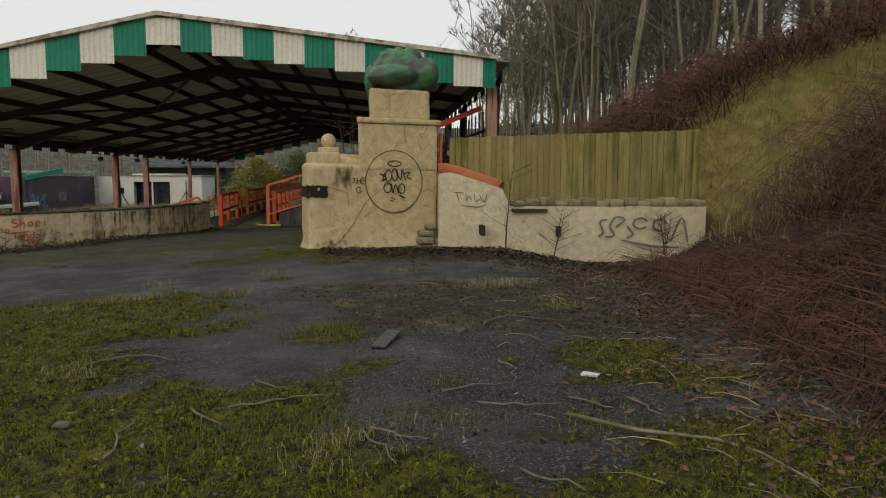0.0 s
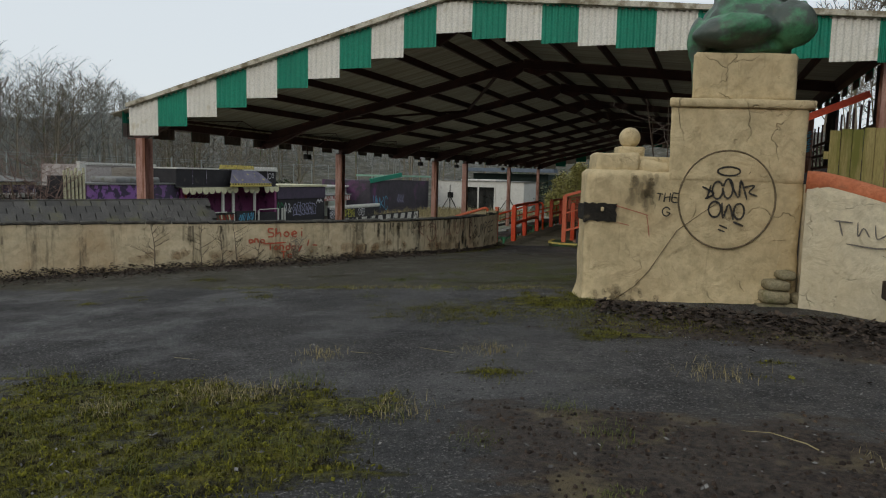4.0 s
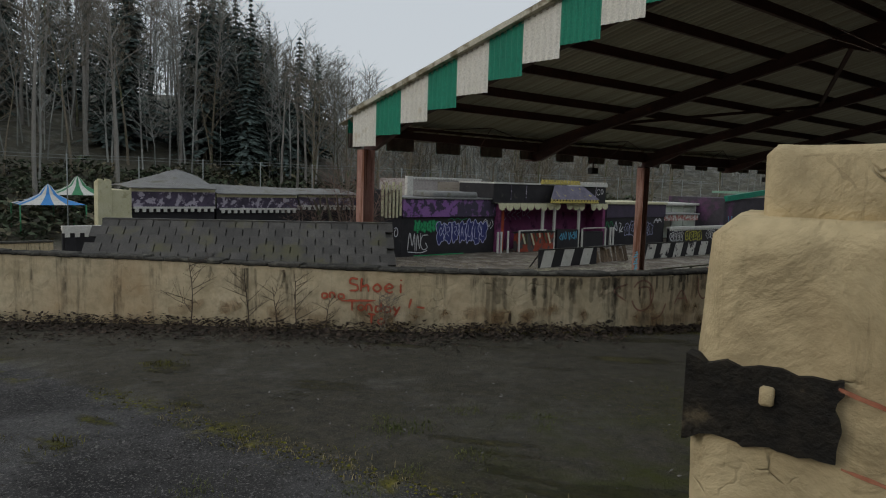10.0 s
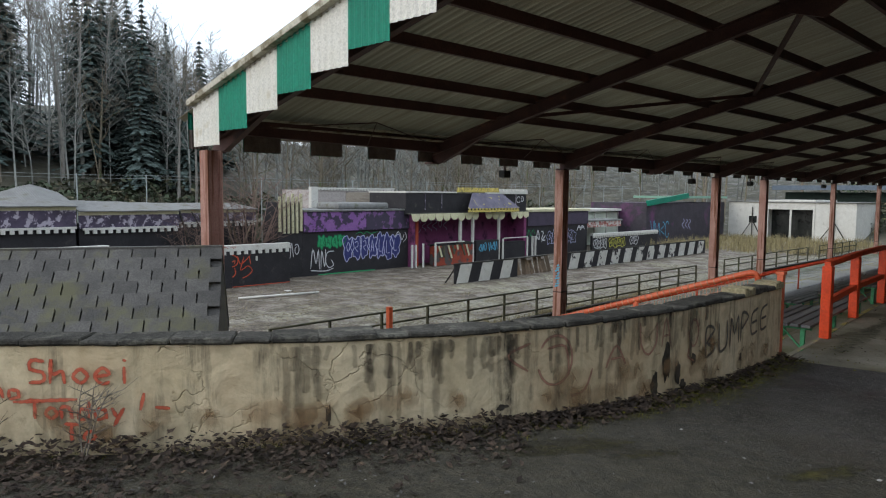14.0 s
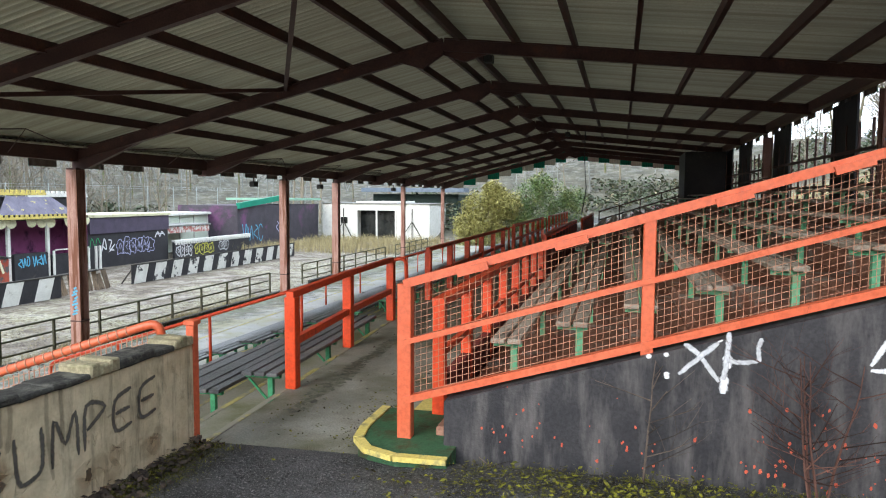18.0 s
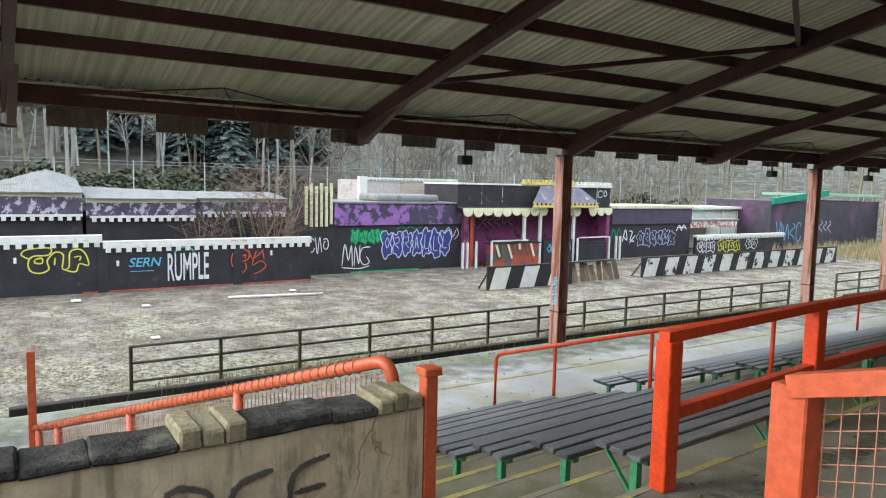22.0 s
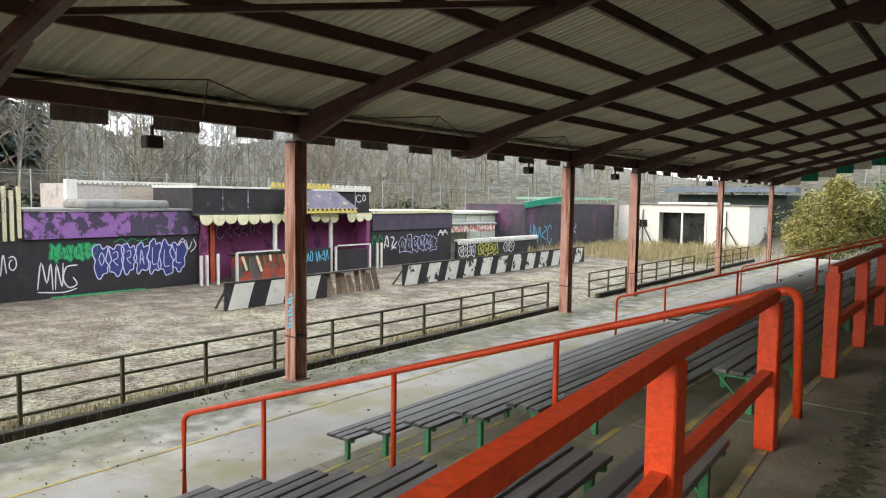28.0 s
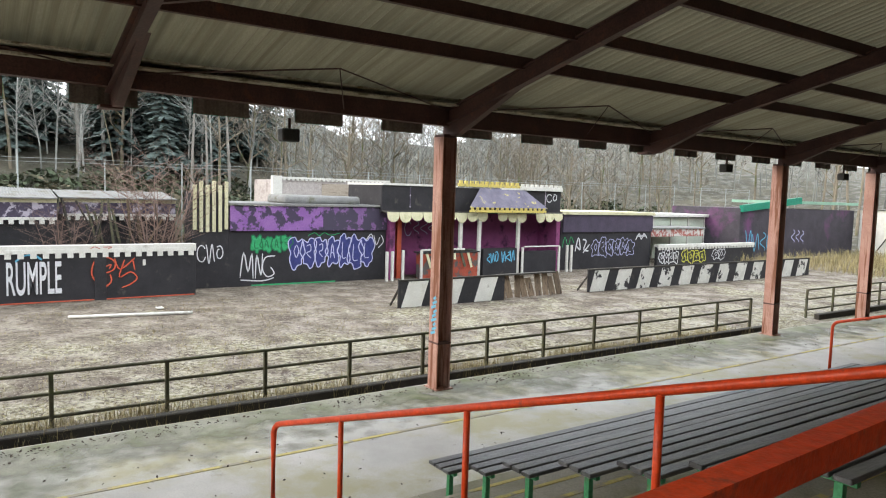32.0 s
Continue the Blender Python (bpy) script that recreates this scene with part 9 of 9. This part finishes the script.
sp = []
for i in range(19000):
    d = R.uniform(0.0, RUN_LEN - 0.2)
    p, nn = wall_at(1 - d / RUN_LEN)
    if d < 3.4 and R.random() < 0.65:
        continue
    far = abs(R.gauss(0, 1)) * (0.14 if d < 5 else 0.36 if d < 7 else 0.52)
    q = p - nn * (far + 0.02)
    sp.append((q.x, q.y, ground_z(q.x, q.y) + max(0, 0.12 - far * 0.4) * (0.4 if d < 5 else 1) * R.random()))
flakes("leaf_litter", sp, 0.029, soil, "dark rotting leaves along the foot of the wall", 16)
sp = []
for i in range(6000):
    x = R.uniform(0.2, 7.0)
    y = 17.3 - abs(R.gauss(0, 1)) * (0.35 + 0.12 * x) - 0.05
    sp.append((x, y, ground_z(x, y) + 0.05 * R.random()))
flakes("leaf_litter", sp, 0.035, soil, "dark rotting leaves before the low wall", 17)
stems("pale_stalks", [(bank_x(yy) + R.gauss(0.2, 1.1), yy, R.uniform(0.3, 1.0)) for yy in (R.uniform(6, 15) for _ in range(900))], 0.45, 0.005, dry_grass, "pale dead stalks among the brambles at the foot of the bank", 153, 0.35)
stems("dead_stalks", [(R.gauss(2.3, 1.0), R.gauss(13.2, 1.3), R.uniform(0.3, 0.9)) for _ in range(1500)], 0.3, 0.006, dark_stalk, "matted dark dead stalks on the ground", 151, 0.12)
stems("dead_stalks", [(R.uniform(-5, 4), R.uniform(6, 12), R.uniform(0.3, 0.9)) for _ in range(4200)], 0.2, 0.005, dark_stalk, "dark twigs and stalks in the moss", 152, 0.1)
brown = mat("dead_leaves", (0.065, 0.032, 0.023), (0.15, 0.078, 0.055), 8, 0.8, 0.2, 30, island=0.6)
flakes("dead_leaves", [(x, y, ground_z(x, y)) for x, y in ((bank_x(yy) + R.gauss(0, 0.8), yy) for yy in (R.uniform(5, 15.5) for _ in range(14000)))], 0.022, brown, "brown dead leaves along the foot of the bank", 18)
flakes("gravel", [(x, y, ground_z(x, y)) for x, y in ((R.uniform(-6, 4.5), R.uniform(6, 24 if i % 3 else 16)) for i in range(5200)) if x > wall_x(y) + 0.2], 0.014, mat("chippings", (0.1, 0.095, 0.09), (0.17, 0.165, 0.155), 8, 0.8, 0.2, 30, island=0.6), "pale chippings and scraps on the asphalt", 19)
flakes("concourse_litter", [(R.uniform(-15.5, -11), R.uniform(29, 60), LOW) for _ in range(500)], 0.03, soil, "leaves and scraps on the concourse", 20)
flakes("fence_litter", [(-15.55 + abs(R.gauss(0, 0.25)), y, LOW) for y in (R.choice((31.5, 33.8, 37.5, 41, 44, 47.5)) + R.gauss(0, 0.8) for _ in range(700))], 0.03, soil, "dark leaves and rubbish gathered along the concourse edge", 24)
flakes("walkway_litter", [(R.uniform(-4.4, -2.4), R.uniform(28.5, 50), WALK) for _ in range(260)], 0.018, soil, "small leaves on the walkway", 21)
flakes("damp_stain", [(-3.95 - 0.03 * (y - 33) + R.gauss(0, 0.048) + 0.03 * math.sin(y * 5), y, WALK - 0.011) for y in (R.uniform(29, 60) for _ in range(5200))], 0.05, mat("damp_concrete", (0.1, 0.1, 0.073), (0.16, 0.16, 0.115), 4, 0.7, 0.2, 30, island=0.35), "dark damp stain along the walkway", 23, 0.0)
edge_moss = []
for _ in range(1700):                                 # moss along the foot of the wall and the edges of the walkway
    k = R.random()
    if k < 0.7:
        p, nn = wall_at(1 - R.uniform(0.0, 4.2) / RUN_LEN)
        q = p - nn * (0.02 + abs(R.gauss(0, 0.12)))
        edge_moss.append((q.x, q.y, ground_z(q.x, q.y)))
    elif k < 0.92:
        y = R.uniform(27.9, 31.5)
        edge_moss.append((-2.85 - abs(R.gauss(0, 0.22)), y, WALK))
    else:
        edge_moss.append((R.uniform(-4.0, -2.9), 28.3 + abs(R.gauss(0, 0.8)), WALK))
flakes("edge_moss", edge_moss, 0.015, moss_m, "yellow-green moss along the wall foot and the walkway edges", 25, 0.4)
stems("foot_twigs", [(R.uniform(-1.8, 3.5), 27.75 - abs(R.gauss(0, 0.35)), R.uniform(0.3, 1.0)) for _ in range(260)], 0.4, 0.005, dark_stalk, "dry twigs fallen along the black wall", 26, 0.08)
flakes("foot_moss", [(x, y, ground_z(x, y)) for x, y in ((R.gauss(-0.6, 0.8), 27.35 + R.gauss(0, 0.22)) for _ in range(1500)) if y < 27.85], 0.02, moss_m, "moss on the asphalt before the black wall", 27, 0.4)
flakes("foot_litter", [(R.uniform(-1.8, 4), 27.9 - abs(R.gauss(0, 0.25)) - 0.14, 0.03) for _ in range(1500)], 0.03, soil, "leaves and dirt along the black wall", 22)

# single things on the ground near the start
sl = tagged(part("roof_slate", box(bmesh.new(), -0.06, 0.06, -0.25, 0.25, 0, 0.014, 0.003), slate), "grey roof slate lying on the asphalt", "slate")
sl.matrix_basis = pose(1.22, 10.62, ground_z(1.22, 10.62) + 0.02, 2, 1, -16)
lt = tagged(part("paper_scrap", lump(B(-0.06, 0.06, -0.025, 0.025, 0, 0.015), 0.015, 9), white_paint), "crumpled pale scrap of paper on the ground", "litter")
lt.matrix_basis = pose(2.56, 9.5, ground_z(2.56, 9.5) + 0.015, 0, 0, -35)
bs = tagged(part("fallen_branch", tube(bmesh.new(), [(2.2, 8.78, 0.475), (2.36, 8.6, 0.485), (2.5, 8.49, 0.48), (2.7, 8.38, 0.488), (2.85, 8.34, 0.48), (2.98, 8.14, 0.485), (3.06, 7.79, 0.475)], 0.014, 6, 0.006), bark), "long fallen branch on the ground", "branch")
for i, way in enumerate(((-0.9, 10.09, -0.78, 10.26, -0.56, 10.34, -0.31, 10.16), (0.31, 9.01, 0.51, 9.05, 0.72, 9.15, 0.85, 9.16), (0.37, 9.58, 0.53, 9.35, 0.58, 9.37), (0.12, 8.97, 0.33, 8.74), (-0.11, 8.33, -0.15, 8.63, -0.15, 8.84), (1.07, 8.54, 1.18, 8.38, 1.23, 8.11), (1.12, 8.61, 1.32, 8.5, 1.41, 8.47),
                         (2.04, 11.08, 2.37, 11.42, 2.77, 11.2), (2.02, 9.91, 2.1, 9.71, 1.98, 9.25), (1.55, 9.23, 1.76, 9.35, 1.99, 9.38), (1.75, 9.0, 2.0, 8.96, 2.22, 8.96), (1.78, 8.07, 2.02, 7.81), (3.15, 8.8, 3.17, 8.64, 3.24, 8.56), (2.29, 9.08, 2.5, 8.86), (2.65, 9.05, 2.74, 8.72))):
    rnd = random.Random(640 + i)
    run = [Vector((a, b, 0)) for a, b in zip(way[::2], way[1::2])]
    fine_ = []
    for a, b in zip(run, run[1:]):
        fine_ += [a.lerp(b, k / 4) + Vector((rnd.gauss(0, 0.012), rnd.gauss(0, 0.012), 0)) for k in range(4)]
    fine_.append(run[-1])
    o_ = fine_[0]
    tw_ = tagged(part("fallen_twig", tube(bmesh.new(), [(p.x - o_.x, p.y - o_.y, ground_z(p.x, p.y) + 0.022 - ground_z(o_.x, o_.y)) for p in fine_], 0.008, 6, 0.0035), twig), "crooked fallen twig lying in the moss", "twig", "fallen twigs")
    tw_.location = (o_.x, o_.y, ground_z(o_.x, o_.y))
for i, (x, y) in enumerate(((1.85, 10.9), (-0.55, 8.9), (3.7, 9.6))):
    st = tagged(part("stone_chunk", rough_block(-0.045, 0.045, -0.035, 0.035, -0.01, 0.03, 0.012, 1, 0.01), slate), "small dark chunk of stone on the ground", "stone", "stone chunks")
    st.location = (x, y, ground_z(x, y))

# ---- white and red paint on the black end wall ----
def end_paint(lines, r, material, label):
    bm = bmesh.new()
    for pts in lines:
        ribbon(bm, [(xa, FY - 0.12, za) for xa, za in pts], r, (0, -1, 0), 0.004 + 0.0015 * lines.index(pts))
    part("spray_tag", bm, material, end_wall, label)


smeared_white = spray(mat("smeared_white_spray", (0.5, 0.5, 0.52), (0.64, 0.64, 0.66), 5, 0.7, 0), 0.8, 30)
end_paint([[(-0.24, 1.06), (-0.14, 0.99), (0.0, 0.8)], [(-0.01, 1.08), (-0.1, 1.0), (-0.27, 0.84)], [(0.06, 1.16), (0.05, 0.98), (0.03, 0.82)], [(0.05, 0.96), (0.15, 0.95), (0.26, 0.97)], [(0.27, 1.13), (0.25, 1.05), (0.26, 0.96)]], 0.019, smeared_white, "white sprayed letters on the black wall")
end_paint([[(0.055, 1.0), (0.05, 0.9)], [(0.04, 0.86), (0.03, 0.72)]], 0.03, spray_white, "thin white overspray on the black wall")
end_paint([[(-0.48, 0.97), (-0.475, 0.94)], [(-0.36, 0.99), (-0.355, 0.96)], [(-0.355, 0.85), (-0.35, 0.8)], [(0.0, 1.1), (0.005, 1.09)], [(0.95, 0.98), (1.15, 1.3), (1.35, 1.28), (1.28, 0.98), (0.95, 0.95)]], 0.02, spray_white, "white sprayed blobs on the black wall")
bm = bmesh.new()
for i in range(130):
    rr = random.Random(i + 40)
    x, z = (rr.gauss(1.1, 0.6) if i % 3 else rr.uniform(-1.7, 0.5)), rr.uniform(0.08, 0.42) + (0.25 if i % 5 == 0 else 0)
    k = rr.uniform(0.003, 0.011) * (1.2 if 0.2 < x < 1.2 else 1)
    bm.faces.new([bm.verts.new((x + k * math.cos(a) * rr.uniform(0.6, 1.4), FY - 0.1245, z + 1.5 * k * math.sin(a) * rr.uniform(0.6, 1.4))) for a in (j * math.pi / 3 for j in range(6))])
tagged(part("red_flecks", bm, spray_red, end_wall, "flecks of old red paint"), kind="stuff")
for t in (protos + tall + firs + slim):
    for o_ in (*t.children_recursive, t):
        bpy.data.objects.remove(o_)
